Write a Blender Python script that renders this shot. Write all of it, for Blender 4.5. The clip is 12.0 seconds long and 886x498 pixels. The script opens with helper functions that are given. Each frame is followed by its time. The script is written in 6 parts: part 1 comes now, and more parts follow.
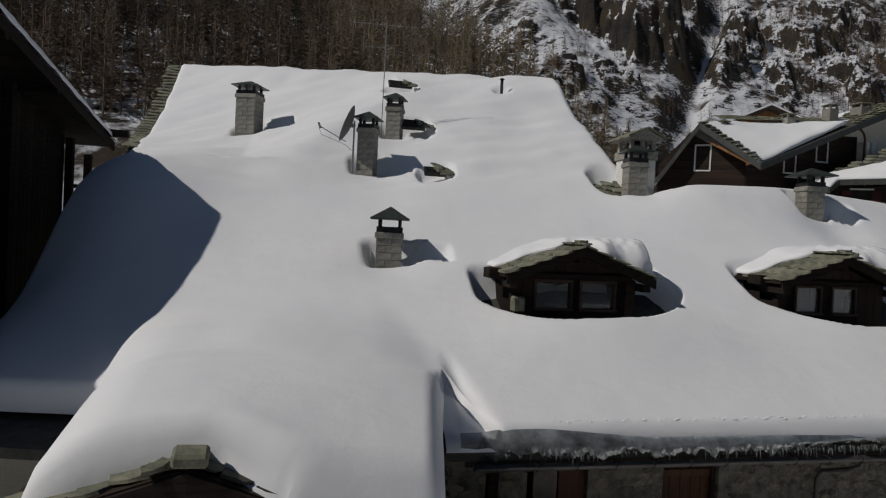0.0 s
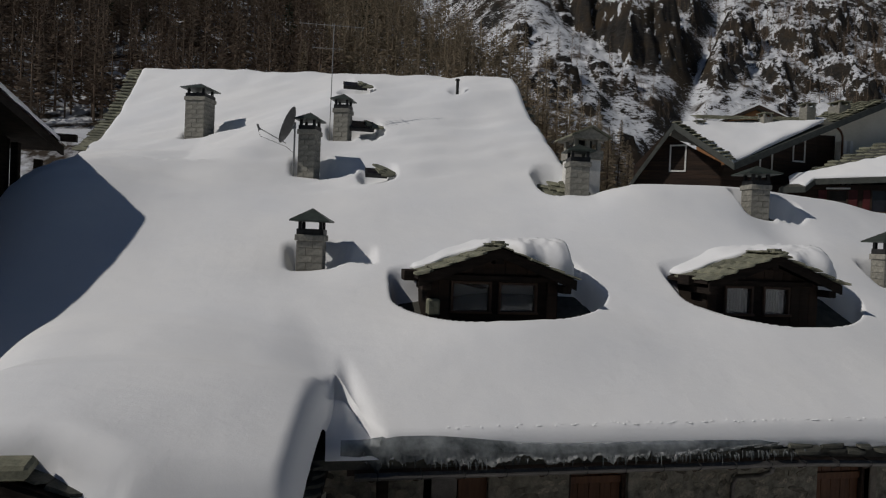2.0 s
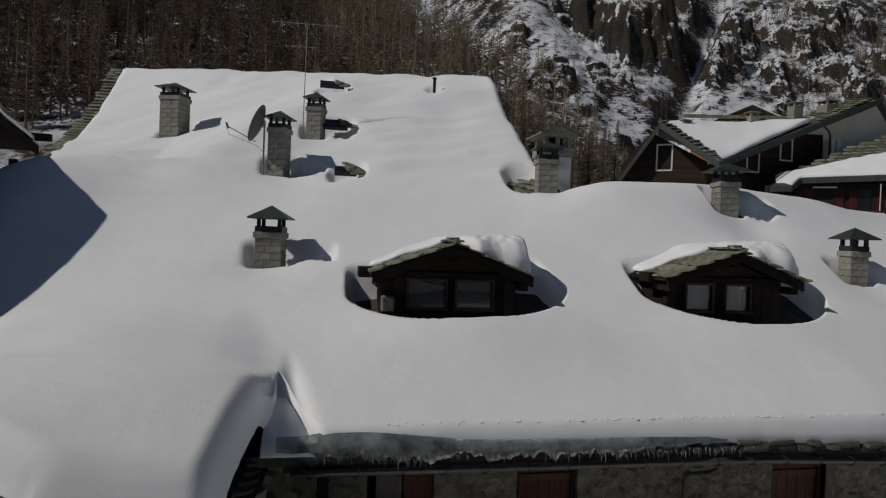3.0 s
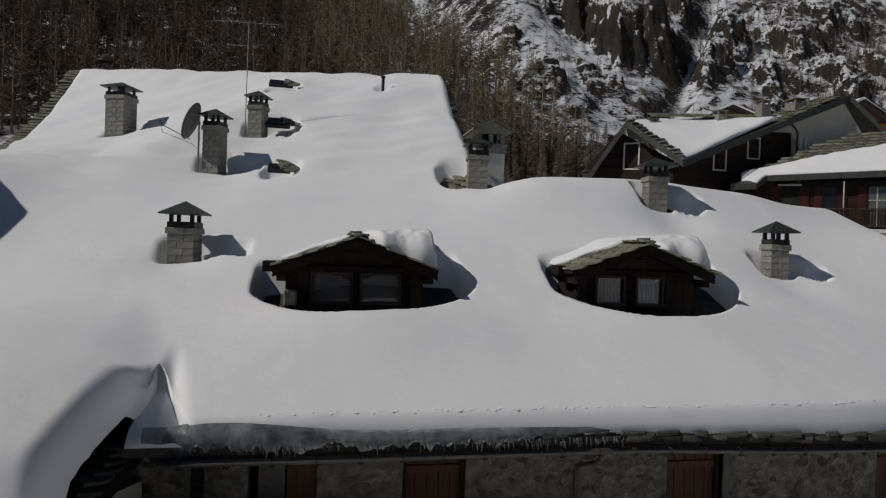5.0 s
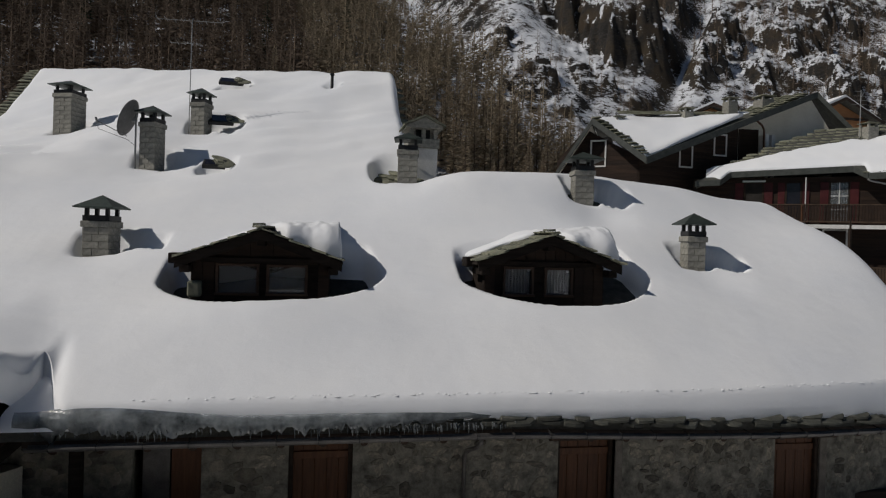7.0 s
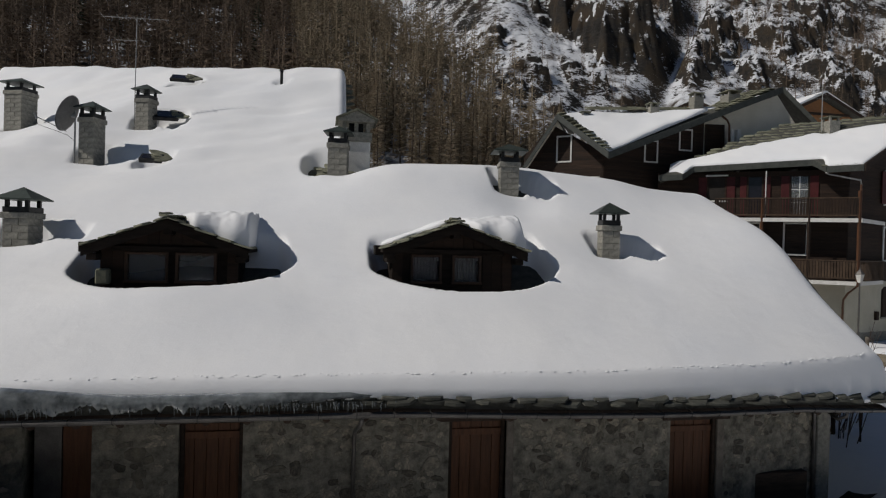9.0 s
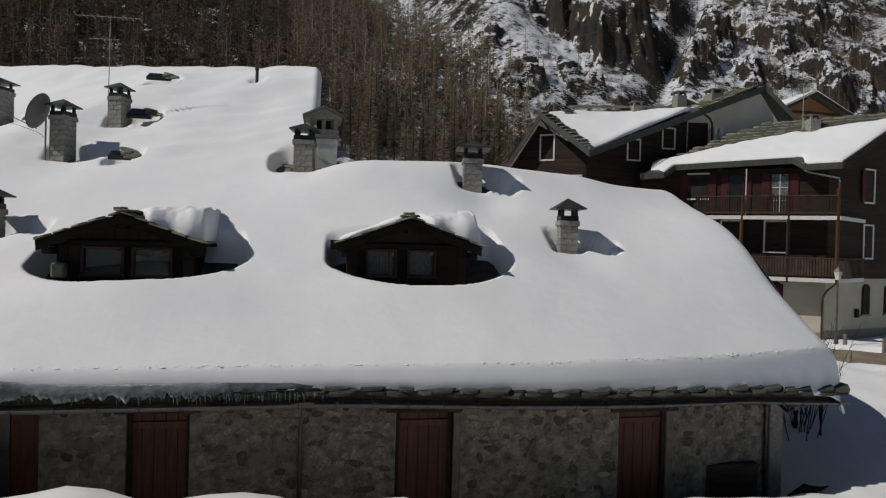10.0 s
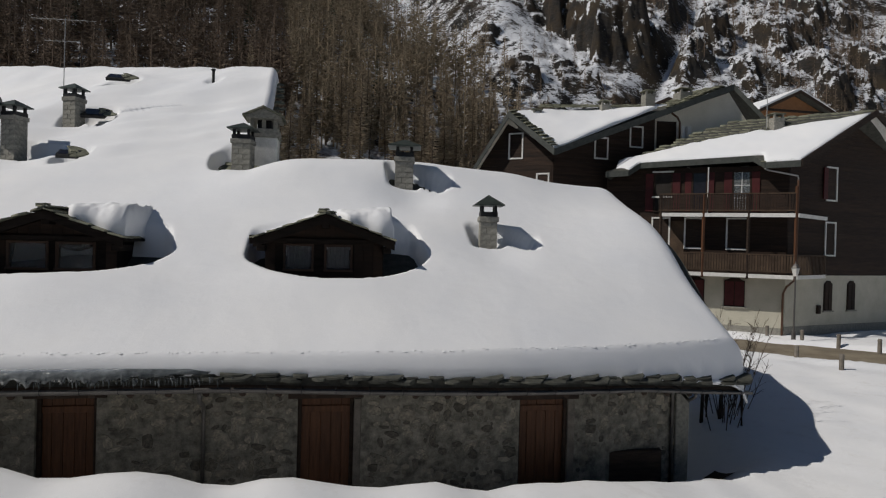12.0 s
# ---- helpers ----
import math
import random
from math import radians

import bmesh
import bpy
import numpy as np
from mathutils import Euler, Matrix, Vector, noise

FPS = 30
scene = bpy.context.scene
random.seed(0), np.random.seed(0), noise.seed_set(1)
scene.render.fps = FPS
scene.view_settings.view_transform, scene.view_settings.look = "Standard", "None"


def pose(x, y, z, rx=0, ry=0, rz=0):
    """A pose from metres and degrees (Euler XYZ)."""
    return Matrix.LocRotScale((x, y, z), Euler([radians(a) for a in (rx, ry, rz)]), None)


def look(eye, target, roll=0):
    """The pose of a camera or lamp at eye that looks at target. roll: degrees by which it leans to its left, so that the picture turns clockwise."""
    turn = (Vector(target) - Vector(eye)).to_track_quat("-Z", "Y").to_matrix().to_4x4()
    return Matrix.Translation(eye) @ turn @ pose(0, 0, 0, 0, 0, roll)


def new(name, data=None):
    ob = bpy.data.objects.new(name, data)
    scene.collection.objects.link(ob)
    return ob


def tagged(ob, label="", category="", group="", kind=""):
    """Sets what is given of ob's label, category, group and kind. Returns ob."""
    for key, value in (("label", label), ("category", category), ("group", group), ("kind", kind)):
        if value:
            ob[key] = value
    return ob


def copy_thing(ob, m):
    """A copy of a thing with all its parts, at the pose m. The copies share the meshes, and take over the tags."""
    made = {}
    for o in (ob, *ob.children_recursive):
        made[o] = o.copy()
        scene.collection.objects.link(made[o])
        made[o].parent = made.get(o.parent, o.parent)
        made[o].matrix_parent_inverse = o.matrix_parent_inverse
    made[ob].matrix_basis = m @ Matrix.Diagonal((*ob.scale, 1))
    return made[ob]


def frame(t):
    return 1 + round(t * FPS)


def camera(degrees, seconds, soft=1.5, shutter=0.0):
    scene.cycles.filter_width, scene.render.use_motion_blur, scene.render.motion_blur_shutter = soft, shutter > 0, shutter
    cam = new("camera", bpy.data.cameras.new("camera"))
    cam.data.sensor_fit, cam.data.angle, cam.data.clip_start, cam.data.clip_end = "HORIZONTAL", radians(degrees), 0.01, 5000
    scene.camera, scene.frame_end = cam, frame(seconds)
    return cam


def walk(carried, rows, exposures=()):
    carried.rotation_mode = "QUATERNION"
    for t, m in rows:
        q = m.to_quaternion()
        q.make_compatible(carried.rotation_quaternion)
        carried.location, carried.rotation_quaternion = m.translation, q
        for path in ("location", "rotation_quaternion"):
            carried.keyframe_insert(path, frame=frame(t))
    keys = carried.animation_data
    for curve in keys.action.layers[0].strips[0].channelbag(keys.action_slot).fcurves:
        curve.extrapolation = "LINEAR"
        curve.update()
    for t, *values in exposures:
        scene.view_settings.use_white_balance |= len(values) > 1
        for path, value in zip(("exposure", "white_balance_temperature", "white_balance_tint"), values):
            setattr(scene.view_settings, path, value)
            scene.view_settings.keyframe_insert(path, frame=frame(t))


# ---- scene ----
# ---- camera ----
cam = camera(71.0, 12.0, soft=1.2)
PATH = [
    (0, (-2.292, -1.113, 5.651), (-0.284, 8.681, 5.436), 2.90),
    (0.5, (-1.876, -1.121, 5.679), (0.117, 8.676, 5.480), 2.85),
    (1, (-1.448, -1.140, 5.688), (0.531, 8.661, 5.503), 2.68),
    (1.5, (-1.017, -1.145, 5.691), (0.937, 8.661, 5.520), 2.59),
    (2, (-0.580, -1.176, 5.683), (1.368, 8.631, 5.526), 2.45),
    (2.5, (-0.141, -1.207, 5.659), (1.784, 8.605, 5.520), 2.34),
    (3, (0.295, -1.276, 5.626), (2.214, 8.537, 5.494), 2.34),
    (5, (2.077, -1.648, 5.522), (3.990, 8.167, 5.434), 2.05),
    (5.5, (2.519, -1.760, 5.497), (4.423, 8.057, 5.416), 1.99),
    (6, (2.967, -1.895, 5.469), (4.878, 7.921, 5.390), 1.95),
    (6.5, (3.412, -2.028, 5.438), (5.317, 7.788, 5.360), 1.89),
    (7, (3.885, -2.177, 5.401), (5.778, 7.642, 5.327), 1.82),
    (9, (5.740, -2.851, 5.225), (7.603, 6.974, 5.143), 1.54),
    (9.5, (6.208, -3.018, 5.172), (8.064, 6.808, 5.093), 1.48),
    (10, (6.680, -3.198, 5.133), (8.526, 6.630, 5.053), 1.51),
    (10.5, (7.126, -3.393, 5.124), (8.948, 6.439, 5.038), 1.49),
    (11, (7.592, -3.605, 5.125), (9.393, 6.232, 5.034), 1.50),
    (11.5, (8.072, -3.832, 5.110), (9.857, 6.007, 5.014), 1.49),
    (12, (8.554, -4.086, 5.097), (10.324, 5.756, 4.995), 1.52),
]
EXPOSURE = -0.55
walk(cam, [(t, look(e, a, r)) for t, e, a, r in PATH], [(t, EXPOSURE + v, 6230, 10) for t, v in ((0, -0.1), (3, -0.2), (6, -0.02), (9, 0.18), (12, 0.28))])

# ---- light ----
SUN_WAY = Vector((1.05, 0.12, -0.98)).normalized()
world = bpy.data.worlds.new("world")
scene.world = world
world.use_nodes = True
wn = world.node_tree.nodes
sky = wn.new("ShaderNodeTexSky")
sky.sky_type = "NISHITA"
sky.sun_disc = False
sky.sun_elevation = math.asin(-SUN_WAY.z)
sky.sun_rotation = math.atan2(-SUN_WAY.x, -SUN_WAY.y)
sky.altitude = 1700
wn["Background"].inputs["Strength"].default_value = 0.036
world.node_tree.links.new(sky.outputs["Color"], wn["Background"].inputs["Color"])
sun = new("sun", bpy.data.lights.new("sun", "SUN"))
sun.data.energy, sun.data.angle, sun.data.color = 3.32, radians(0.53), (1.0, 0.922, 0.82)
sun.matrix_world = look((0, 0, 60), Vector((0, 0, 60)) + SUN_WAY)


# ---- materials ----
def material(name, rough=0.8, metal=0.0, spec=0.3):
    m = bpy.data.materials.new(name)
    m.use_nodes = True
    b = m.node_tree.nodes["Principled BSDF"]
    b.inputs["Roughness"].default_value = rough
    b.inputs["Metallic"].default_value = metal
    b.inputs["Specular IOR Level"].default_value = spec
    return m, m.node_tree.nodes, m.node_tree.links, b


def noise_node(n, l, scale, detail=6.0, rough=0.6, coords="Object", stretch=None):
    tc = n.new("ShaderNodeTexCoord")
    t = n.new("ShaderNodeTexNoise")
    t.inputs["Scale"].default_value = scale
    t.inputs["Detail"].default_value = detail
    t.inputs["Roughness"].default_value = rough
    if stretch:
        mp = n.new("ShaderNodeMapping")
        mp.inputs["Scale"].default_value = stretch
        l.new(tc.outputs[coords], mp.inputs["Vector"])
        l.new(mp.outputs["Vector"], t.inputs["Vector"])
    else:
        l.new(tc.outputs[coords], t.inputs["Vector"])
    return t.outputs["Fac"]


def ramp(n, l, fac, stops):
    r = n.new("ShaderNodeValToRGB")
    while len(r.color_ramp.elements) < len(stops):
        r.color_ramp.elements.new(0.5)
    for e, (p, c) in zip(r.color_ramp.elements, stops):
        e.position = p
        e.color = (*c, 1.0) if len(c) == 3 else c
    l.new(fac, r.inputs["Fac"])
    return r.outputs["Color"]


def mix(n, l, fac, a, b, mode="MIX"):
    x = n.new("ShaderNodeMix")
    x.data_type, x.blend_type = "RGBA", mode
    for sock, v in ((x.inputs[0], fac), (x.inputs[6], a), (x.inputs[7], b)):
        if isinstance(v, (int, float)):
            sock.default_value = v
        elif isinstance(v, tuple):
            sock.default_value = (*v, 1.0)
        else:
            l.new(v, sock)
    return x.outputs[2]


def bump(n, l, b, height, strength, distance):
    x = n.new("ShaderNodeBump")
    x.inputs["Strength"].default_value = strength
    x.inputs["Distance"].default_value = distance
    l.new(height, x.inputs["Height"])
    l.new(x.outputs["Normal"], b.inputs["Normal"])


def vary(n, l, col, amount=0.35):
    """Each piece a little lighter or darker, by its own random number."""
    oi = n.new("ShaderNodeObjectInfo")
    geo = n.new("ShaderNodeNewGeometry")
    add = n.new("ShaderNodeMath")
    add.operation = "ADD"
    l.new(oi.outputs["Random"], add.inputs[0])
    l.new(geo.outputs["Random Per Island"], add.inputs[1])
    fr = n.new("ShaderNodeMath")
    fr.operation = "FRACT"
    l.new(add.outputs[0], fr.inputs[0])
    lo, hi = 1 - amount, 1 + amount
    g = ramp(n, l, fr.outputs[0], [(0, (lo, lo, lo)), (1, (hi, hi * 0.99, hi * 0.97))])
    return mix(n, l, 1.0, col, g, "MULTIPLY")


def two_tone(name, a, b, scale=6.0, rough=0.85, fine=60.0, strength=0.3, dist=0.01, pieces=0.0, stretch=None, metal=0.0, spec=0.3):
    """A surface that wanders between two colours, with grain and fine relief."""
    m, n, l, p = material(name, rough, metal, spec)
    big = noise_node(n, l, scale, 5, 0.6, "Object", stretch)
    col = ramp(n, l, big, [(0.3, a), (0.7, b)])
    grain = noise_node(n, l, fine, 4, 0.7, "Object", stretch)
    g = ramp(n, l, grain, [(0.25, (0.72, 0.72, 0.72)), (0.75, (1.18, 1.18, 1.18))])
    col = mix(n, l, 1.0, col, g, "MULTIPLY")
    if pieces:
        col = vary(n, l, col, pieces)
    l.new(col, p.inputs["Base Color"])
    bump(n, l, p, grain, strength, dist)
    return m


def snow_material(name, dirt=0.0):
    m, n, l, p = material(name, 0.62, 0.0, 0.25)
    big = noise_node(n, l, 0.45, 4, 0.55)
    col = ramp(n, l, big, [(0.3, (0.83, 0.845, 0.87)), (0.7, (0.9, 0.905, 0.91))])
    if dirt:
        d = noise_node(n, l, 1.7, 8, 0.7)
        col = mix(n, l, ramp(n, l, d, [(0.55, (0, 0, 0)), (0.75, (dirt, dirt, dirt))]), col, (0.5, 0.47, 0.42))
    l.new(col, p.inputs["Base Color"])
    p.inputs["Subsurface Weight"].default_value = 0.0
    soft = noise_node(n, l, 2.2, 4, 0.6)
    grain = noise_node(n, l, 40.0, 5, 0.75)
    h = mix(n, l, 0.14, soft, grain)
    bump(n, l, p, h, 0.32, 0.05)
    return m


SNOW = snow_material("snow")
SNOW_GROUND = snow_material("ground snow", 0.25)
DOOR_WOOD = two_tone("door wood", (0.075, 0.033, 0.016), (0.14, 0.062, 0.030), 3.0, 0.6, 30, 0.4, 0.006, 0.12, (6, 6, 0.5))
WOOD_DARK = two_tone("dark wood", (0.018, 0.012, 0.009), (0.05, 0.032, 0.022), 2.5, 0.75, 30, 0.4, 0.008, 0.2, (1, 1, 6))
BARN_WOOD = two_tone("black old timber", (0.012, 0.010, 0.009), (0.032, 0.025, 0.021), 2.5, 0.9, 30, 0.4, 0.008, 0.2, (1, 1, 6), 0.0, 0.1)
WOOD_BROWN = two_tone("brown boards", (0.016, 0.010, 0.007), (0.042, 0.024, 0.015), 1.5, 0.75, 30, 0.4, 0.008, 0.25, (0.6, 0.6, 6))
FRAME_WOOD = two_tone("window frame wood", (0.05, 0.03, 0.02), (0.10, 0.06, 0.04), 2.0, 0.6, 30, 0.3, 0.004, 0.15)
WOOD_RED = two_tone("red shutters", (0.055, 0.010, 0.011), (0.09, 0.018, 0.018), 3.0, 0.6, 30, 0.3, 0.004, 0.1)
WOOD_LIGHT = two_tone("orange wood", (0.26, 0.12, 0.05), (0.38, 0.19, 0.085), 2.0, 0.6, 30, 0.3, 0.005, 0.15, (1, 1, 6))
WOOD_GREY = two_tone("weathered wood", (0.13, 0.12, 0.10), (0.25, 0.22, 0.19), 4.0, 0.85, 40, 0.5, 0.006, 0.15)
TRIM = two_tone("white trim", (0.68, 0.67, 0.63), (0.82, 0.81, 0.78), 5.0, 0.6, 40, 0.15, 0.003)
PALE = two_tone("pale wall", (0.66, 0.63, 0.54), (0.78, 0.75, 0.66), 1.2, 0.9, 40, 0.3, 0.006)
RENDER = two_tone("pale render", (0.46, 0.44, 0.35), (0.58, 0.55, 0.46), 1.2, 0.9, 40, 0.3, 0.006)
MORTAR = two_tone("mortar", (0.075, 0.072, 0.06), (0.32, 0.30, 0.25), 5.0, 0.95, 35, 0.6, 0.015)
STONE = two_tone("wall stone", (0.09, 0.09, 0.08), (0.30, 0.27, 0.215), 4.0, 0.9, 30, 0.6, 0.012, 0.55)
SLAB = two_tone("roof slab", (0.10, 0.11, 0.085), (0.28, 0.275, 0.20), 5.0, 0.9, 28, 0.7, 0.012, 0.3)
DECK = two_tone("roof deck", (0.05, 0.05, 0.045), (0.10, 0.10, 0.085), 5.0, 0.95, 30, 0.6, 0.01)
BLOCK = two_tone("concrete block", (0.19, 0.185, 0.165), (0.36, 0.35, 0.305), 11.0, 0.95, 60, 0.5, 0.006, 0.14)
BLOCK_JOINT = two_tone("block joint", (0.21, 0.205, 0.18), (0.30, 0.29, 0.255), 9.0, 0.95, 60, 0.4, 0.005)
CAP = two_tone("cap metal", (0.05, 0.062, 0.055), (0.085, 0.105, 0.092), 6.0, 0.5, 50, 0.15, 0.002, 0.1, None, 0.5, 0.4)
DARK_METAL = two_tone("dark metal", (0.015, 0.016, 0.017), (0.045, 0.045, 0.045), 8.0, 0.55, 50, 0.15, 0.002, 0.0, None, 0.4)
GUTTER = two_tone("gutter metal", (0.10, 0.095, 0.09), (0.17, 0.16, 0.15), 4.0, 0.5, 40, 0.15, 0.003, 0.0, None, 0.6)
COPPER = two_tone("brown pipe", (0.09, 0.045, 0.028), (0.15, 0.085, 0.055), 6.0, 0.5, 40, 0.15, 0.003, 0.0, None, 0.5)
FASCIA = two_tone("painted eave board", (0.045, 0.05, 0.045), (0.085, 0.09, 0.08), 4.0, 0.6, 40, 0.2, 0.003)
BALCONY = two_tone("balcony timber", (0.045, 0.03, 0.02), (0.10, 0.068, 0.045), 2.0, 0.8, 30, 0.3, 0.004, 0.2)
DISH = two_tone("grey dish", (0.16, 0.16, 0.16), (0.24, 0.24, 0.24), 5.0, 0.5, 50, 0.1, 0.002)
STEEL = two_tone("galvanised steel", (0.30, 0.30, 0.29), (0.42, 0.42, 0.41), 8.0, 0.45, 60, 0.1, 0.002, 0.0, None, 0.7)
ROAD = two_tone("thawed road", (0.17, 0.14, 0.10), (0.30, 0.26, 0.19), 0.8, 0.9, 20, 0.5, 0.02)
SOIL = two_tone("wet soil", (0.018, 0.014, 0.010), (0.045, 0.036, 0.027), 3.0, 0.85, 25, 0.6, 0.02)
BARK = two_tone("bark", (0.06, 0.045, 0.033), (0.12, 0.09, 0.07), 6.0, 0.95, 30, 0.6, 0.01)
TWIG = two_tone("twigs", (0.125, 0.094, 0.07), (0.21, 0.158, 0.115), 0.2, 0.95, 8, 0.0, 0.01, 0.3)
# lighter, warmer copy of TWIG: sun on the nearer larches is in the colour
TWIG_SUNLIT = two_tone("sunlit larch twigs", (0.22, 0.178, 0.122), (0.33, 0.27, 0.19), 0.2, 0.95, 8, 0.0, 0.01, 0.3)
EVERGREEN = two_tone("needles", (0.020, 0.028, 0.016), (0.045, 0.055, 0.03), 0.3, 0.9, 8, 0.0, 0.01, 0.3)
CURTAIN = two_tone("curtain", (0.16, 0.155, 0.14), (0.26, 0.25, 0.23), 4.0, 0.9, 40, 0.2, 0.004, 0.0, (8, 8, 0.4))
# near-black for panels behind panes: the rooms' shade is in the colour
ROOM_SHADE = two_tone("unlit room shade", (0.02, 0.018, 0.015), (0.04, 0.034, 0.03), 2.0, 0.9, 20, 0.0, 0.01)


def glass_material():
    m, n, l, p = material("window glass", 0.03, 0.0, 0.6)
    p.inputs["Base Color"].default_value = (0.9, 0.93, 0.93, 1)
    p.inputs["Transmission Weight"].default_value = 0.9
    p.inputs["IOR"].default_value = 1.5
    bump(n, l, p, noise_node(n, l, 3.0, 3, 0.6), 0.25, 0.05)
    return m


GLASS = glass_material()


DARK_GLASS = two_tone("dark glass", (0.012, 0.012, 0.016), (0.022, 0.02, 0.028), 3.0, 0.12, 20, 0.02, 0.001, 0.0, None, 0.0, 0.4)


def ice_material():
    m, n, l, p = material("ice", 0.2, 0.0, 0.5)
    f = noise_node(n, l, 3.0, 5, 0.6)
    l.new(ramp(n, l, f, [(0.3, (0.06, 0.07, 0.072)), (0.7, (0.40, 0.43, 0.44))]), p.inputs["Base Color"])
    p.inputs["Transmission Weight"].default_value = 0.45
    p.inputs["IOR"].default_value = 1.31
    bump(n, l, p, noise_node(n, l, 9.0, 4, 0.6), 0.5, 0.03)
    return m


ICE = ice_material()


# ---- building helpers ----
def mesh_of(name, bm, mat, smooth=False):
    me = bpy.data.meshes.new(name)
    bmesh.ops.recalc_face_normals(bm, faces=bm.faces)
    bm.to_mesh(me)
    bm.free()
    me.materials.append(mat)
    if smooth:
        me.polygons.foreach_set("use_smooth", [True] * len(me.polygons))
    return me


def part(name, bm, mat, parent, label="", smooth=False):
    ob = new(name, mesh_of(name, bm, mat, smooth))
    ob.parent = parent
    if label:
        ob["label"] = label
    return ob


def shared(name, me, parent, m):
    """One more piece on a mesh that alike pieces share."""
    ob = new(name, me)
    ob.parent = parent
    ob.matrix_local = m
    return ob


def thing(name, label, category, group="", kind="", at=(0, 0, 0), turn=0):
    ob = new(name)
    ob.empty_display_size = 0.2
    ob.matrix_world = pose(*at, 0, 0, turn)
    return tagged(ob, label, category, group, kind)


def solid(name, bm, mat, label, category, group="", kind="", smooth=False):
    return tagged(new(name, mesh_of(name, bm, mat, smooth)), label, category, group, kind)


def box(bm, lo, hi, m=None, bevel=0.0):
    vs = [bm.verts.new((x, y, z)) for x in (lo[0], hi[0]) for y in (lo[1], hi[1]) for z in (lo[2], hi[2])]
    fs = [bm.faces.new([vs[i] for i in q]) for q in ((0, 1, 3, 2), (4, 6, 7, 5), (0, 4, 5, 1), (2, 3, 7, 6), (0, 2, 6, 4), (1, 5, 7, 3))]
    if bevel:
        es = list({e for f in fs for e in f.edges})
        r = bmesh.ops.bevel(bm, geom=es, offset=bevel, segments=1, affect="EDGES")
        vs = list({v for f in r["faces"] for v in f.verts} | {v for v in vs if v.is_valid})
    if m is not None:
        bmesh.ops.transform(bm, matrix=m, verts=[v for v in vs if v.is_valid])
    return vs


def prism(bm, outline, way, m=None):
    """A flat outline, swept along a way."""
    a = [bm.verts.new(p) for p in outline]
    b = [bm.verts.new(Vector(p) + Vector(way)) for p in outline]
    k = len(a)
    bm.faces.new(a)
    bm.faces.new(b[::-1])
    for i in range(k):
        bm.faces.new((a[i], b[i], b[(i + 1) % k], a[(i + 1) % k]))
    if m is not None:
        bmesh.ops.transform(bm, matrix=m, verts=a + b)
    return a + b


def tube(bm, points, radius, sides=8, r_end=None, closed=True):
    """A round bar along a line of points."""
    pts = [Vector(p) for p in points]
    rings = []
    for i, p in enumerate(pts):
        d = (pts[min(i + 1, len(pts) - 1)] - pts[max(i - 1, 0)]).normalized()
        q = d.to_track_quat("Z", "Y")
        r = radius if r_end is None else radius + (r_end - radius) * i / (len(pts) - 1)
        rings.append([bm.verts.new(p + q @ Vector((r * math.cos(2 * math.pi * k / sides), r * math.sin(2 * math.pi * k / sides), 0))) for k in range(sides)])
    for a, b in zip(rings, rings[1:]):
        for k in range(sides):
            bm.faces.new((a[k], a[(k + 1) % sides], b[(k + 1) % sides], b[k]))
    if closed and sides > 2:
        bm.faces.new(rings[0][::-1])
        bm.faces.new(rings[-1])


def one_box(lo, hi, bevel=0.0, m=None):
    bm = bmesh.new()
    box(bm, lo, hi, m, bevel)
    return bm


def one_tube(points, radius, sides=8, r_end=None):
    bm = bmesh.new()
    tube(bm, points, radius, sides, r_end)
    return bm


def slab_mesh(name, w, d, h, rng, mat):
    """A split stone slab: a ragged outline, uneven thickness, chipped edges. Its top lies near z = 0, its lower edge at y = 0."""
    bm = bmesh.new()
    k = 9
    top, low = [], []
    for i in range(k):
        a = 2 * math.pi * i / k + 0.35
        c, s = math.cos(a), math.sin(a)
        e = 1 / max(abs(c), abs(s)) ** 0.75
        j = rng.uniform(0.88, 1.08)
        x, y = 0.5 * w * c * e * j, 0.5 * d + 0.5 * d * s * e * j
        top.append(bm.verts.new((x * 0.95, y * 0.97 + 0.01, rng.uniform(-0.008, 0.008))))
        low.append(bm.verts.new((x, y, -h * rng.uniform(0.85, 1.1))))
    bm.faces.new(top)
    bm.faces.new(low[::-1])
    for i in range(k):
        bm.faces.new((top[i], low[i], low[(i + 1) % k], top[(i + 1) % k]))
    return mesh_of(name, bm, mat)


RNG = random.Random(7)
# darker copy of SLAB: shade below the snow lip is put into its colour
SHADE_SLAB = two_tone("shaded roof slab", (0.03, 0.033, 0.03), (0.095, 0.095, 0.078), 5.0, 0.75, 28, 0.7, 0.012, 0.45)
SHADE_SLABS = [slab_mesh("slab", RNG.uniform(0.28, 0.6), RNG.uniform(0.35, 0.55), RNG.uniform(0.02, 0.06), RNG, SHADE_SLAB) for i in range(10)]
SLABS = [slab_mesh("slab", RNG.uniform(0.42, 0.75), RNG.uniform(0.4, 0.6), RNG.uniform(0.035, 0.07), RNG, SLAB) for i in range(10)]
THIN_SLABS = [slab_mesh("slab", RNG.uniform(0.38, 0.6), RNG.uniform(0.34, 0.46), RNG.uniform(0.028, 0.05), RNG, SLAB) for i in range(8)]


# ---- shape of the long roof and its snow ----
def eave_y(x):
    return 7.2 + 0.018 * max(0.0, x - 9) ** 2 + 0.03 * max(0.0, -2 - x) ** 2


def sag(x):
    """The old eave hangs lower towards its right end."""
    return 0.035 * max(0.0, x - 7.0) + 0.065 * max(0.0, x - 15.0)


def smooth01(t):
    t = min(1.0, max(0.0, t))
    return t * t * (3 - 2 * t)


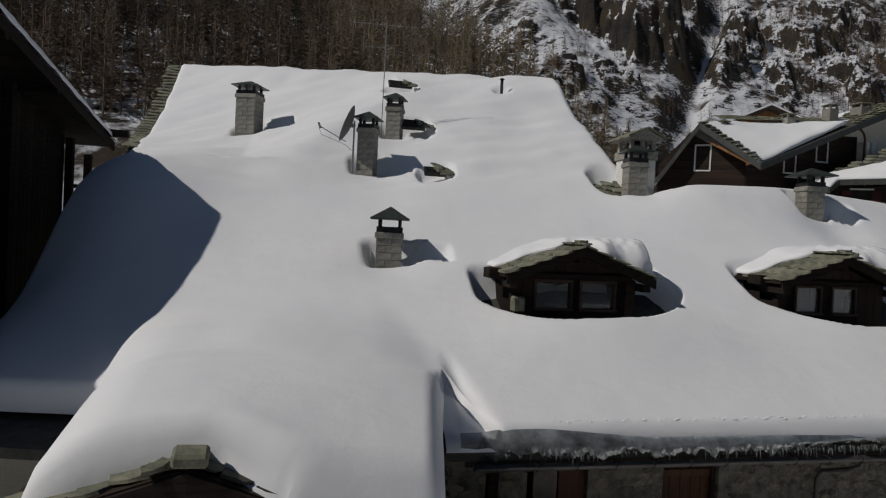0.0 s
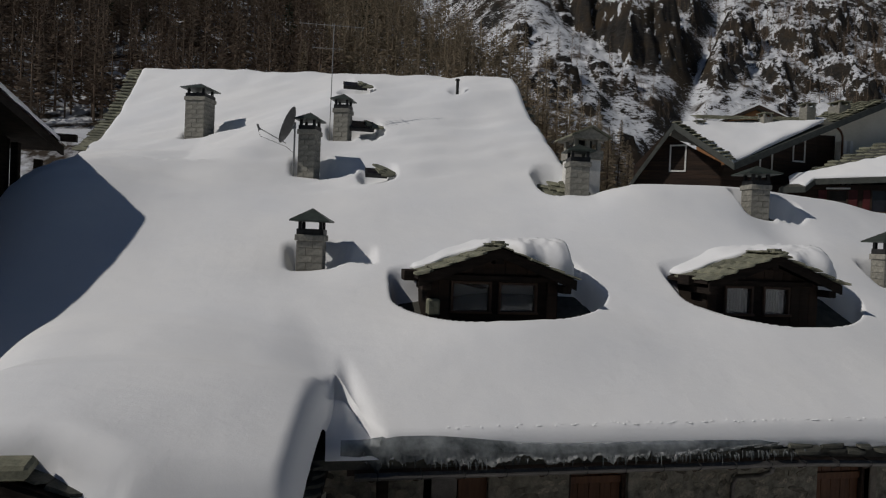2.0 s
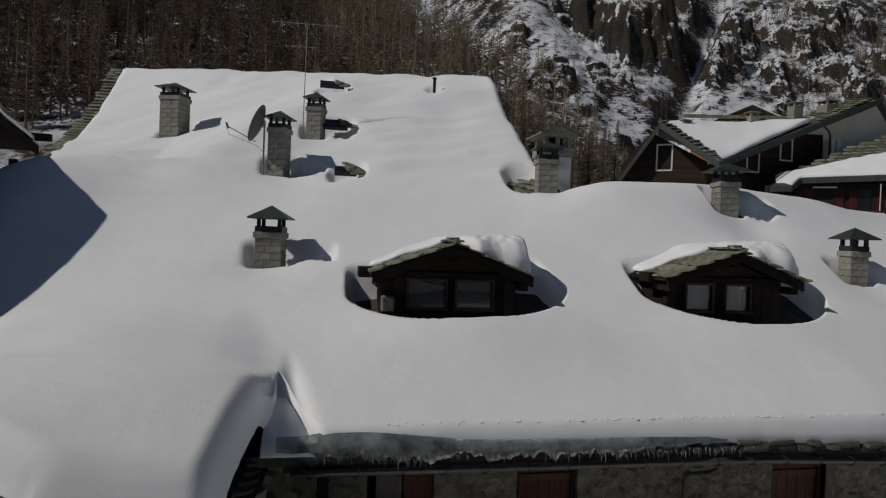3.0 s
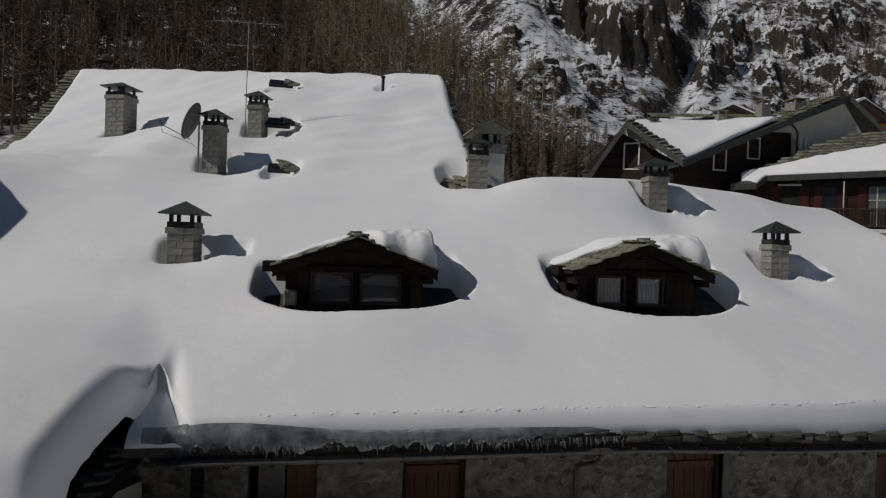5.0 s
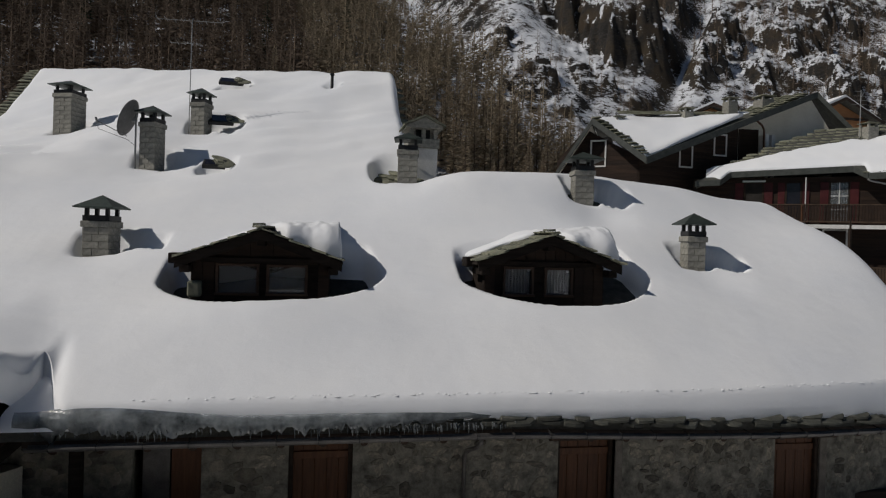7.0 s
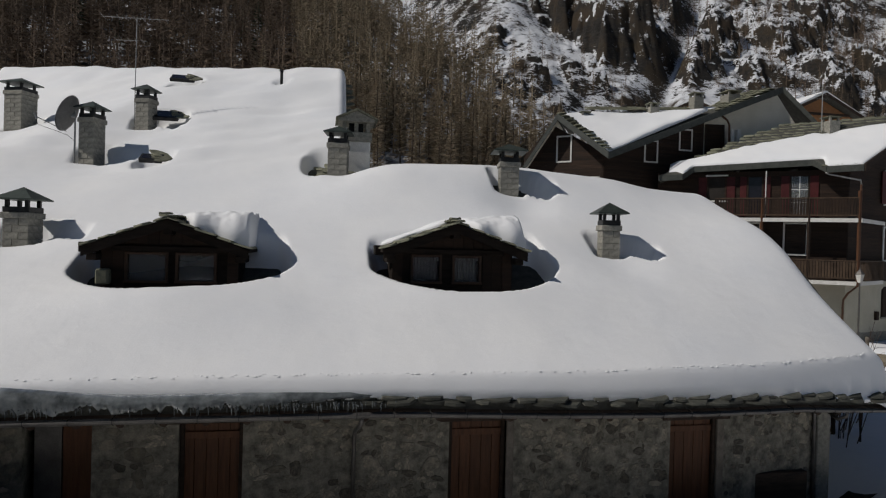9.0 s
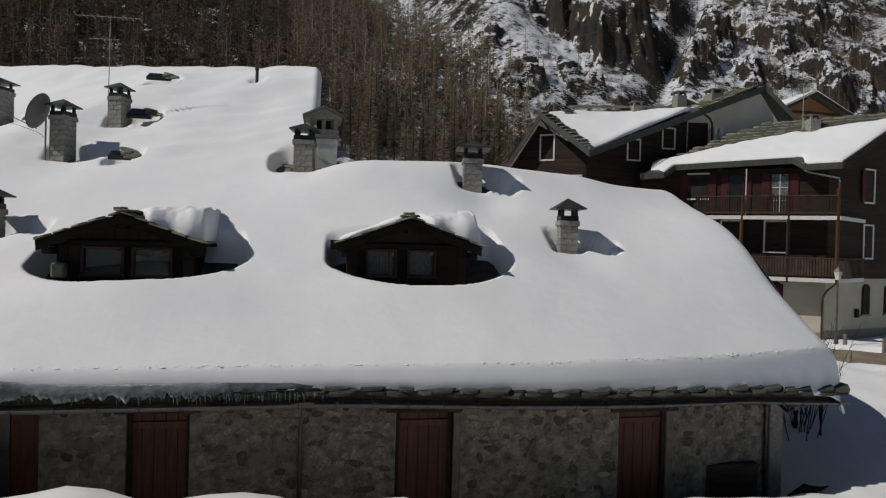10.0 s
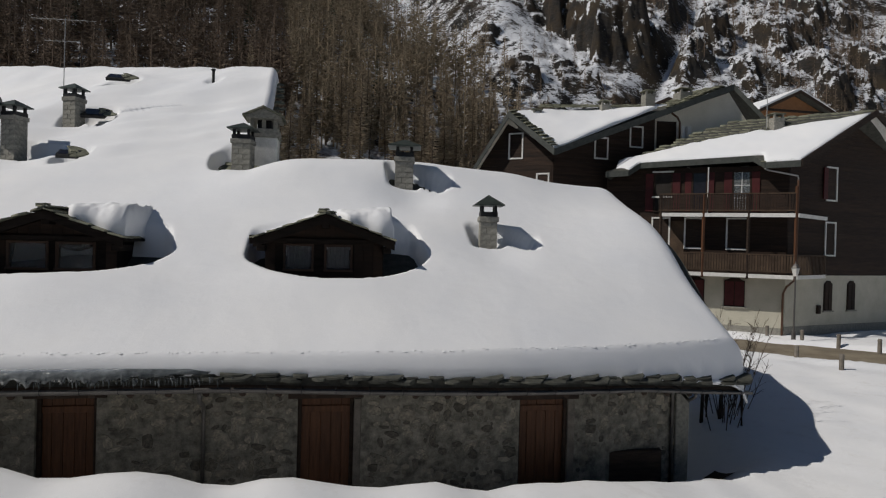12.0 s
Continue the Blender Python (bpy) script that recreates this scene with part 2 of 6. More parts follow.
ROOF_LEFT, ROOF_STEP, ROOF_RIGHT = -8.2, 6.35, 17.5   # left verge, verge of the tall part, right verge
CREST_LOW = 14.0
WING_X, WING_L, WING_R, WING_FRONT = -3.45, -5.15, -0.28, 5.75
NOTCH = 1.15   # how far the snow draws back from the eave where wing and long slope meet
# wind-packed drifts: x, y, height, width along x, width along y
DRIFTS = [(-0.9, 16.2, -0.35, 1.8, 1.4), (0.1, 18.2, -0.2, 1.5, 1.2),
          (-7.3, 15.2, 1.0, 2.2, 3.0), (9.3, 13.9, 0.55, 3.2, 1.8), (3.2, 9.2, 0.25, 2.2, 0.8), (8.4, 9.1, 0.18, 2.2, 0.8),
          (17.2, 11.4, 0.5, 2.0, 1.6), (14.6, 14.0, 0.22, 2.5, 1.6), (16.9, 15.2, -0.22, 2.0, 2.0), (6.0, 18.2, 0.2, 1.6, 2.2), (7.2, 13.9, 0.31, 1.5, 1.5), (10.5, 13.9, 0.12, 1.5, 1.5), (15.2, 14.3, -0.2, 1.5, 1.5), (4.2, 20.3, 0.3, 1.6, 0.8), (-8.6, 12.8, -1.0, 1.5, 2.3),
          (10.7, 12.55, -0.30, 0.9, 0.7), (12.4, 10.55, -0.15, 0.9, 0.7), (-0.75, 11.75, -0.16, 0.9, 0.7)]


def even_z(x, y):
    u, k = y - eave_y(x), x / 10
    return 3.0 + u * (0.426 + 0.2041 * k - 0.0174 * k * k) + u * u / 10 * (0.0903 - 0.0999 * k)


def tall_crest(x):
    """The crest of the tall part runs askew to the house front."""
    return 21.25 + 0.425 * (6.27 - x)


def slope_z(x, y):
    """The top of the snow on the long front slope; the tall part flattens towards its crest."""
    z = even_z(x, y)
    if x < ROOF_STEP and y > 17:
        c = tall_crest(x)
        w = 2.4 + 8.2 * min(1.0, max(0.0, (0.5 - x) / 5.0))
        z += (11.85 + 0.047 * (6.27 - x) - even_z(x, c)) * smooth01((y - c + w) / max(2.4, 0.75 * w))
    for dx, dy, h, wx, wy in DRIFTS:
        a = ((x - dx) / wx) ** 2 + ((y - dy) / wy) ** 2
        if a < 9:
            z += h * math.exp(-a)
    return z


def left_edge(y):
    """The snow has slid off the upper left verge."""
    return ROOF_LEFT - 0.1 + (0.07 * noise.noise((y * 1.7, 0, 0)) if y > 21 else 0.1)


def right_flare(y):
    """The right verge runs out towards the eave."""
    return 0.45 * smooth01((10.6 - y) / 2.2)


def crest_y(x):
    return tall_crest(x) if x < ROOF_STEP else CREST_LOW + 0.018 * max(0.0, x - 9) ** 2


def main_z(x, y):
    """Front slope, rounded crest and the start of the back slope."""
    c = crest_y(x)
    r = 0.22 if x < ROOF_STEP else 1.0
    if 5.5 < x < ROOF_STEP and 12.9 < y < CREST_LOW + 0.95:
        low = main_z(ROOF_STEP + 0.001, y) - slope_z(ROOF_STEP + 0.001, y)
        return slope_z(x, y) + low * smooth01((x - 5.5) / 0.85)
    if y <= c - r:
        return slope_z(x, y)
    z0 = slope_z(x, c - r)
    s = (slope_z(x, c - r) - slope_z(x, c - r - 0.4)) / 0.4
    t = y - (c - r)
    return z0 + s * t - s * t * t / (2 * r) if t < 2 * r else z0 - s * (t - 2 * r)


def wing_right(y):
    """The wing's right edge runs askew to the house front."""
    return WING_R - 0.158 * max(0.0, 8.47 - y)


def wing_front(x):
    """The snow hangs further out over the right half of the gable."""
    return WING_FRONT - 0.34 * smooth01((x + 3.4) / 1.3)


def notch(x):
    """How far behind the eave line the snow begins."""
    return NOTCH * (smooth01((x + 2.2) / (2.2 + WING_R)) if x <= WING_R else 1 - smooth01((x - WING_R) / 0.72))


def wing_z(x, y):
    d = x + 3.0
    return 3.94 - (0.043 if d > 0 else 0.055) * d * d - 0.22 * max(0.0, 7.4 - y) - 0.07 * max(0.0, 7.4 - y) ** 2 * smooth01((x + 3.4) / 1.8) - 0.06 * max(0.0, y - 7.4)


def soft_max(a, b, k):
    h = max(0.0, min(1.0, 0.5 + 0.5 * (a - b) / k))
    return b + (a - b) * h + k * h * (1 - h)


CHIMNEYS = {  # x, y, half width, cap's underside z, base z, cap half width, cap height
    "A": (-0.75, 12.18, 0.27, 5.93, 4.0, 0.41, 0.29), "B": (-4.69, 20.97, 0.34, 10.32, 7.8, 0.47, 0.23), "C": (-0.97, 16.75, 0.24, 8.84, 6.3, 0.35, 0.24),
    "D": (-0.02, 18.61, 0.23, 9.87, 7.7, 0.33, 0.23), "E": (6.03, 14.30, 0.255, 8.13, 5.9, 0.37, 0.22), "F": (10.50, 13.15, 0.245, 7.70, 5.6, 0.45, 0.24), "G": (12.40, 11.03, 0.21, 6.04, 4.2, 0.37, 0.28)}
DORMERS = ((2.73, 9.95, 5.62), (8.42, 9.72, 5.70))   # ridge x, front edge y, ridge top z
D_HALF, D_SLOPE = 1.54, 0.37
SKYLIGHTS = ((0.86, 15.95, 0.30), (0.58, 18.78, 0.38), (0.45, 21.5, 0.42))


def pit_depth(x, y):
    """Melted hollows: level floors cut into the slope, with a steep bank on the uphill side."""
    p = 0.0
    for cx, cy, w, *_ in CHIMNEYS.values():
        dx, dy = x - cx, y - cy
        reach = w + (1.15 if dx > 0 else 0.32)
        if abs(dx) < reach and -w - 0.2 < dy < w + 0.4:
            lip = 0.10 * math.sin(5.0 * dx + cx * 3) * smooth01((dx - w) / 0.3)
            back = w + 0.16 - 0.30 * smooth01((dx - w) / 0.9)
            level = slope_z(cx + 0.6 * dx, cy - w - 0.10 + lip) - 0.10
            m = smooth01((reach - abs(dx)) / (0.35 if dx > 0 else 0.28)) * smooth01((dy + w + 0.13 - lip) / 0.10) * smooth01((back - dy) / 0.14 + 0.5)
            p = max(p, min(m * max(0.0, slope_z(x, y) - level), 0.62))
    a = (abs(x - 5.78) / 0.68) ** 2.5 + (abs(y - 14.85) / 0.85) ** 2.5
    p = max(p, 0.68 * math.exp(-a ** 4)) if a < 3 else p
    for sx, sy, w in SKYLIGHTS:
        a = (abs(x - sx - 0.04) / (w + 0.20)) ** 3 + (abs(y - sy - 0.1) / 0.45) ** 3
        if a < 3:
            p = max(p, 0.34 * math.exp(-a ** 3))
    a = ((x - 4.05) / 0.3) ** 2 + ((y - 20.65) / 0.25) ** 2
    if a < 4:
        p = max(p, 0.2 * math.exp(-a * a))
    return p


def dormer_pit(x, y):
    """How far the hollow in front of and beside a dormer is open, 0 to 1."""
    p = 0.0
    for dx, dy, dz in DORMERS:
        left, right = dx - (1.98 if dx < 5 else 1.78), dx + 2.5 - 0.24 * max(0.0, y - dy - 0.05)
        mid, half = (left + right) / 2, (right - left) / 2
        q = (x - mid) / half
        if abs(q) < 1 and dy - 1.2 < y < dy + 1.9:
            front = dy - 0.62 + 1.05 * abs(q) ** 2.6
            back = dy + 1.9 - 0.3 * abs(q)
            side = smooth01((1 - abs(q)) * half / (0.22 if q > 0 else 0.3))
            p = max(p, side * smooth01((y - front) / 0.2) * smooth01((back - y) / 0.5))
    return p


THICK, LIP = 0.52, 0.56   # depth of the snow, and the part of it that the rounded eave lip drops


def round_edge(d, w):
    t = min(1.0, max(0.0, d / w))
    return THICK * (1 - math.sqrt(max(0.0, 1 - (1 - t) ** 2)))


def snow_z(x, y):
    u = y - eave_y(x)
    main = main_z(x, y)
    d_edge = x - left_edge(y) if x < 2 else (ROOF_RIGHT + right_flare(y) - x)
    if x < ROOF_STEP and y > CREST_LOW + 0.9:
        d_edge = min(d_edge, max(0.0, ROOF_STEP - x)) if x > 2 else d_edge
        if x > 2:
            d_edge = ROOF_STEP - x
    main -= round_edge(d_edge, (0.6 if x > ROOF_STEP else 0.3) if x > 2 else 0.16)
    if x < WING_L - 0.02:
        main -= round_edge(u - 0.8, 0.2)
    front = u - notch(x)
    if front < 0.9 and x > WING_R - 1e-6:
        a = min(1.0, notch(x) / 0.8)
        fall = (1 - a) * round_edge(front, 0.12) + a * 1.25 * THICK * (1 - min(1.0, max(0.0, front / 0.85))) ** 2
        main -= (LIP - 0.25 * smooth01((3.0 - x) / 2.2) + 1.9 * sag(x)) * fall * smooth01((x - WING_R) / 0.3)
    z = main
    if WING_L <= x <= 1.6 and y < 11:
        w = wing_z(x, y) - round_edge(x - WING_L, 0.9) * 1.3
        w -= 0.32 * smooth01(u - 0.5) * smooth01((x + 3.2) / 3.2)
        if x > WING_R:
            w -= 0.58 * smooth01((x - WING_R) / (0.6 + 1.4 * smooth01((u - 1.2) / 0.9))) + 0.5 * max(0.0, x - 0.4)
        z = w
        if u > 0 or x > WING_R:
            blend = soft_max(main, w, 0.10 + (0.5 + 0.7 * smooth01((-0.1 - x) / 1.2)) * smooth01(u / 1.8))
            z = w + (blend - w) * (smooth01(u / 0.8) if x <= WING_R else 1.0)
        z = main + (z - main) * smooth01((11 - y) / 1.6)
        if front < 0:
            z -= round_edge(wing_right(y) - x, 0.28) * (0.95 - 0.4 * smooth01((y - 6.6) / 1.2)) * smooth01(-front / 0.5) + round_edge(y - wing_front(x), 0.3)
    if dormer_pit(x, y) > 0:
        p = dormer_pit(x, y)
        z -= p * (0.95 if y < 10.9 else 0.7)
    z -= pit_depth(x, y)
    if 0.05 < u < 0.18 and x > 1.4:
        z += 0.005 * max(0.0, noise.noise((x * 4.5, 3, 3)) + 0.1) * smooth01((0.18 - u) / 0.06)
    z += 0.014 * noise.noise((x * 0.9, y * 0.9, 0)) + 0.006 * noise.noise((x * 2.3, y * 3.9, 2)) + (0.09 * noise.noise((x * 0.35, y * 1.3, 4)) * smooth01((y - 13) / 3) + 0.07 * noise.noise((x * 0.8, y * 2.6, 6)) * smooth01((y - 14) / 3) if y > 13 else 0)
    return z


def deck_z(x, y):
    c = crest_y(x)
    return (slope_z(x, y) if y < c else slope_z(x, c) - 0.55 * (y - c)) - 0.34 - sag(x) * smooth01(1 - (y - eave_y(x)) / 1.2) - (THICK - 0.30) * smooth01((y - eave_y(x)) / 1.2) - (0.45 if y > c - 0.3 else 0)


def in_snow(x, y):
    if y < eave_y(x) or x < ROOF_LEFT or x > ROOF_RIGHT:
        return False
    return y < (tall_crest(x) + 0.7 if x < ROOF_STEP else crest_y(x) + 3.5)


def build_roof_snow():
    """One sheet: its rows follow the eave, so that the lip is clean."""
    xs = np.concatenate([np.arange(ROOF_LEFT, -0.6, 0.09), np.arange(-0.6, 11.2, 0.046), np.arange(11.2, 13.4, 0.066), np.arange(13.4, ROOF_RIGHT + 0.01, 0.085)])
    us = np.concatenate([np.arange(-2.4, 0, 0.08), np.array([0, 0.012, 0.03, 0.055, 0.085, 0.12, 0.16, 0.2, 0.245]), np.arange(0.3, 1.6, 0.066), np.arange(1.6, 3.4, 0.042), np.arange(3.4, 4.7, 0.066), np.arange(4.7, 8.0, 0.09), np.arange(8.0, 21.2, 0.12)])
    bm = bmesh.new()
    grid = []
    for x in xs:
        x = float(x)
        e = eave_y(x)
        col = []
        for u in us:
            if u >= 0:
                y = e + float(u) + notch(x) * math.exp(-float(u) / 1.6)
                xx = x + (left_edge(y) - ROOF_LEFT) * max(0.0, (-3.0 - x) / (-3.0 - ROOF_LEFT))
                xx += right_flare(y) * smooth01((x - 14.0) / (ROOF_RIGHT - 14.0))
                ok = in_snow(x, y + 1e-4) and (x > WING_L - 0.02 or u > 0.78)
            else:
                y = e + notch(x) + float(u) / 2.4 * (e + notch(x) - wing_front(x))
                ok = WING_L - 1e-6 <= x <= WING_R + 0.04
                xx = WING_L + (min(x, WING_R) - WING_L) * (wing_right(y) - WING_L) / (WING_R - WING_L)
                xx = min(x, WING_R) + (xx - min(x, WING_R)) * smooth01(-float(u) / 0.9)
            col.append(bm.verts.new((xx, y, snow_z(xx, y))) if ok else None)
        grid.append(col)
    for a, b in zip(grid, grid[1:]):
        for i in range(len(us) - 1):
            q = (a[i], b[i], b[i + 1], a[i + 1])
            if all(q):
                f = bm.faces.new(q)
                f.smooth = True
    for v in [v for v in bm.verts if not v.link_faces]:
        bm.verts.remove(v)
    rim = [e for e in bm.edges if e.is_boundary]
    ext = bmesh.ops.extrude_edge_only(bm, edges=rim)
    for v in ext["geom"]:
        if isinstance(v, bmesh.types.BMVert):
            if WING_R - 0.02 < v.co.x < 1.0 and abs(v.co.y - eave_y(v.co.x) - notch(v.co.x)) < 0.04:
                v.co.z = min(v.co.z - 0.05, 2.66)
            else:
                v.co.z -= 0.05 if v.co.y < 9.5 and v.co.x > 1 else 0.3 if v.co.y < 6.0 and v.co.x > -3.0 else 0.13 + (0.34 * smooth01((v.co.y - 6.6) / 1.6) + 0.07 * noise.noise((v.co.y * 3.5, 1, 5)) + 0.04 * noise.noise((v.co.y * 11, 1, 5)) if v.co.y < 8.6 and -1.2 < v.co.x < 0 else 0)
            v.co.y += 0.05 if v.co.y < 10 and v.co.x > 1.0 else 0
    return solid("roof_snow", bm, SNOW, "thick smooth white snow blanket over the roof with melted hollows", "snow", kind="stuff")


build_roof_snow()


def build_notch_crust():
    """Thin old crust on the eave slabs, where the deep snow has drawn back beside the wing."""
    bm = bmesh.new()
    rows = []
    for i in range(29):
        x = WING_R - 0.12 + 0.92 * i / 28
        y0, y1 = eave_y(x) - 0.02, eave_y(x) + notch(max(x, WING_R)) + 0.12
        row = []
        for j in range(15):
            t = j / 14
            y = y0 + (y1 - y0) * t
            z = max(2.80 + 0.42 * t * min(1.0, notch(max(x, WING_R))), deck_z(x, y) + 0.05) + 0.02 * noise.noise((x * 4, y * 4, 2)) - 0.10 * (1 - min(1.0, t / 0.15)) ** 2
            row.append(bm.verts.new((x, y, z)))
        row.insert(0, bm.verts.new((x, y0 - 0.01, 2.66)))
        rows.append(row)
    for a, b in zip(rows, rows[1:]):
        for k in range(15):
            bm.faces.new((a[k], b[k], b[k + 1], a[k + 1])).smooth = True
    return solid("snow_crust", bm, SNOW, "thin grey-white snow crust over the eave slabs", "snow", kind="stuff")


build_notch_crust()


def build_crumbs():
    """Refrozen crumbs that sit in a broken line on the lip."""
    rng = random.Random(44)
    bm = bmesh.new()
    x = 1.3
    while x < 17.3:
        y = eave_y(x) + 0.13 + rng.uniform(-0.025, 0.03)
        z = snow_z(x, y)
        w, h = rng.uniform(0.02, 0.07), rng.uniform(0.0, 0.004)
        ring = [bm.verts.new((x + w * math.cos(a) * rng.uniform(0.7, 1.1), y + 0.028 * math.sin(a) * rng.uniform(0.7, 1.2), z - 0.008)) for a in [2 * math.pi * k / 7 for k in range(7)]]
        crown = [bm.verts.new((x + (v.co.x - x) * 0.55, y + (v.co.y - y) * 0.55 - 0.004, z + h * rng.uniform(0.7, 1.1))) for v in ring]
        for k in range(7):
            bm.faces.new((ring[k], ring[(k + 1) % 7], crown[(k + 1) % 7], crown[k])).smooth = True
        bm.faces.new(crown)
        x += rng.choice((0.05, 0.08, 0.12, 0.18, 0.26))
    return solid("snow_crumbs", bm, SNOW, "small refrozen snow crumbs along the lip of the roof snow", "snow", kind="stuff")


build_crumbs()


def build_dormer_snow(dx, dy, dz):
    """The cap that still lies on a dormer's roof, cut off sharp on its shaded side."""
    bm = bmesh.new()
    nx, ny = 64, 44
    top, low = [], []
    for i in range(nx + 1):
        d = -1.45 + 2.97 * i / nx
        start = dy + (0.8 + 0.16 * max(0.0, -d) + 0.06 * math.sin(7 * d) if d < 0.05 else 0.8 - 0.72 * smooth01((d - 0.05) / 0.45) + 0.04 * math.sin(9 * d))
        t_max = (0.06 if d < 0 else 0.07 + 0.42 * d) + 0.04 * noise.noise((d * 2, dx, 0))
        a, b = [], []
        for j in range(ny + 1):
            y = start + (dy + 2.3 - start) * (j / ny) ** 1.6
            edge = min(1.0, (y - start) / (0.16 + 0.55 * smooth01(d / 0.8)), (1.52 - d) / 0.05 + 0.05, (d + 1.45) / 0.25)
            base = dz - 0.01 - D_SLOPE * abs(d)
            lump = 0.035 * noise.noise((d * 3.1, y * 2.3, dx)) + (0.045 * noise.noise((d * 7, y * 5, dx)) + 0.03 * noise.noise((d * 17, y * 13, dx)) if d > 0.2 else 0)
            a.append(bm.verts.new((dx + d, y, base + 0.03 + (t_max + lump) * math.sqrt(max(0.0, 1 - (1 - max(0.0, edge)) ** 2)))))
            b.append(bm.verts.new((dx + d, y, base)))
        top.append(a)
        low.append(b)
    for i in range(nx):
        for j in range(ny):
            bm.faces.new((top[i][j], top[i + 1][j], top[i + 1][j + 1], top[i][j + 1])).smooth = True
        bm.faces.new((top[i][0], low[i][0], low[i + 1][0], top[i + 1][0]))
    for s in (0, nx):
        for j in range(ny):
            bm.faces.new((top[s][j], top[s][j + 1], low[s][j + 1], low[s][j]))
    return solid("dormer_snow", bm, SNOW, "broken cap of old snow on a dormer roof", "snow", kind="stuff")


for d in DORMERS:
    build_dormer_snow(*d)

# ---- the long stone house ----
house = thing("stone_house", "long grey stone house with slab roof under deep snow", "house")


def wall_y(x):
    return eave_y(x) + 0.8


def strip(bm, x0, x1, z0, z1, y_off, depth, step=0.8):
    """A wall that follows the house front, between two heights."""
    k = max(1, int((x1 - x0) / step))
    rings = []
    for i in range(k + 1):
        x = x0 + (x1 - x0) * i / k
        y = wall_y(x) + y_off
        rings.append([bm.verts.new(p) for p in ((x, y, z0), (x, y + depth, z0), (x, y + depth, z1), (x, y, z1))])
    for a, b in zip(rings, rings[1:]):
        for i in range(4):
            bm.faces.new((a[i], b[i], b[(i + 1) % 4], a[(i + 1) % 4]))
    bm.faces.new(rings[0])
    bm.faces.new(rings[-1][::-1])


OPENINGS = [(1.10, 2.12, 2.2), (3.44, 4.46, 2.14), (8.0, 9.06, 2.06), (12.46, 13.56, 1.9)]
WALL_L, WALL_R, WALL_TOP, GROUND_Z = -0.9, 16.6, 2.58, -0.4
edges = [WALL_L] + [v for o in OPENINGS for v in o[:2]] + [WALL_R]
walls = []
for a, b in zip(edges[::2], edges[1::2]):
    bm = bmesh.new()
    strip(bm, a, b, GROUND_Z, WALL_TOP, 0.0, 0.45)
    walls.append(part("wall", bm, MORTAR, house, "mortared rubble stone wall"))
for a, b, top in OPENINGS:
    bm = bmesh.new()
    strip(bm, a, b, top, WALL_TOP, 0.0, 0.45)
    part("wall", bm, MORTAR, house)
for outline, way in (([(16.6, wall_y(16.6) + 0.1, GROUND_Z), (16.6, 20, GROUND_Z), (16.15, 20, GROUND_Z), (16.15, wall_y(16.15) + 0.1, GROUND_Z)], (0, 0, 2.6)),
                     ([(16.55, 9.5, 2.2), (16.55, 14.9, 5.9), (16.55, 19.8, 2.2)], (-0.4, 0, 0)), ([(6.2, 15.0, 5.0), (6.2, 22.2, 10.3), (6.2, 29, 5.0)], (-0.4, 0, 0)),
                     ([(-7.9, 9.0, GROUND_Z), (-7.9, 30, GROUND_Z), (-7.5, 30, GROUND_Z), (-7.5, 9.0, GROUND_Z)], (0, 0, 3.0)), ([(-7.9, 9.8, 1.8), (-7.9, 22, 8.6), (-7.9, 30, 2.5)], (0.4, 0, 0)),
                     ([(-7.5, 9.0, GROUND_Z), (-4.8, 9.0, GROUND_Z), (-4.8, 9.4, GROUND_Z), (-7.5, 9.4, GROUND_Z)], (0, 0, 3.1))):
    bm = bmesh.new()
    prism(bm, outline, way)
    part("side_wall", bm, RENDER, house)

# roof deck below the slabs
bm = bmesh.new()
for x0, x1, y_end in ((ROOF_LEFT - 0.02, ROOF_STEP + 0.15, 30.5), (ROOF_STEP + 0.15, ROOF_RIGHT + 0.3, 20.0)):
    nx, ny = 40, 40
    g = []
    for i in range(nx + 1):
        x = x0 + (x1 - x0) * i / nx
        e = eave_y(x) + 0.03
        g.append([(x, e + (y_end - e) * j / ny) for j in range(ny + 1)])
    top = [[bm.verts.new((x, y, deck_z(min(max(x, ROOF_LEFT), ROOF_RIGHT), y) - 0.02)) for x, y in col] for col in g]
    low = [[bm.verts.new((v.co.x, v.co.y, v.co.z - 0.14)) for v in col] for col in top]
    for i in range(nx):
        for j in range(ny):
            bm.faces.new((top[i][j], top[i + 1][j], top[i + 1][j + 1], top[i][j + 1]))
            bm.faces.new((low[i][j], low[i][j + 1], low[i + 1][j + 1], low[i + 1][j]))
    for i in range(nx):
        bm.faces.new((top[i][0], low[i][0], low[i + 1][0], top[i + 1][0]))
        bm.faces.new((top[i][ny], top[i + 1][ny], low[i + 1][ny], low[i][ny]))
    for j in range(ny):
        bm.faces.new((top[0][j], top[0][j + 1], low[0][j + 1], low[0][j]))
        bm.faces.new((top[nx][j], low[nx][j], low[nx][j + 1], top[nx][j + 1]))
roof = part("roof", bm, DECK, house, "dark roof deck under stone slabs")

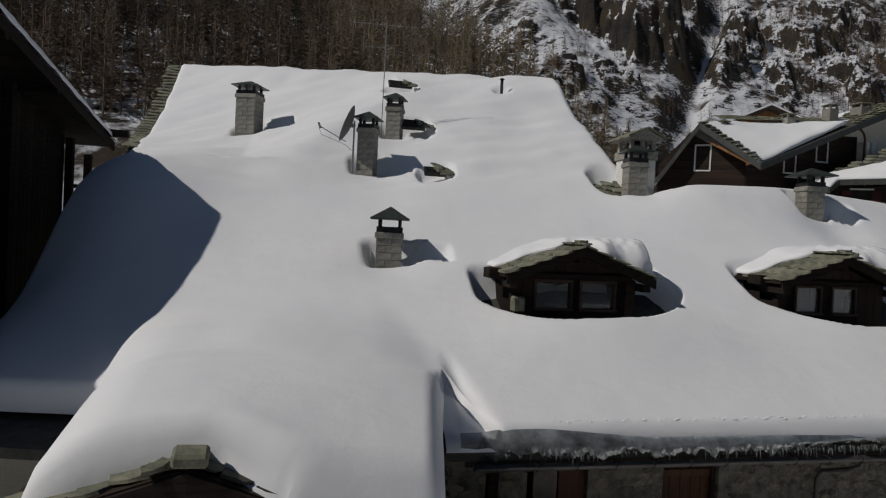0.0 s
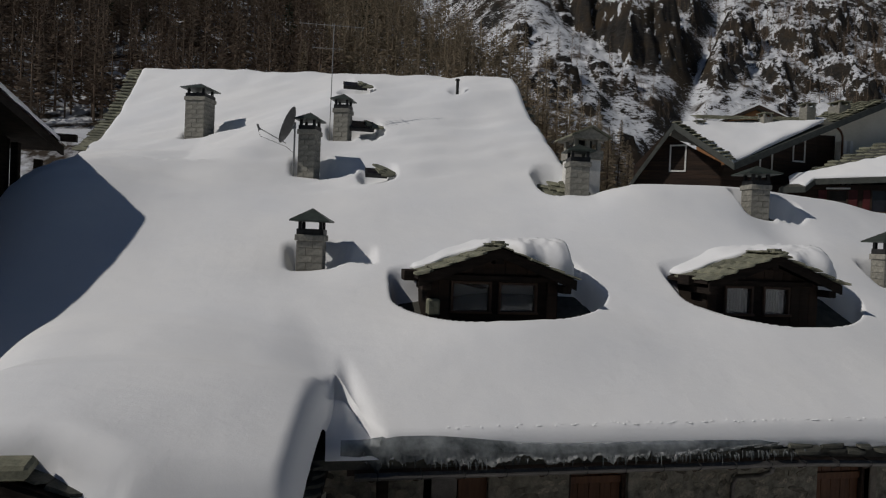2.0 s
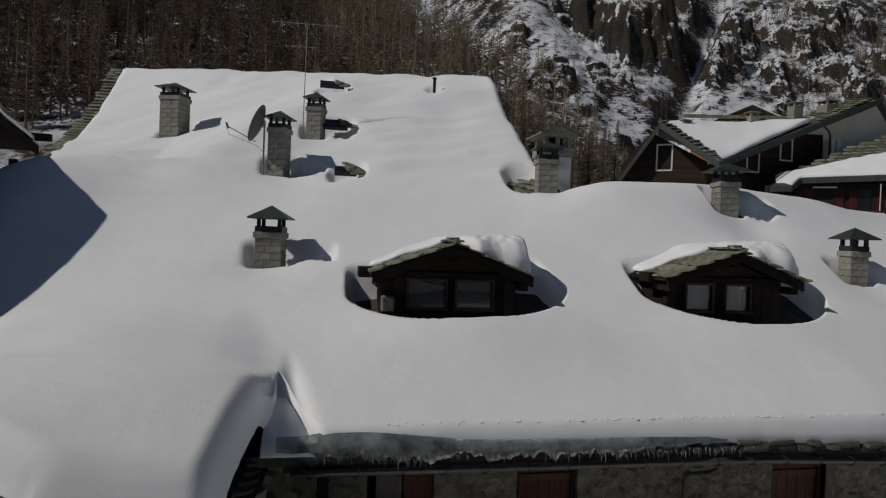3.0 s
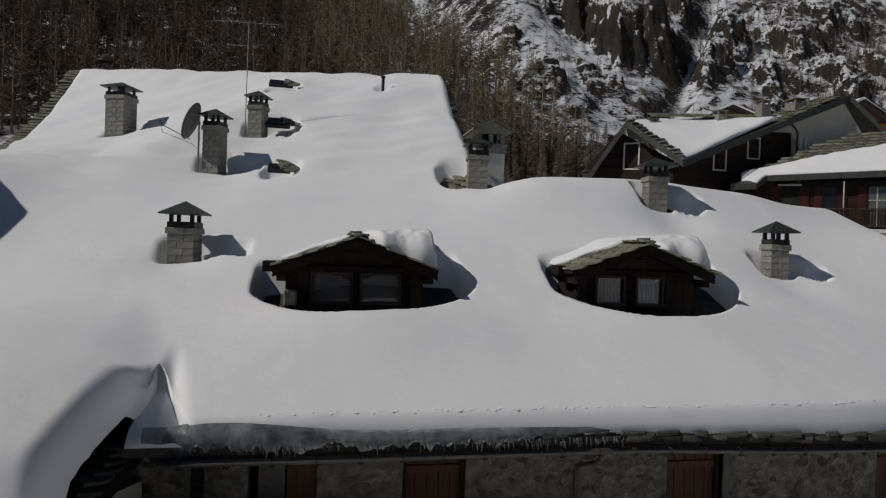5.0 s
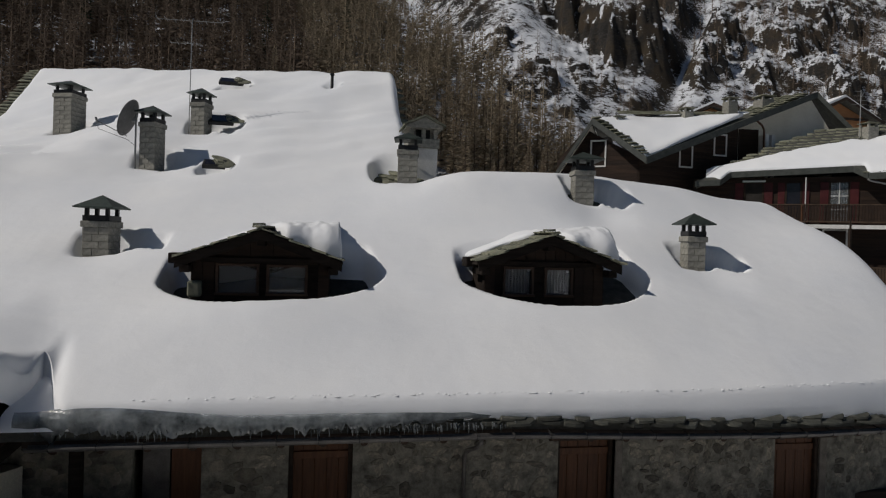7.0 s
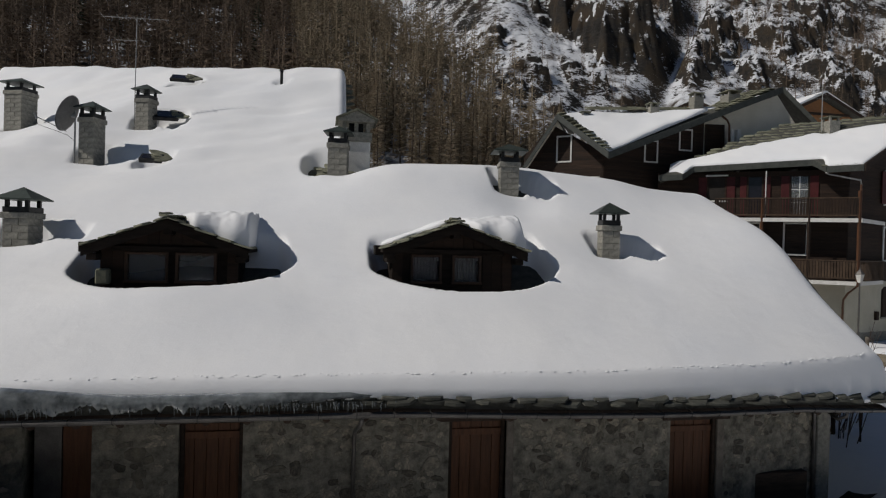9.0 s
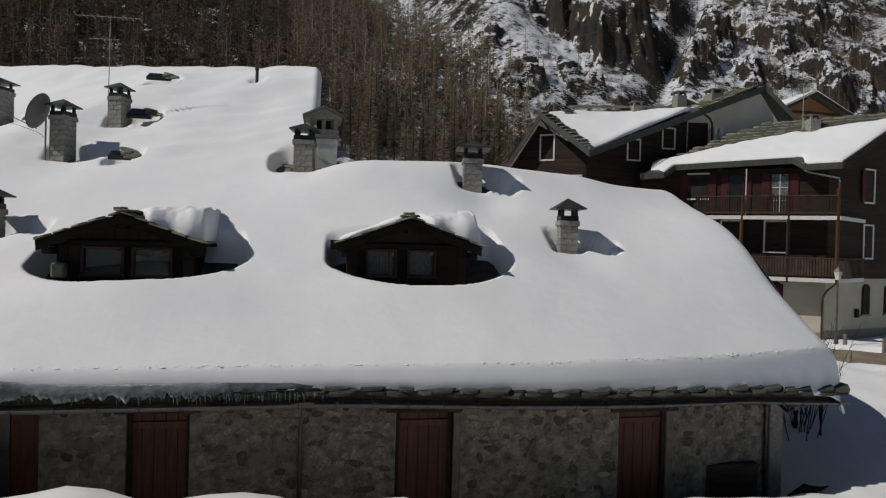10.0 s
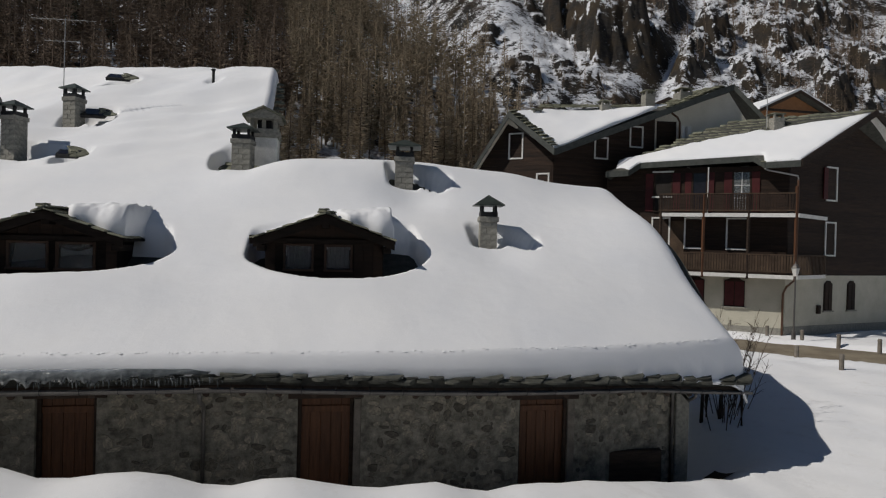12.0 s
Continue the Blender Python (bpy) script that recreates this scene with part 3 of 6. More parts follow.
# doors in the front wall
def plank_door(x0, x1, top, label):
    y = (wall_y(x0) + wall_y(x1)) / 2 + 0.16
    door = part("door", one_box((x0 + 0.02, y + 0.03, GROUND_Z), (x1 - 0.02, y + 0.08, top)), DOOR_WOOD, house, label)
    k = 5
    w = (x1 - x0 - 0.06) / k
    for i in range(k):
        part("plank", one_box((x0 + 0.03 + i * w + 0.004, y, GROUND_Z), (x0 + 0.03 + (i + 1) * w - 0.004, y + 0.03, top - 0.02), 0.005), DOOR_WOOD, door)
    part("ledge", one_box((x0 + 0.03, y - 0.03, top - 0.30), (x1 - 0.03, y, top - 0.18), 0.006), DOOR_WOOD, door)
    for a, b in ((x0, x0 + 0.07), (x1 - 0.07, x1)):
        part("door_post", one_box((a, y - 0.08, GROUND_Z), (b, y + 0.05, top), 0.008), WOOD_DARK, door)


plank_door(*OPENINGS[1], "orange-brown plank door")
plank_door(*OPENINGS[2], "orange-brown plank door")
plank_door(*OPENINGS[3], "orange-brown plank door")
x0, x1, top = OPENINGS[0]
part("opening_back", one_box((x0 - 0.1, wall_y(x0) + 0.42, GROUND_Z), (x1 + 0.1, wall_y(x0) + 0.45, top + 0.1)), WOOD_DARK, house)
part("door", one_box((1.66, wall_y(2) + 0.1, GROUND_Z), (2.12, wall_y(2) + 0.15, top), 0.006), DOOR_WOOD, house, "dark red-brown door leaf")
part("door_pane", one_box((1.24, wall_y(2) + 0.1, GROUND_Z), (1.64, wall_y(2) + 0.14, top - 0.06), 0.006), GUTTER, house, "grey-blue metal door panel")
for x0, x1, top in OPENINGS[1:]:
    part("lintel", one_box((x0 - 0.18, wall_y(x0) - 0.05, top), (x1 + 0.18, wall_y(x0) + 0.3, top + 0.11), 0.012), WOOD_DARK, house)
part("doorframe", one_box((9.06, wall_y(9) - 0.03, GROUND_Z), (9.2, wall_y(9) + 0.2, 2.04), 0.012), WOOD_GREY, house)
part("doorframe", one_box((13.56, wall_y(13.45) - 0.03, GROUND_Z), (13.72, wall_y(13.5) + 0.2, 1.98), 0.012), WOOD_GREY, house)
part("corner_post", one_box((0.36, 7.62, GROUND_Z), (0.52, 7.78, 2.5), 0.012), BARN_WOOD, house, "dark timber post under the eave")
part("corner_pier", one_box((16.42, wall_y(16.3) - 0.03, GROUND_Z), (16.76, wall_y(16.3) + 0.5, WALL_TOP - 0.3), 0.02), BLOCK, house, "rough grey corner pier")
part("hatch", one_box((14.45, wall_y(14.8) - 0.03, GROUND_Z), (15.9, wall_y(14.8) + 0.12, 0.62), 0.02), WOOD_DARK, house, "low dark wooden hatch")

# eave: rafter ends, gutter, pipes
bm_r = one_tube([(0, 0, 0), (0, 1.0, 0.42)], 0.062, 10)
rafter_me = mesh_of("rafter", bm_r, WOOD_DARK)
x = 0.25
while x < 16.9:
    shared("rafter", rafter_me, house, pose(x, eave_y(x) + 0.14, 2.33 - sag(x)))
    x += 0.62
bm = bmesh.new()
prof = [(0.075 * math.cos(a), 0.075 * math.sin(a)) for a in [math.pi + math.pi * i / 7 for i in range(8)]]
prof += [(0.066 * math.cos(a), 0.066 * math.sin(a)) for a in [2 * math.pi - math.pi * i / 7 for i in range(8)]]
rings = []
for i in range(36):
    x = 0.0 + 18.1 * i / 35
    rings.append([bm.verts.new((x, eave_y(x) - 0.07 + py, 2.47 - sag(x) + pz)) for py, pz in prof])
for a, b in zip(rings, rings[1:]):
    for k in range(16):
        bm.faces.new((a[k], b[k], b[(k + 1) % 16], a[(k + 1) % 16]))
bm.faces.new(rings[0])
bm.faces.new(rings[-1][::-1])
part("gutter", bm, GUTTER, house, "long half-round metal gutter", True)
bm = bmesh.new()
rings = []
for i in range(36):
    x = -0.1 + 18.0 * i / 35
    rings.append([bm.verts.new((x, eave_y(x) + py, 2.42 - sag(x) + pz)) for py, pz in ((0.05, 0), (0.10, 0), (0.10, 0.22), (0.05, 0.22))])
for a, b in zip(rings, rings[1:]):
    for k in range(4):
        bm.faces.new((a[k], b[k], b[(k + 1) % 4], a[(k + 1) % 4]))
bm.faces.new(rings[0])
bm.faces.new(rings[-1][::-1])
part("fascia", bm, WOOD_DARK, house, "dark wooden eave board")
for x in (6.38, 16.38):
    y = eave_y(x) - 0.07
    w = wall_y(x) - 0.07
    part("downpipe", one_tube([(x, y, 2.42 - sag(x)), (x, y + 0.02, 2.32 - sag(x)), (x - 0.03, y + 0.2, 2.20 - sag(x)), (x - 0.06, w - 0.08, 1.98), (x - 0.07, w, 1.82), (x - 0.07, w, -0.3)], 0.036, 10), GUTTER, house, "grey-brown metal downpipe", True)
for k in range(30):
    x = 0.3 + k * 0.6
    part("gutter_bracket", one_tube([(x, eave_y(x) + 0.05, 2.52 - sag(x)), (x, eave_y(x) - 0.16, 2.49 - sag(x)), (x, eave_y(x) - 0.15, 2.43 - sag(x)), (x, eave_y(x) - 0.07, 2.385 - sag(x))], 0.008, 4), DARK_METAL, house)

# stone slabs along the eave, two ragged rows
rng = random.Random(11)
for row in (0, 1):
    x = (-0.2 if row else 0.0)
    while x < 17.65:
        me = rng.choice(SHADE_SLABS)
        m = pose(x + 0.25, eave_y(x) - 0.13 + 0.13 * smooth01((6.2 - x) / 0.8) + 0.05 * row + rng.uniform(-0.05, 0.04), 2.635 - sag(x) + 0.06 * row + rng.uniform(-0.008, 0.012), 17 + rng.uniform(-4, 4), rng.uniform(-2, 2), rng.uniform(-14, 14))
        shared("slab", me, roof, m)
        x += rng.uniform(0.40, 0.58)
# ridge slabs behind the crest
for k in range(32):
    x = -8.3 + 0.46 * k
    shared("slab", rng.choice(SLABS), roof, pose(x, tall_crest(x) + 0.12, main_z(min(x, ROOF_STEP - 0.1), tall_crest(x)) - 0.03, 4, rng.uniform(-3, 3), -23 + rng.uniform(-10, 10)))
# the bare verge of the tall part, course upon course
bm = bmesh.new()
prism(bm, [(-8.78, 21.9, deck_z(-8.2, 21.9) - 0.1), (-8.78, 27.9, deck_z(-8.2, 27.5) + 0.05), (-8.78, 27.9, deck_z(-8.2, 27.5) + 0.2), (-8.78, 21.9, deck_z(-8.2, 21.9) + 0.05)], (0.7, 0, 0))
part("verge_deck", bm, DECK, house)
for k in range(30):
    y = 21.8 + 0.2 * k
    for j in range(2):
        x = -8.62 + 0.33 * j + rng.uniform(-0.05, 0.05)
        z = deck_z(-8.15, min(y, 27.0)) + 0.75 * max(0.0, y - 27.0) + 0.24
        shared("slab", rng.choice(THIN_SLABS), roof, pose(x, y, z, 24 + rng.uniform(-3, 3), rng.uniform(-4, 4), rng.uniform(-10, 10)))
# bare slabs by the chimney at the roof's step, and along that verge
for k in range(9):
    for j in range(5):
        x, y = 4.75 + 0.36 * j + 0.15 * (k % 2), 13.75 + 0.23 * k
        shared("slab", rng.choice(THIN_SLABS), roof, pose(x, y, deck_z(x, y) + 0.05, 26 + rng.uniform(-4, 4), rng.uniform(-4, 4), rng.uniform(-12, 12)))
for k in range(24):
    y = 14.9 + 0.32 * k
    shared("slab", rng.choice(THIN_SLABS), roof, pose(ROOF_STEP + 0.02, y, deck_z(ROOF_STEP - 0.02, y) + 0.05, 26, rng.uniform(-4, 4), rng.uniform(-12, 12)))


# ---- ice at the eave ----
def build_ice():
    bm = bmesh.new()
    rng = random.Random(5)
    n = 260
    rows = []
    for i in range(n):
        x = -0.2 + 7.02 * i / (n - 1)
        e = eave_y(x)
        f = 1.0 if x < 4.6 else max(0.0, 1 - (x - 4.6) / 2.2)
        up = 0.13 * smooth01((3.0 - x) / 2.2) - 0.06 * smooth01((0.6 - x) / 0.6)
        drop = f * smooth01((x + 0.2) / 0.4) * (0.09 + 0.14 * noise.noise((x * 1.9, 0, 3)) + 0.11 * noise.noise((x * 5, 0, 9)) + 0.08 * noise.noise((x * 15, 0, 4)))
        g = f * (0.25 + 0.75 * smooth01((x - 0.1) / 1.0))
        bulge = 0.03 * noise.noise((x * 3, 1, 1))
        rows.append([bm.verts.new(p) for p in ((x, e + 0.06, 2.84 + up), (x, e + 0.04 - 0.09 * g - bulge, 2.80 + up), (x, e + 0.02 - 0.14 * g - bulge, 2.75 + up * 0.6), (x, e + 0.02 - 0.15 * g + 0.5 * bulge, 2.72 - max(0.0, drop)), (x, e + 0.04 - 0.09 * g, 2.71 - max(0.0, drop)))])
    for a, b in zip(rows, rows[1:]):
        for k in range(4):
            bm.faces.new((a[k], b[k], b[k + 1], a[k + 1]))
    solid("eave_ice", bm, ICE, "dark grey ice crust hanging over the eave", "ice", kind="stuff", smooth=True)
    bm = bmesh.new()
    for i in range(190):
        x = rng.choice([rng.uniform(-0.1, 6.9), rng.gauss(4.4, 0.7), rng.gauss(1.6, 0.5), rng.gauss(5.9, 0.5)])
        if not -0.15 < x < 7.1:
            continue
        y = eave_y(x) - 0.11 + rng.uniform(-0.03, 0.03)
        z = 2.68 - rng.uniform(0, 0.06)
        h = rng.uniform(0.05, 0.2) * rng.uniform(0.4, 1)
        tube(bm, [(x, y, z), (x + 0.003, y, z - h * 0.5), (x, y, z - h)], rng.uniform(0.008, 0.018), 6, 0.002)
    solid("icicles", bm, ICE, "short clear icicles along the eave", "icicle", kind="stuff", smooth=True)


build_ice()


# ---- chimneys ----
def block_mesh(lx, ly, lz):
    return mesh_of("block", one_box((-lx / 2, -ly / 2, -lz / 2), (lx / 2, ly / 2, lz / 2), 0.006), BLOCK)


def chimney(cx, cy, w, cap_z, base_z, cw, ch, open_top=True):
    """A stack of pale blocks, a coping, a dark collar, four posts and a pyramid cap."""
    top = cap_z - 0.40
    core = part("chimney", one_box((cx - w + 0.02, cy - w + 0.02, base_z), (cx + w - 0.02, cy + w - 0.02, top)), BLOCK_JOINT, house, "pale concrete block chimney with a green metal cap")
    h, t = 0.15, 0.06
    n = int((top - base_z) / h)
    long_, short = block_mesh(w * 1.22, t, h - 0.007), block_mesh(w * 0.74, t, h - 0.007)
    side_l, side_s = block_mesh(t, w * 1.10, h - 0.007), block_mesh(t, w * 0.74, h - 0.007)
    for i in range(n):
        z = top - h * (i + 0.5)
        f = 1 if i % 2 else -1
        for y in (cy - w + t / 2 - 0.004, cy + w - t / 2 + 0.004):
            shared("block", long_, core, pose(cx + f * w * 0.385, y, z))
            shared("block", short, core, pose(cx - f * w * 0.625, y, z))
        for x in (cx - w + t / 2 - 0.004, cx + w - t / 2 + 0.004):
            shared("block", side_l, core, pose(x, cy + f * w * 0.32, z))
            shared("block", side_s, core, pose(x, cy - f * w * 0.55, z))
    part("coping", one_box((cx - w - 0.035, cy - w - 0.035, top), (cx + w + 0.035, cy + w + 0.035, top + 0.13), 0.012), BLOCK, core)
    part("collar", one_box((cx - w - 0.006, cy - w - 0.006, top + 0.13), (cx + w + 0.006, cy + w + 0.006, top + 0.25), 0.008), DARK_METAL, core, "dark metal collar")
    p = w * 0.78
    for sx in (-1, 1):
        for sy in (-1, 1):
            part("post", one_box((cx + sx * p - 0.035, cy + sy * p - 0.035, top + 0.25), (cx + sx * p + 0.035, cy + sy * p + 0.035, cap_z + 0.02)), DARK_METAL, core)
    bm = bmesh.new()
    a = [bm.verts.new((cx + sx * cw, cy + sy * cw, cap_z)) for sx, sy in ((-1, -1), (1, -1), (1, 1), (-1, 1))]
    b = [bm.verts.new((v.co.x, v.co.y, cap_z + 0.028)) for v in a]
    e = bm.verts.new((cx, cy, cap_z + ch))
    bm.faces.new(a[::-1])
    for i in range(4):
        bm.faces.new((a[i], a[(i + 1) % 4], b[(i + 1) % 4], b[i]))
        bm.faces.new((b[i], b[(i + 1) % 4], e))
    part("cap", bm, CAP, core, "dark green pyramid cap")
    core.matrix_local = pose(cx, cy, 0, 0, 0, -20 if cy > 16 else -8) @ pose(-cx, -cy, 0)


for c in CHIMNEYS.values():
    chimney(*c)
# slabs laid bare at the feet of the stacks, from the shade-darkened set
rng = random.Random(29)
for name in "ABCDG":
    cx, cy, w = CHIMNEYS[name][:3]
    for k in range(5):
        x, y = cx - w - 0.12 + (2 * w + 0.34) * k / 4, cy - w - 0.02 + rng.uniform(-0.03, 0.05)
        shared("slab", rng.choice(SHADE_SLABS), roof, pose(x, y, slope_z(cx, cy - w - 0.10) - 0.07, 6, rng.uniform(-5, 5), rng.uniform(-14, 14)) @ Matrix.Diagonal((0.55, 0.45, 1, 1)))

# the wide rendered stack with a little slab gable on top, behind the step
bx, by, bw = 6.52, 15.2, 0.40
stack = part("chimney", one_box((bx - bw, by - bw, 5.5), (bx + bw, by + bw, 8.05), 0.02), TRIM, house, "wide white rendered chimney with a slab gable top")
part("coping", one_box((bx - bw - 0.04, by - bw - 0.04, 8.05), (bx + bw + 0.04, by + bw + 0.04, 8.30), 0.012), BLOCK, stack)
for sx in (-1, 0, 1):
    for sy in (-1, 1):
        part("pier", one_box((bx + sx * 0.33 - 0.055, by + sy * 0.33 - 0.055, 8.30), (bx + sx * 0.33 + 0.055, by + sy * 0.33 + 0.055, 8.58), 0.01), BLOCK, stack)
part("flue", one_box((bx - 0.2, by - 0.2, 8.30), (bx + 0.2, by + 0.2, 8.6)), DARK_METAL, stack)
bm = bmesh.new()
prism(bm, [(bx - 0.5, by - 0.56, 8.58), (bx + 0.5, by - 0.56, 8.58), (bx + 0.5, by - 0.56, 8.64), (bx, by - 0.56, 8.87), (bx - 0.5, by - 0.56, 8.64)], (0, 1.12, 0))
part("gable_cap", bm, BLOCK, stack)
for s in (-1, 1):
    bm = bmesh.new()
    prism(bm, [(bx, by - 0.64, 8.88), (bx + s * 0.58, by - 0.64, 8.61), (bx + s * 0.58, by - 0.64, 8.66), (bx, by - 0.64, 8.935)], (0, 1.28, 0))
    part("cap_slab", bm, SLAB, stack, "split stone slab")


# ---- dormers ----
def dormer(dx, dy, dz, stone, win):
    yw = dy + 0.36
    wall_low = dz - 1.9
    wz0, wz1 = dz - 1.27, dz - 0.76
    bm = bmesh.new()
    under = lambda d: dz - 0.20 - D_SLOPE * abs(d)
    y1 = yw + 0.1
    cols = sorted([-1.3, win[0][0], win[0][1], 0.0 if not win[1][0] < 0 < win[1][1] else 0.5 * (win[0][1] + win[1][0]), win[1][0], win[1][1], 1.3])
    for a, b in zip(cols, cols[1:]):
        if (a, b) in win:
            prism(bm, [(dx + a, yw, wall_low), (dx + b, yw, wall_low), (dx + b, yw, wz0), (dx + a, yw, wz0)], (0, 0.1, 0))
            prism(bm, [(dx + a, yw, wz1), (dx + b, yw, wz1), (dx + b, yw, under(b)), (dx + a, yw, under(a))], (0, 0.1, 0))
        else:
            prism(bm, [(dx + a, yw, wall_low), (dx + b, yw, wall_low), (dx + b, yw, under(b)), (dx + a, yw, under(a))], (0, 0.1, 0))
    for s in (-1, 1):
        prism(bm, [(dx + s * 1.3, y1, wall_low), (dx + s * 1.3, y1 + 1.8, wall_low), (dx + s * 1.3, y1 + 1.8, under(1.3)), (dx + s * 1.3, y1, under(1.3))], (-s * 0.1, 0, 0))
    bmesh.ops.remove_doubles(bm, verts=bm.verts, dist=0.001)
    d = part("dormer", bm, BARN_WOOD, house, "dark timber dormer with a low slab-covered gable roof")
    # boards over the gable
    for i in range(12):
        a = -1.29 + 0.215 * i
        b = a + 0.206
        if b > win[0][0] - 0.06 and a < win[1][1] + 0.06:
            lo = wz1 + 0.07
        else:
            lo = wall_low
        bm = bmesh.new()
        prism(bm, [(dx + a, yw - 0.022, lo), (dx + b, yw - 0.022, lo), (dx + b, yw - 0.022, under(b)), (dx + a, yw - 0.022, under(a))], (0, 0.02, 0))
        part("board", bm, WOOD_BROWN, d)
    for a, b in win:
        for lo, hi in (((a - 0.05, wz0 - 0.05), (a, wz1 + 0.05)), ((b, wz0 - 0.05), (b + 0.05, wz1 + 0.05)), ((a, wz1), (b, wz1 + 0.05))):
            part("window_frame", one_box((dx + lo[0], yw - 0.05, lo[1]), (dx + hi[0], yw + 0.05, hi[1]), 0.006), FRAME_WOOD, d)
        part("window_sill", one_box((dx + a - 0.06, yw - 0.10, wz0 - 0.05), (dx + b + 0.06, yw + 0.05, wz0), 0.008), FRAME_WOOD, d)
        pane = part("pane", one_box((dx + a, yw + 0.02, wz0), (dx + b, yw + 0.028, wz1)), GLASS, d, "reflecting window pane")
        pane.visible_shadow = False
        bm = bmesh.new()
        k = 28
        pts = [(dx + a + 0.02 + (b - a - 0.04) * i / k, yw + 0.22 + 0.02 * math.sin(i * 1.7)) for i in range(k + 1)]
        drop = wz0 if stone else wz0 + 0.02
        for p, q in zip(pts, pts[1:]):
            f = [bm.verts.new((p[0], p[1], drop)), bm.verts.new((q[0], q[1], drop)), bm.verts.new((q[0], q[1], wz1)), bm.verts.new((p[0], p[1], wz1))]
            bm.faces.new(f)
        bmesh.ops.remove_doubles(bm, verts=bm.verts, dist=0.0005)
        if not stone:
            part("curtain", bm, CURTAIN, d, "pale net curtain", True)
        else:
            bm.free()
    # flat backing panel, its dark colour stands for the unlit interior
    part("room", one_box((dx - 1.2, yw + 1.2, wall_low), (dx + 1.2, yw + 1.25, dz - 0.55)), ROOM_SHADE, d)
    part("gable_beam", one_box((dx - 1.1, yw - 0.09, wz1 + 0.06), (dx + 1.1, yw + 0.0, wz1 + 0.17), 0.01), BARN_WOOD, d)
    part("valley_beam", one_box((dx - (1.74 if stone else 1.66), dy + 0.45, dz - 0.74), (dx - 1.35, dy + 0.85, dz - 0.54), 0.015), BARN_WOOD, d)
    part("ridge_beam", one_box((dx - 0.08, dy + 0.03, dz - 0.36), (dx + 0.08, yw, dz - 0.20), 0.01), BARN_WOOD, d)
    for s in (-1, 1):
        bm = bmesh.new()
        prism(bm, [(dx, dy, dz - 0.11), (dx + s * D_HALF, dy, dz - 0.11 - D_SLOPE * D_HALF), (dx + s * D_HALF, dy, dz - 0.05 - D_SLOPE * D_HALF), (dx, dy, dz - 0.05)], (0, 2.5, 0))
        part("roof_board", bm, BARN_WOOD, d)
        bm = bmesh.new()
        prism(bm, [(dx, dy - 0.04, dz - 0.24), (dx + s * (D_HALF - 0.02), dy - 0.04, dz - 0.24 - D_SLOPE * D_HALF), (dx + s * (D_HALF - 0.02), dy - 0.04, dz - 0.06 - D_SLOPE * D_HALF), (dx, dy - 0.04, dz - 0.06)], (0, 0.04, 0))
        part("bargeboard", bm, BARN_WOOD, d)
        part("purlin_end", one_box((dx + s * 1.36 - 0.09, dy + 0.03, dz - 0.38 - D_SLOPE * 1.36), (dx + s * 1.36 + 0.09, yw + 0.4, dz - 0.24 - D_SLOPE * 1.36), 0.012), BARN_WOOD, d)
        rng = random.Random(int(dx * 10) + s)
        for c in range(5):
            for k in range(4):
                e = D_HALF + 0.05 - 0.33 * c
                y = dy - 0.10 + 0.30 * k + rng.uniform(-0.03, 0.03)
                me = rng.choice(THIN_SLABS)
                turn = 90 * s
                m = pose(dx + s * e, y + 0.15, dz - 0.025 - D_SLOPE * e + 0.035, 0, 0, 0) @ pose(0, 0, 0, 0, s * (math.degrees(math.atan(D_SLOPE)) - 4), 0) @ pose(0, 0, 0, 0, 0, turn + rng.uniform(-9, 9))
                shared("slab", me, d, m)
    for k in range(3):
        shared("slab", THIN_SLABS[k], d, pose(dx + 0.02 * k, dy - 0.12 + 0.3 * k, dz + 0.03, 0, 0, 6 * k - 5) @ Matrix.Diagonal((0.75, 0.9, 1, 1)))
    shared("slab", THIN_SLABS[3], d, pose(dx - 0.02, dy - 0.08, dz + 0.075, 0, 0, 8) @ Matrix.Diagonal((0.55, 0.7, 1, 1)))


dormer(*DORMERS[0], True, ((-0.80, -0.10), (0.14, 0.82)))
dormer(*DORMERS[1], False, ((-0.86, -0.30), (0.03, 0.56)))
part("stone", one_box((DORMERS[0][0] - 1.32, DORMERS[0][1] + 0.12, DORMERS[0][2] - 1.35), (DORMERS[0][0] - 1.08, DORMERS[0][1] + 0.34, DORMERS[0][2] - 1.05), 0.03), SLAB, house, "pale lichened stone beside a dormer")


# ---- rooflights and vent pipe ----
for (sx, sy, w), (h, z) in zip(SKYLIGHTS, ((0.2, 7.42), (0.32, 9.16), (0.26, 11.06))):
    m = pose(sx, sy, z, 30)
    f = part("rooflight", one_box((-w, -h, -0.06), (w, h, 0.06), 0.01, m), DARK_METAL, house, "small dark framed rooflight")
    part("pane", one_box((-w + 0.06, -h + 0.06, 0.062), (w - 0.06, h - 0.06, 0.068), 0, m), DARK_GLASS, f)
    for k in range(3):
        shared("slab", rng.choice(THIN_SLABS), roof, pose(sx + w + 0.02, sy - 0.3 + 0.16 * k, z - 0.09 + 0.08 * k, 28, 0, 20 * k))
bm = one_tube([(4.02, 20.6, 10.4), (4.02, 20.6, 11.36)], 0.055, 12)
vent = part("vent_pipe", bm, DARK_METAL, house, "short dark vent pipe", True)
part("rain_cap", one_tube([(4.02, 20.6, 11.37), (4.02, 20.6, 11.42)], 0.095, 12, 0.06), DARK_METAL, vent)

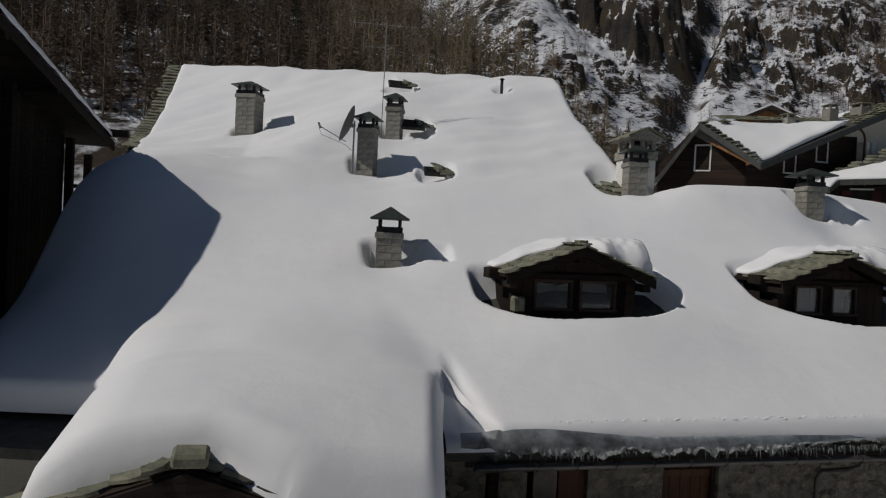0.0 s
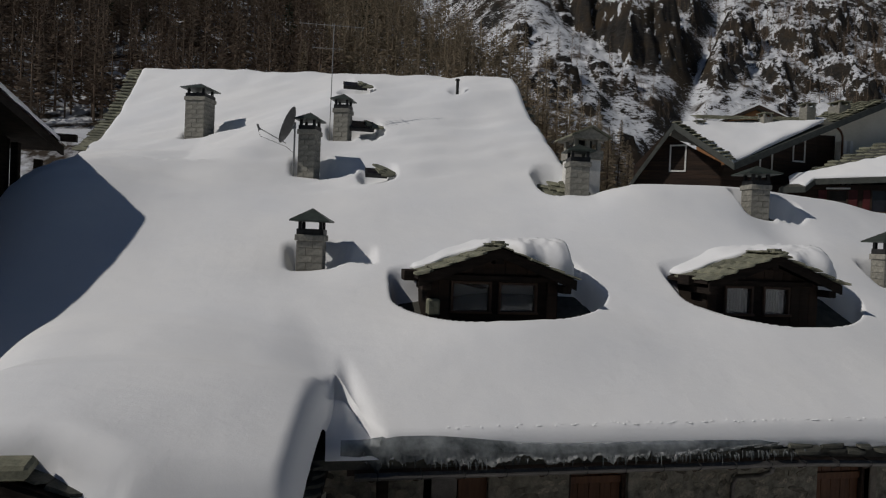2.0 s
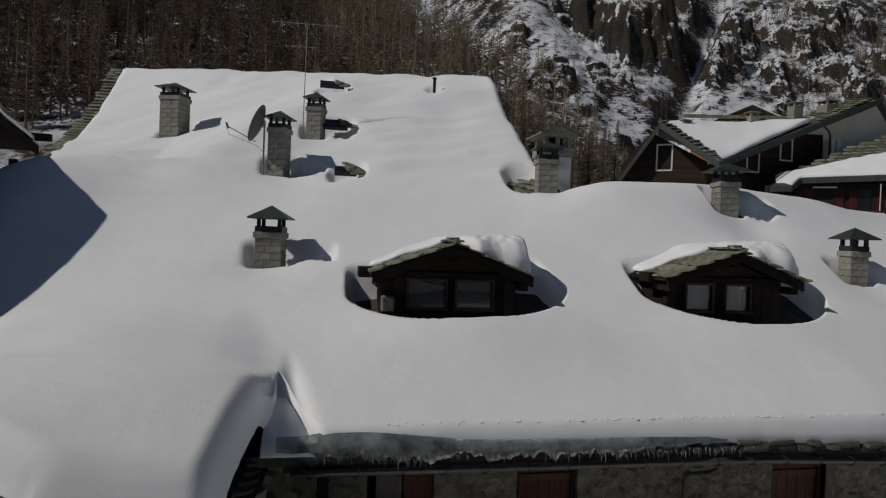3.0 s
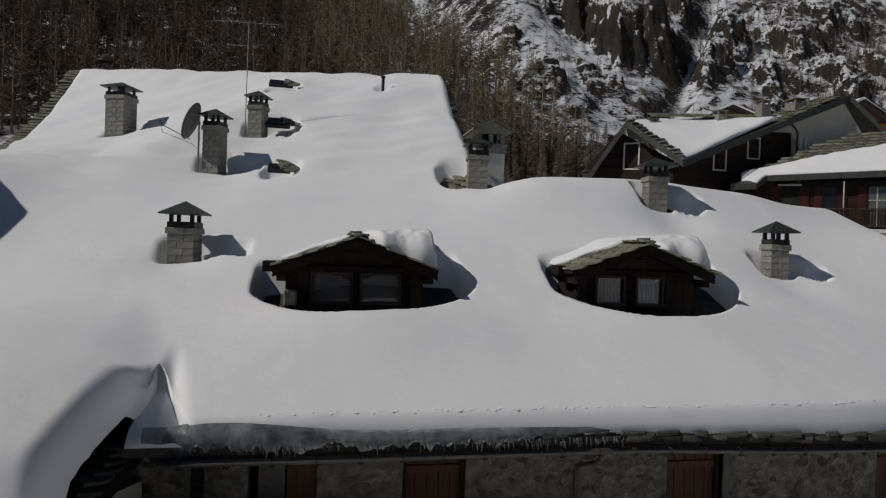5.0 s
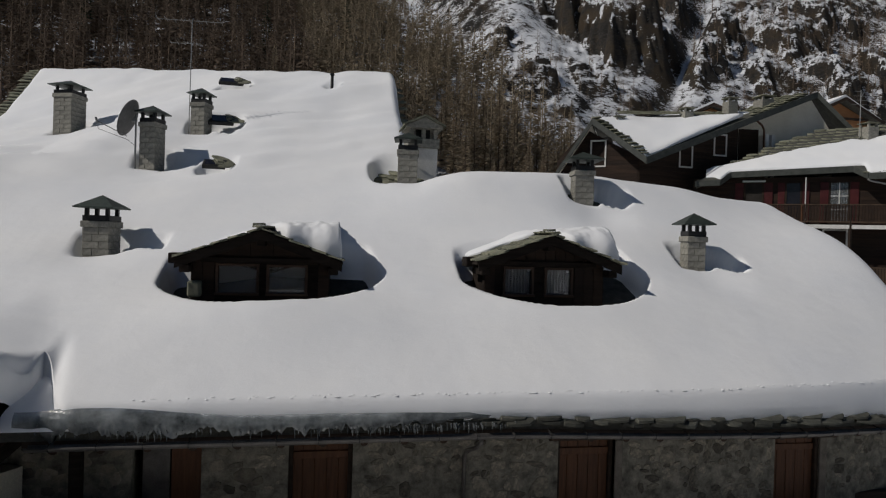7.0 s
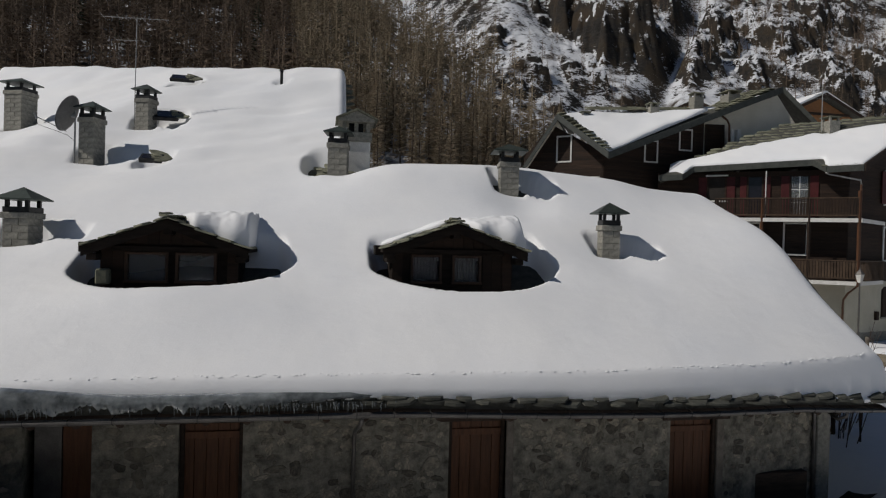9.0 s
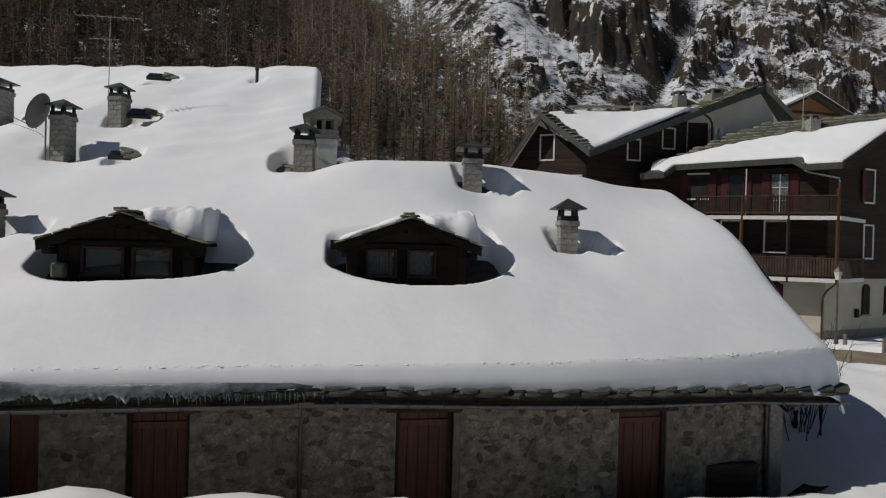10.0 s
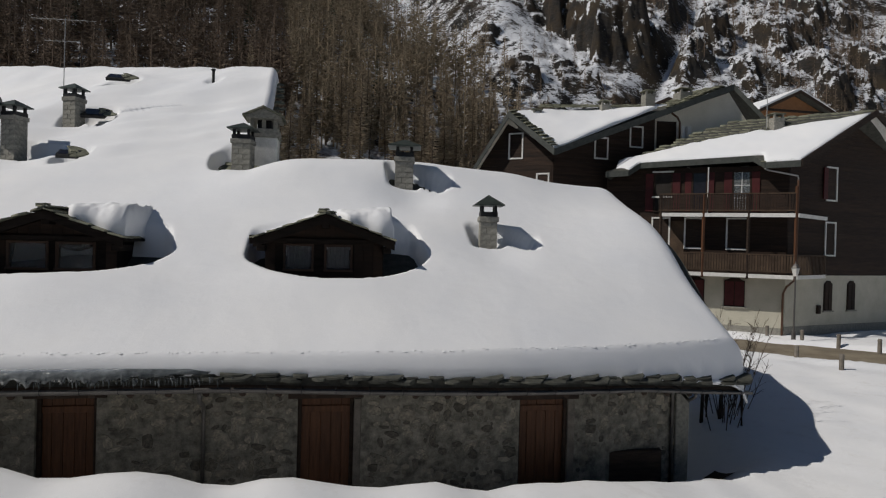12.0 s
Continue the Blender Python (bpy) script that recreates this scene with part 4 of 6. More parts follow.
# ---- wing: gable end towards the lane ----
part("wing_wall", one_box((WING_L + 0.5, WING_FRONT + 0.5, GROUND_Z), (-1.6, 8.6, 2.3)), RENDER, house, "pale rendered wall of the gabled wing")
bm = bmesh.new()
prism(bm, [(-1.5, 6.0, GROUND_Z), (-0.35, 7.9, GROUND_Z), (-0.75, 8.1, GROUND_Z), (-1.8, 6.2, GROUND_Z)], (0, 0, 2.35))
part("wing_wall", bm, RENDER, house)
WF = WING_FRONT - 0.3
A0, A1 = (WING_X, WF, 3.20), (WING_X, 9.5, 3.25)
R0, R1 = (-0.74, WF, 2.08), (-0.22, 8.45, 2.80)
L0, L1 = (-5.35, WF, 2.62), (-5.35, 9.2, 2.75)
for quad in ((A0, R0, R1, A1), (L0, A0, A1, L1)):
    bm = bmesh.new()
    prism(bm, [Vector(p) - Vector((0, 0, 0.14)) for p in quad], (0, 0, 0.11))
    part("wing_roof", bm, WOOD_DARK, house)
for a, b in ((A0, R0), (A0, L0)):
    a, b = Vector(a), Vector(b)
    for name, lo, hi, y0, y1, mat in (("bargeboard", -0.30, -0.05, -0.07, -0.01, BARN_WOOD), ("gable_beam", -0.52, -0.36, 0.08, 0.22, DOOR_WOOD)):
        bm = bmesh.new()
        prism(bm, [a + Vector((0, y0, lo)), b + Vector((0, y0, lo)), b + Vector((0, y0, hi)), a + Vector((0, y0, hi))], (0, y1 - y0, 0))
        part(name, bm, mat, house)
    way = 1 if b.x > a.x else -1
    tilt = way * math.degrees(math.atan2(a.z - b.z, abs(b.x - a.x)))
    for row in range(2):
        q = 0.16 + 0.12 * row
        while q < (b - a).length:
            p = a.lerp(b, q / (b - a).length) + Vector((0, 0.04 + 0.30 * row + rng.uniform(-0.05, 0.05), 0.02 + rng.uniform(0, 0.02)))
            me = rng.choice(SLABS if way < 0 else SHADE_SLABS)
            shared("slab", me, roof, pose(*p, rng.uniform(-3, 3), tilt - 3.5 * way, 0) @ pose(0, 0, 0, 0, 0, rng.uniform(-9, 9)) @ Matrix.Diagonal((0.95, 0.8, 0.9, 1)))
            q += rng.uniform(0.34, 0.46)
r0, r1 = Vector(R0), Vector(R1)
for k in range(15):
    for j in range(2):
        p = r0.lerp(r1, k / 14.5) + Vector((-0.26 * j + 0.05, 0, 0.03 + 0.05 * j))
        shared("slab", rng.choice(SHADE_SLABS), roof, pose(*p, 12, 8, 60 + rng.uniform(-10, 10)))
bm = bmesh.new()
prism(bm, [r0 + Vector((0, 0, -0.36)), r1 + Vector((0, 0, -0.36)), r1 + Vector((0, 0, -0.06)), r0 + Vector((0, 0, -0.06))], (-0.07, 0.04, 0))
part("eave_board", bm, BARN_WOOD, house)
part("gable_panel", one_box((-5.0, WF + 0.6, 1.0), (-1.6, WF + 0.66, 2.6)), WOOD_LIGHT, house)
part("ridge_stone", one_box((-0.18, -0.02, -0.02), (0.18, 0.3, 0.13), 0.035, pose(WING_X + 0.02, WF - 0.06, 3.21, 4, 3, 6)), SLAB, house, "squared ridge stone with lichen")
shared("slab", THIN_SLABS[1], roof, pose(WING_X - 0.28, WF - 0.1, 3.22, 3, -16, 15) @ Matrix.Diagonal((0.5, 0.6, 1.2, 1)))

# ---- dish and aerial ----
dish = thing("satellite_dish", "grey satellite dish on a pole beside a chimney", "satellite dish", at=(-1.38, 16.62, 7.2))
part("pole", one_tube([(0, 0, -0.9), (0, 0, 1.55)], 0.025, 8), STEEL, dish)
bm = bmesh.new()
ringsd = []
for i in range(9):
    r = 0.50 * i / 8
    ringsd.append([bm.verts.new((r * math.cos(a), r * 1.08 * math.sin(a), 0.55 * r * r)) for a in [2 * math.pi * k / 28 for k in range(28)]] if i else [bm.verts.new((0, 0, 0))])
for k in range(28):
    bm.faces.new((ringsd[0][0], ringsd[1][k], ringsd[1][(k + 1) % 28]))
for a, b in zip(ringsd[1:], ringsd[2:]):
    for k in range(28):
        bm.faces.new((a[k], b[k], b[(k + 1) % 28], a[(k + 1) % 28]))
bmesh.ops.solidify(bm, geom=list(bm.faces), thickness=0.012)
q = Vector((-0.92, 0.14, 0.36)).to_track_quat("Z", "Y")
M_DISH = Matrix.LocRotScale((-0.08, -0.02, 1.42), q, None)
bmesh.ops.transform(bm, matrix=M_DISH, verts=bm.verts)
part("reflector", bm, DISH, dish, "grey dish seen edge-on", True)
part("bracket", one_box((-0.16, -0.04, 1.36), (0.03, 0.04, 1.46), 0.01), STEEL, dish)
part("feed_arm", one_tube([(-0.22, -0.02, 0.95), (-0.95, -0.16, 1.30)], 0.014, 6), STEEL, dish)
part("feed_horn", one_tube([(-0.93, -0.16, 1.24), (-0.99, -0.17, 1.40)], 0.035, 10, 0.028), STEEL, dish)
part("cable", one_tube([(-0.97, -0.16, 1.26), (-0.9, -0.15, 1.08), (-0.7, -0.1, 1.02), (-0.4, -0.05, 0.92), (-0.2, 0, 0.85), (-0.02, 0, 0.7)], 0.006, 5), DARK_METAL, dish)

aerial = thing("tv_aerial", "thin tall television aerial mast with crossed rods", "aerial", at=(-0.42, 18.75, 8.0))
part("mast", one_tube([(0, 0, 0), (0.02, 0, 4.28)], 0.014, 8), STEEL, aerial)
part("boom", one_tube([(-1.05, 0.05, 4.22), (1.0, -0.05, 4.24)], 0.008, 6), STEEL, aerial)
for k in range(9):
    x = -1.0 + 0.24 * k
    part("rod", one_tube([(x, -0.28 + 0.012 * k, 4.22), (x, 0.28 - 0.012 * k, 4.22)], 0.005, 5), STEEL, aerial)
part("boom", one_tube([(-0.62, 0.05, 3.50), (0.32, 0.0, 3.52)], 0.008, 6), STEEL, aerial)
for k in range(5):
    x = -0.6 + 0.2 * k
    part("rod", one_tube([(x, -0.2, 3.51), (x, 0.2, 3.51)], 0.005, 5), STEEL, aerial)


# ---- barn beside the house ----
barn = thing("timber_barn", "old dark timber barn with a snow-edged roof overhang", "barn")
BX = -9.1
APEX_B, FAR_B, NEAR_B = (13.3, 10.15), (21.7, 8.36), (6.0, 5.4)


def barn_edge(y):
    (ya, za), (yb, zb) = (APEX_B, FAR_B) if y > APEX_B[0] else (APEX_B, NEAR_B)
    return za + (zb - za) * (y - ya) / (yb - ya)


for (ya, za), (yb, zb) in ((APEX_B, FAR_B), (APEX_B, NEAR_B)):
    bm = bmesh.new()
    prism(bm, [(BX, ya, za - 0.30), (BX, yb, zb - 0.30), (BX, yb, zb - 0.12), (BX, ya, za - 0.12)], (-7, 0, 0))
    part("roof", bm, BARN_WOOD, barn, "sagging slab roof")
    bm = bmesh.new()
    prism(bm, [(BX + 0.03, ya, za - 0.42), (BX + 0.03, yb, zb - 0.42), (BX + 0.03, yb, zb - 0.13), (BX + 0.03, ya, za - 0.13)], (-0.08, 0, 0))
    part("bargeboard", bm, BARN_WOOD, barn)
bm = bmesh.new()
n = 70
rows = []
for i in range(n + 1):
    y = NEAR_B[0] + (FAR_B[0] - NEAR_B[0]) * i / n
    z = barn_edge(y) - 0.12
    t = 0.20 + 0.06 * noise.noise((y * 0.8, 2, 2)) + 0.05 * noise.noise((y * 2.2, 1, 7))
    rows.append([bm.verts.new((BX + 0.10 + 0.05 * noise.noise((y * 1.3, 0, 0)), y, z)), bm.verts.new((BX + 0.09, y, z + t * 0.7)), bm.verts.new((BX - 0.10, y, z + t)), bm.verts.new((BX - 7, y, z + t + 0.15))])
for a, b in zip(rows, rows[1:]):
    for k in range(3):
        bm.faces.new((a[k], b[k], b[k + 1], a[k + 1])).smooth = True
solid("barn_snow", bm, SNOW, "snow edge along the barn roof", "snow", kind="stuff")
for y in (7.6, 10.4, 13.2, 16.6, 20.6, 22.2):
    part("post", one_box((BX - 1.05, y - 0.11, -0.4), (BX - 0.83, y + 0.11, barn_edge(y) - 0.45), 0.015), BARN_WOOD, barn)
for k in range(49):
    y = 7.4 + 0.27 * k
    part("board", one_box((BX - 1.15, y, -0.4), (BX - 1.11, y + 0.255, barn_edge(y) - 0.4), 0.004), BARN_WOOD, barn)
for z in (3.2, 5.1, 6.6):
    part("rail", one_box((BX - 1.02, 20.6, z), (BX - 0.9, 22.3, z + 0.12), 0.01), BARN_WOOD, barn)
for z in (4.0, 4.5, 5.6, 6.1):
    part("rail", one_box((BX - 1.0, 20.6, z), (BX - 0.95, 22.2, z + 0.05), 0.006), BARN_WOOD, barn)
bm = bmesh.new()
tube(bm, [(BX - 0.95, 20.7, 5.2), (BX - 0.95, 22.1, 6.7)], 0.07, 6)
part("brace", bm, BARN_WOOD, barn)
for y in (8.0, 11.0, 14.2, 17.0):
    part("purlin", one_tube([(BX - 6, y, barn_edge(y) - 0.42), (BX + 0.02, y, barn_edge(y) - 0.42)], 0.1, 8), BARN_WOOD, barn)
bm = bmesh.new()
box(bm, (BX - 6.9, 7.4, -0.4), (BX - 6.7, 21.2, 7.0))
part("back_wall", bm, BARN_WOOD, barn)
part("end_wall", one_box((BX - 6.8, 20.3, -0.4), (BX - 1.15, 20.5, 8.3)), BARN_WOOD, barn)
part("floor", one_box((BX - 6.8, 7.4, 2.6), (BX - 0.9, 20.3, 2.8)), BARN_WOOD, barn)
part("purlin", one_box((BX - 4, 21.2, 8.36), (BX + 0.55, 21.4, 8.6), 0.01), BARN_WOOD, barn)


# ---- added unseen plain front on the near side of the lane, blocks skylight ----
sky_block = thing("neighbour_house", "added unseen plain dark timber front that blocks skylight", "house")
part("wall", one_box((-16, -6.9, -0.4), (15, -6.5, 8.2)), WOOD_BROWN, sky_block)
part("roof", one_box((-16.5, -8.5, 8.2), (15.5, -5.9, 8.4)), WOOD_DARK, sky_block)

# ---- ground ----
def bank(x):
    """Crest of the ploughed bank along the lane, in waves."""
    return max(0.32, 1.36 - 0.075 * (max(x, 3.0) - 3.5)) + 0.09 * math.cos(2.565 * (x - 5.5)) * smooth01((13.0 - x) / 2) + 0.02 * math.sin(x * 4.3)


def ground_z(x, y):
    z = 0.1 + 0.75 * smooth01((x + y - 24) / 20)
    if y > 45:
        z += 0.05 * (y - 45)
    d = y - (6.75 + 0.018 * max(0.0, x - 9) ** 2)
    if -3 < x < 19.5:
        f = smooth01((19.5 - x) / 2.5) * smooth01((x + 3) / 2)
        pile = (bank(x) + 0.45) * math.exp(-(d / 0.75) ** 2) - 0.45 if d > 0 else bank(x) * (0.75 + 0.25 * math.exp(-(d / 0.8) ** 2))
        if d < -2.5:
            pile *= smooth01((d + 6.5) / 4)
        z = z * (1 - f) + f * (pile - 0.1)
        if x > 15.8 and y > 8:
            z -= 0.55 * math.exp(-((x - 16.6) / 0.5) ** 2) * smooth01((y - 7.6) / 0.6) * smooth01((14 - y) / 3)
    z += 0.10 * noise.noise((x * 0.35, y * 0.35, 0)) + (0.035 * noise.noise((x * 1.1, y * 1.1, 5)))
    return z


def road_c(x):
    return 19.4 - 0.88 * (x - 29) if x > 24 else 23.8 - 0.5 * (x - 24)


def road_at(x, y):
    """How far a place lies inside the thawed lane: below 0 is inside."""
    c = road_c(x)
    return abs(y - c) - 3.0


xs = np.concatenate([np.array([-1500, -600, -250, -120, -60, -40, -28, -20]), np.arange(-14, 16, 0.5), np.arange(16, 46, 0.27), np.array([47, 50, 56, 66, 90, 150, 300, 700, 1600])])
ys = np.concatenate([np.array([-1500, -500, -150, -60, -30, -15, -8]), np.arange(-4, 4, 0.6), np.arange(4, 12, 0.2), np.arange(12, 34, 0.3), np.arange(34, 60, 3), np.array([66, 80, 110])])
bm = bmesh.new()
g = [[None] * len(ys) for _ in xs]
for i, x in enumerate(xs):
    for j, y in enumerate(ys):
        x_, y_ = float(x), float(y)
        z = ground_z(x_, y_)
        if 20 < x_ < 45 and 8 < y_ < 36:
            r = road_at(x_, y_)
            z -= 0.16 * smooth01(0.5 - r / 0.35)
            if 0.2 < r < 1.3:
                z += 0.16 * math.sin((r - 0.2) / 1.1 * math.pi) * (1 + 0.6 * noise.noise((x_ * 0.8, y_ * 0.8, 3)))
        g[i][j] = bm.verts.new((x_, y_, z))
for i in range(len(xs) - 1):
    for j in range(len(ys) - 1):
        bm.faces.new((g[i][j], g[i + 1][j], g[i + 1][j + 1], g[i][j + 1])).smooth = True
tagged(new("ground", mesh_of("ground", bm, SNOW_GROUND)), "settled white snow covering the open ground", "ground", kind="structure")
bm = bmesh.new()
rows = []
for i in range(90):
    x = 20 + 26 * i / 89
    c = road_c(x)
    w = 3.0 + 0.25 * noise.noise((x * 0.7, 0, 1))
    rows.append([bm.verts.new((x, c + w * k / 4, ground_z(x, c + w * k / 4) - 0.075 + 0.02 * noise.noise((x * 2, k, 0)))) for k in range(-4, 5)])
for a, b in zip(rows, rows[1:]):
    for k in range(8):
        bm.faces.new((a[k], b[k], b[k + 1], a[k + 1]))
tagged(new("road", mesh_of("road", bm, ROAD)), "muddy tan lane, thawed between snow banks", "road", kind="structure")


# bare wet soil in the thawed trench at the foot of the wall
bm = bmesh.new()
rows = []
for i in range(110):
    x = -1.0 + 18.9 * i / 109
    rows.append([bm.verts.new((x, wall_y(x) - 0.62 + 0.16 * k + 0.05 * noise.noise((x * 1.7, k, 3)), ground_z(x, wall_y(x) - 0.62 + 0.16 * k) + 0.03 + 0.02 * noise.noise((x * 3, k, 8)))) for k in range(6)])
for a, b in zip(rows, rows[1:]):
    for k in range(5):
        bm.faces.new((a[k], b[k], b[k + 1], a[k + 1]))
tagged(new("soil", mesh_of("soil", bm, SOIL)), "dark wet soil in the thawed strip beside the wall", "ground", kind="structure")


# ---- lamp post, bollards, bushes ----
def lamp_post(x, y):
    z = ground_z(x, y)
    p = thing("street_lamp", "old-fashioned grey iron street lamp with a glass lantern", "street lamp", at=(x, y, z))
    part("base", one_tube([(0, 0, -0.1), (0, 0, 0.5)], 0.11, 10, 0.09), GUTTER, p)
    part("pole", one_tube([(0, 0, 0.5), (0, 0, 3.1)], 0.045, 10, 0.035), GUTTER, p)
    bm = bmesh.new()
    tube(bm, [(0, 0, 3.12), (0, 0, 3.5)], 0.10, 6, 0.19)
    part("lantern", bm, TRIM, p, "pale frosted lantern panes")
    part("hood", one_tube([(0, 0, 3.5), (0, 0, 3.62), (0, 0, 3.72)], 0.22, 6, 0.04), GUTTER, p)
    part("finial", one_tube([(0, 0, 3.72), (0, 0, 3.84)], 0.03, 6, 0.015), GUTTER, p)


lamp_post(30.36, 22.07)


def bollard():
    b = thing("bollard", "short weathered wooden bollard standing in snow", "bollard", "bollards along the lane")
    part("post", one_tube([(0, 0, -0.3), (0, 0, 0.5)], 0.085, 9), WOOD_GREY, b)
    part("head", one_tube([(0, 0, 0.5), (0, 0, 0.58)], 0.095, 9, 0.07), WOOD_GREY, b)
    return b


spots = [(26.8, 17.6), (26.9, 15.5), (30.6, 21.8), (31.3, 20.4), (32.0, 18.95), (29.9, 23.3), (29.2, 25.2), (32.8, 16.6)]
first = bollard()
first.matrix_world = pose(*spots[0], ground_z(*spots[0]))
for k, s in enumerate(spots[1:]):
    copy_thing(first, pose(*s, ground_z(*s), 0, 0, 40 * k))


def bush(x, y, height, stems, seed, lean=0.3):
    rng = random.Random(seed)
    z = ground_z(x, y) - 0.1
    p = thing("bare_bush", "leafless grey-brown bush with thin upright stems", "bush", at=(x, y, z))
    for s in range(stems):
        a = rng.uniform(0, 2 * math.pi)
        r = rng.uniform(0.0, 0.35)
        h = height * rng.uniform(0.6, 1.0)
        base = Vector((r * math.cos(a), r * math.sin(a), 0))
        tip = base + Vector((lean * h * math.cos(a) + rng.uniform(-0.2, 0.2), lean * h * math.sin(a) + rng.uniform(-0.2, 0.2), h))
        mid = base.lerp(tip, 0.5) + Vector((rng.uniform(-0.1, 0.1), rng.uniform(-0.1, 0.1), 0.1))
        bm = bmesh.new()
        tube(bm, [base, mid, tip], 0.015, 5, 0.003)
        for k in range(13):
            t = rng.uniform(0.25, 0.95)
            q = base.lerp(mid, t * 2) if t < 0.5 else mid.lerp(tip, t * 2 - 1)
            d = Vector((rng.uniform(-1, 1), rng.uniform(-1, 1), rng.uniform(0.4, 1.2))) * rng.uniform(0.15, 0.4)
            tube(bm, [q, q + d * 0.6 + Vector((0, 0, 0.03)), q + d], 0.007, 4, 0.002)
        part("stem", bm, BARK, p)
    return p


bush(19.2, 11.2, 3.3, 7, 1)
bush(19.8, 12.0, 3.5, 12, 2)
bush(20.6, 12.6, 2.2, 7, 3)
bush(22.6, 17.5, 2.0, 6, 4)
for k, (x, y, h) in enumerate(((19.0, 11.9, 0.95), (19.3, 12.1, 1.0), (19.5, 11.8, 0.9), (19.7, 11.1, 1.25), (19.7, 12.0, 1.2))):
    rngp = random.Random(k)
    p = thing("stake", "dark rough wooden stake in the snow", "stake", "stakes by the gable", at=(x, y, ground_z(x, y)))
    part("shaft", one_tube([(0, 0, -0.3), (rngp.uniform(-0.03, 0.03), 0, h * 0.5), (rngp.uniform(-0.06, 0.06), 0, h)], 0.055, 7, 0.045), WOOD_DARK, p)


# ---- chalets ----
def wall_panel(name, p0, p1, z0, z1, mat, parent, thick=0.25, tops=None, label=""):
    """A wall from p0 to p1 in plan; tops: further points of its upper outline as (along, z)."""
    p0, p1 = Vector((*p0, 0)), Vector((*p1, 0))
    along = (p1 - p0).normalized()
    inward = Vector((-along.y, along.x, 0)) * thick
    L = (p1 - p0).length
    pts = [(0, z0), (L, z0)] + (tops if tops else [(L, z1), (0, z1)])
    bm = bmesh.new()
    prism(bm, [p0 + along * s + Vector((0, 0, z)) for s, z in pts], inward)
    return part(name, bm, mat, parent, label)


def on_wall(p0, p1, s, out):
    p0, p1 = Vector((*p0, 0)), Vector((*p1, 0))
    a = (p1 - p0).normalized()
    o = Vector((a.y, -a.x, 0))
    return Matrix(((a.x, o.x, 0, p0.x + a.x * s + o.x * out), (a.y, o.y, 0, p0.y + a.y * s + o.y * out), (0, 0, 1, 0), (0, 0, 0, 1)))


def facade_window(parent, p0, p1, s, z0, z1, w, frame_mat=TRIM, shutters=None, fill=None, bars=True, out=0.0):
    """A window standing on a wall: frame, pane, bars and, where there are any, open shutters."""
    m = on_wall(p0, p1, s, out)
    win = part("window", one_box((-w / 2, 0.003, z0), (w / 2, 0.012, z1), 0, m), fill or ROOM_SHADE, parent)
    t = 0.085
    for lo, hi in (((-w / 2 - t, z0 - t), (-w / 2, z1 + t)), ((w / 2, z0 - t), (w / 2 + t, z1 + t)), ((-w / 2, z1), (w / 2, z1 + t)), ((-w / 2, z0 - t), (w / 2, z0))):
        part("frame", one_box((lo[0], 0.0, lo[1]), (hi[0], 0.06, hi[1]), 0.005, m), frame_mat, win)
    if not fill:
        part("pane", one_box((-w / 2, 0.02, z0), (w / 2, 0.026, z1), 0, m), GLASS, win)
        if bars:
            part("bar", one_box((-0.02, 0.026, z0), (0.02, 0.045, z1), 0, m), TRIM, win)
            for k in (1, 2):
                z = z0 + (z1 - z0) * k / 3
                part("bar", one_box((-w / 2, 0.026, z - 0.015), (w / 2, 0.044, z + 0.015), 0, m), TRIM, win)
    if shutters:
        for q in (-1, 1):
            a = q * (w / 2 + t + 0.01)
            b = q * (w / 2 + t + 0.01 + w / 2)
            part("shutter", one_box((min(a, b), 0.01, z0 - 0.03), (max(a, b), 0.05, z1 + 0.03), 0.006, m), shutters, win)
    return win


def board_cladding(parent, p0, p1, z0, z1, top_fn=None, step=0.24, mat=None):
    """Horizontal boards, each its own piece."""
    L = (Vector(p1) - Vector(p0)).length
    m = on_wall(p0, p1, 0, 0)
    z = z0
    while z < z1 - 0.05:
        a, b = (0, L) if not top_fn else top_fn(z + step / 2)
        if b - a > 0.3:
            bm = bmesh.new()
            prism(bm, [(a, 0, z), (b, 0, z), (b, 0, z + step - 0.01), (a, 0, z + step - 0.01)], (0, 0.02, 0), m)
            part("board", bm, mat or WOOD_BROWN, parent)
        z += step


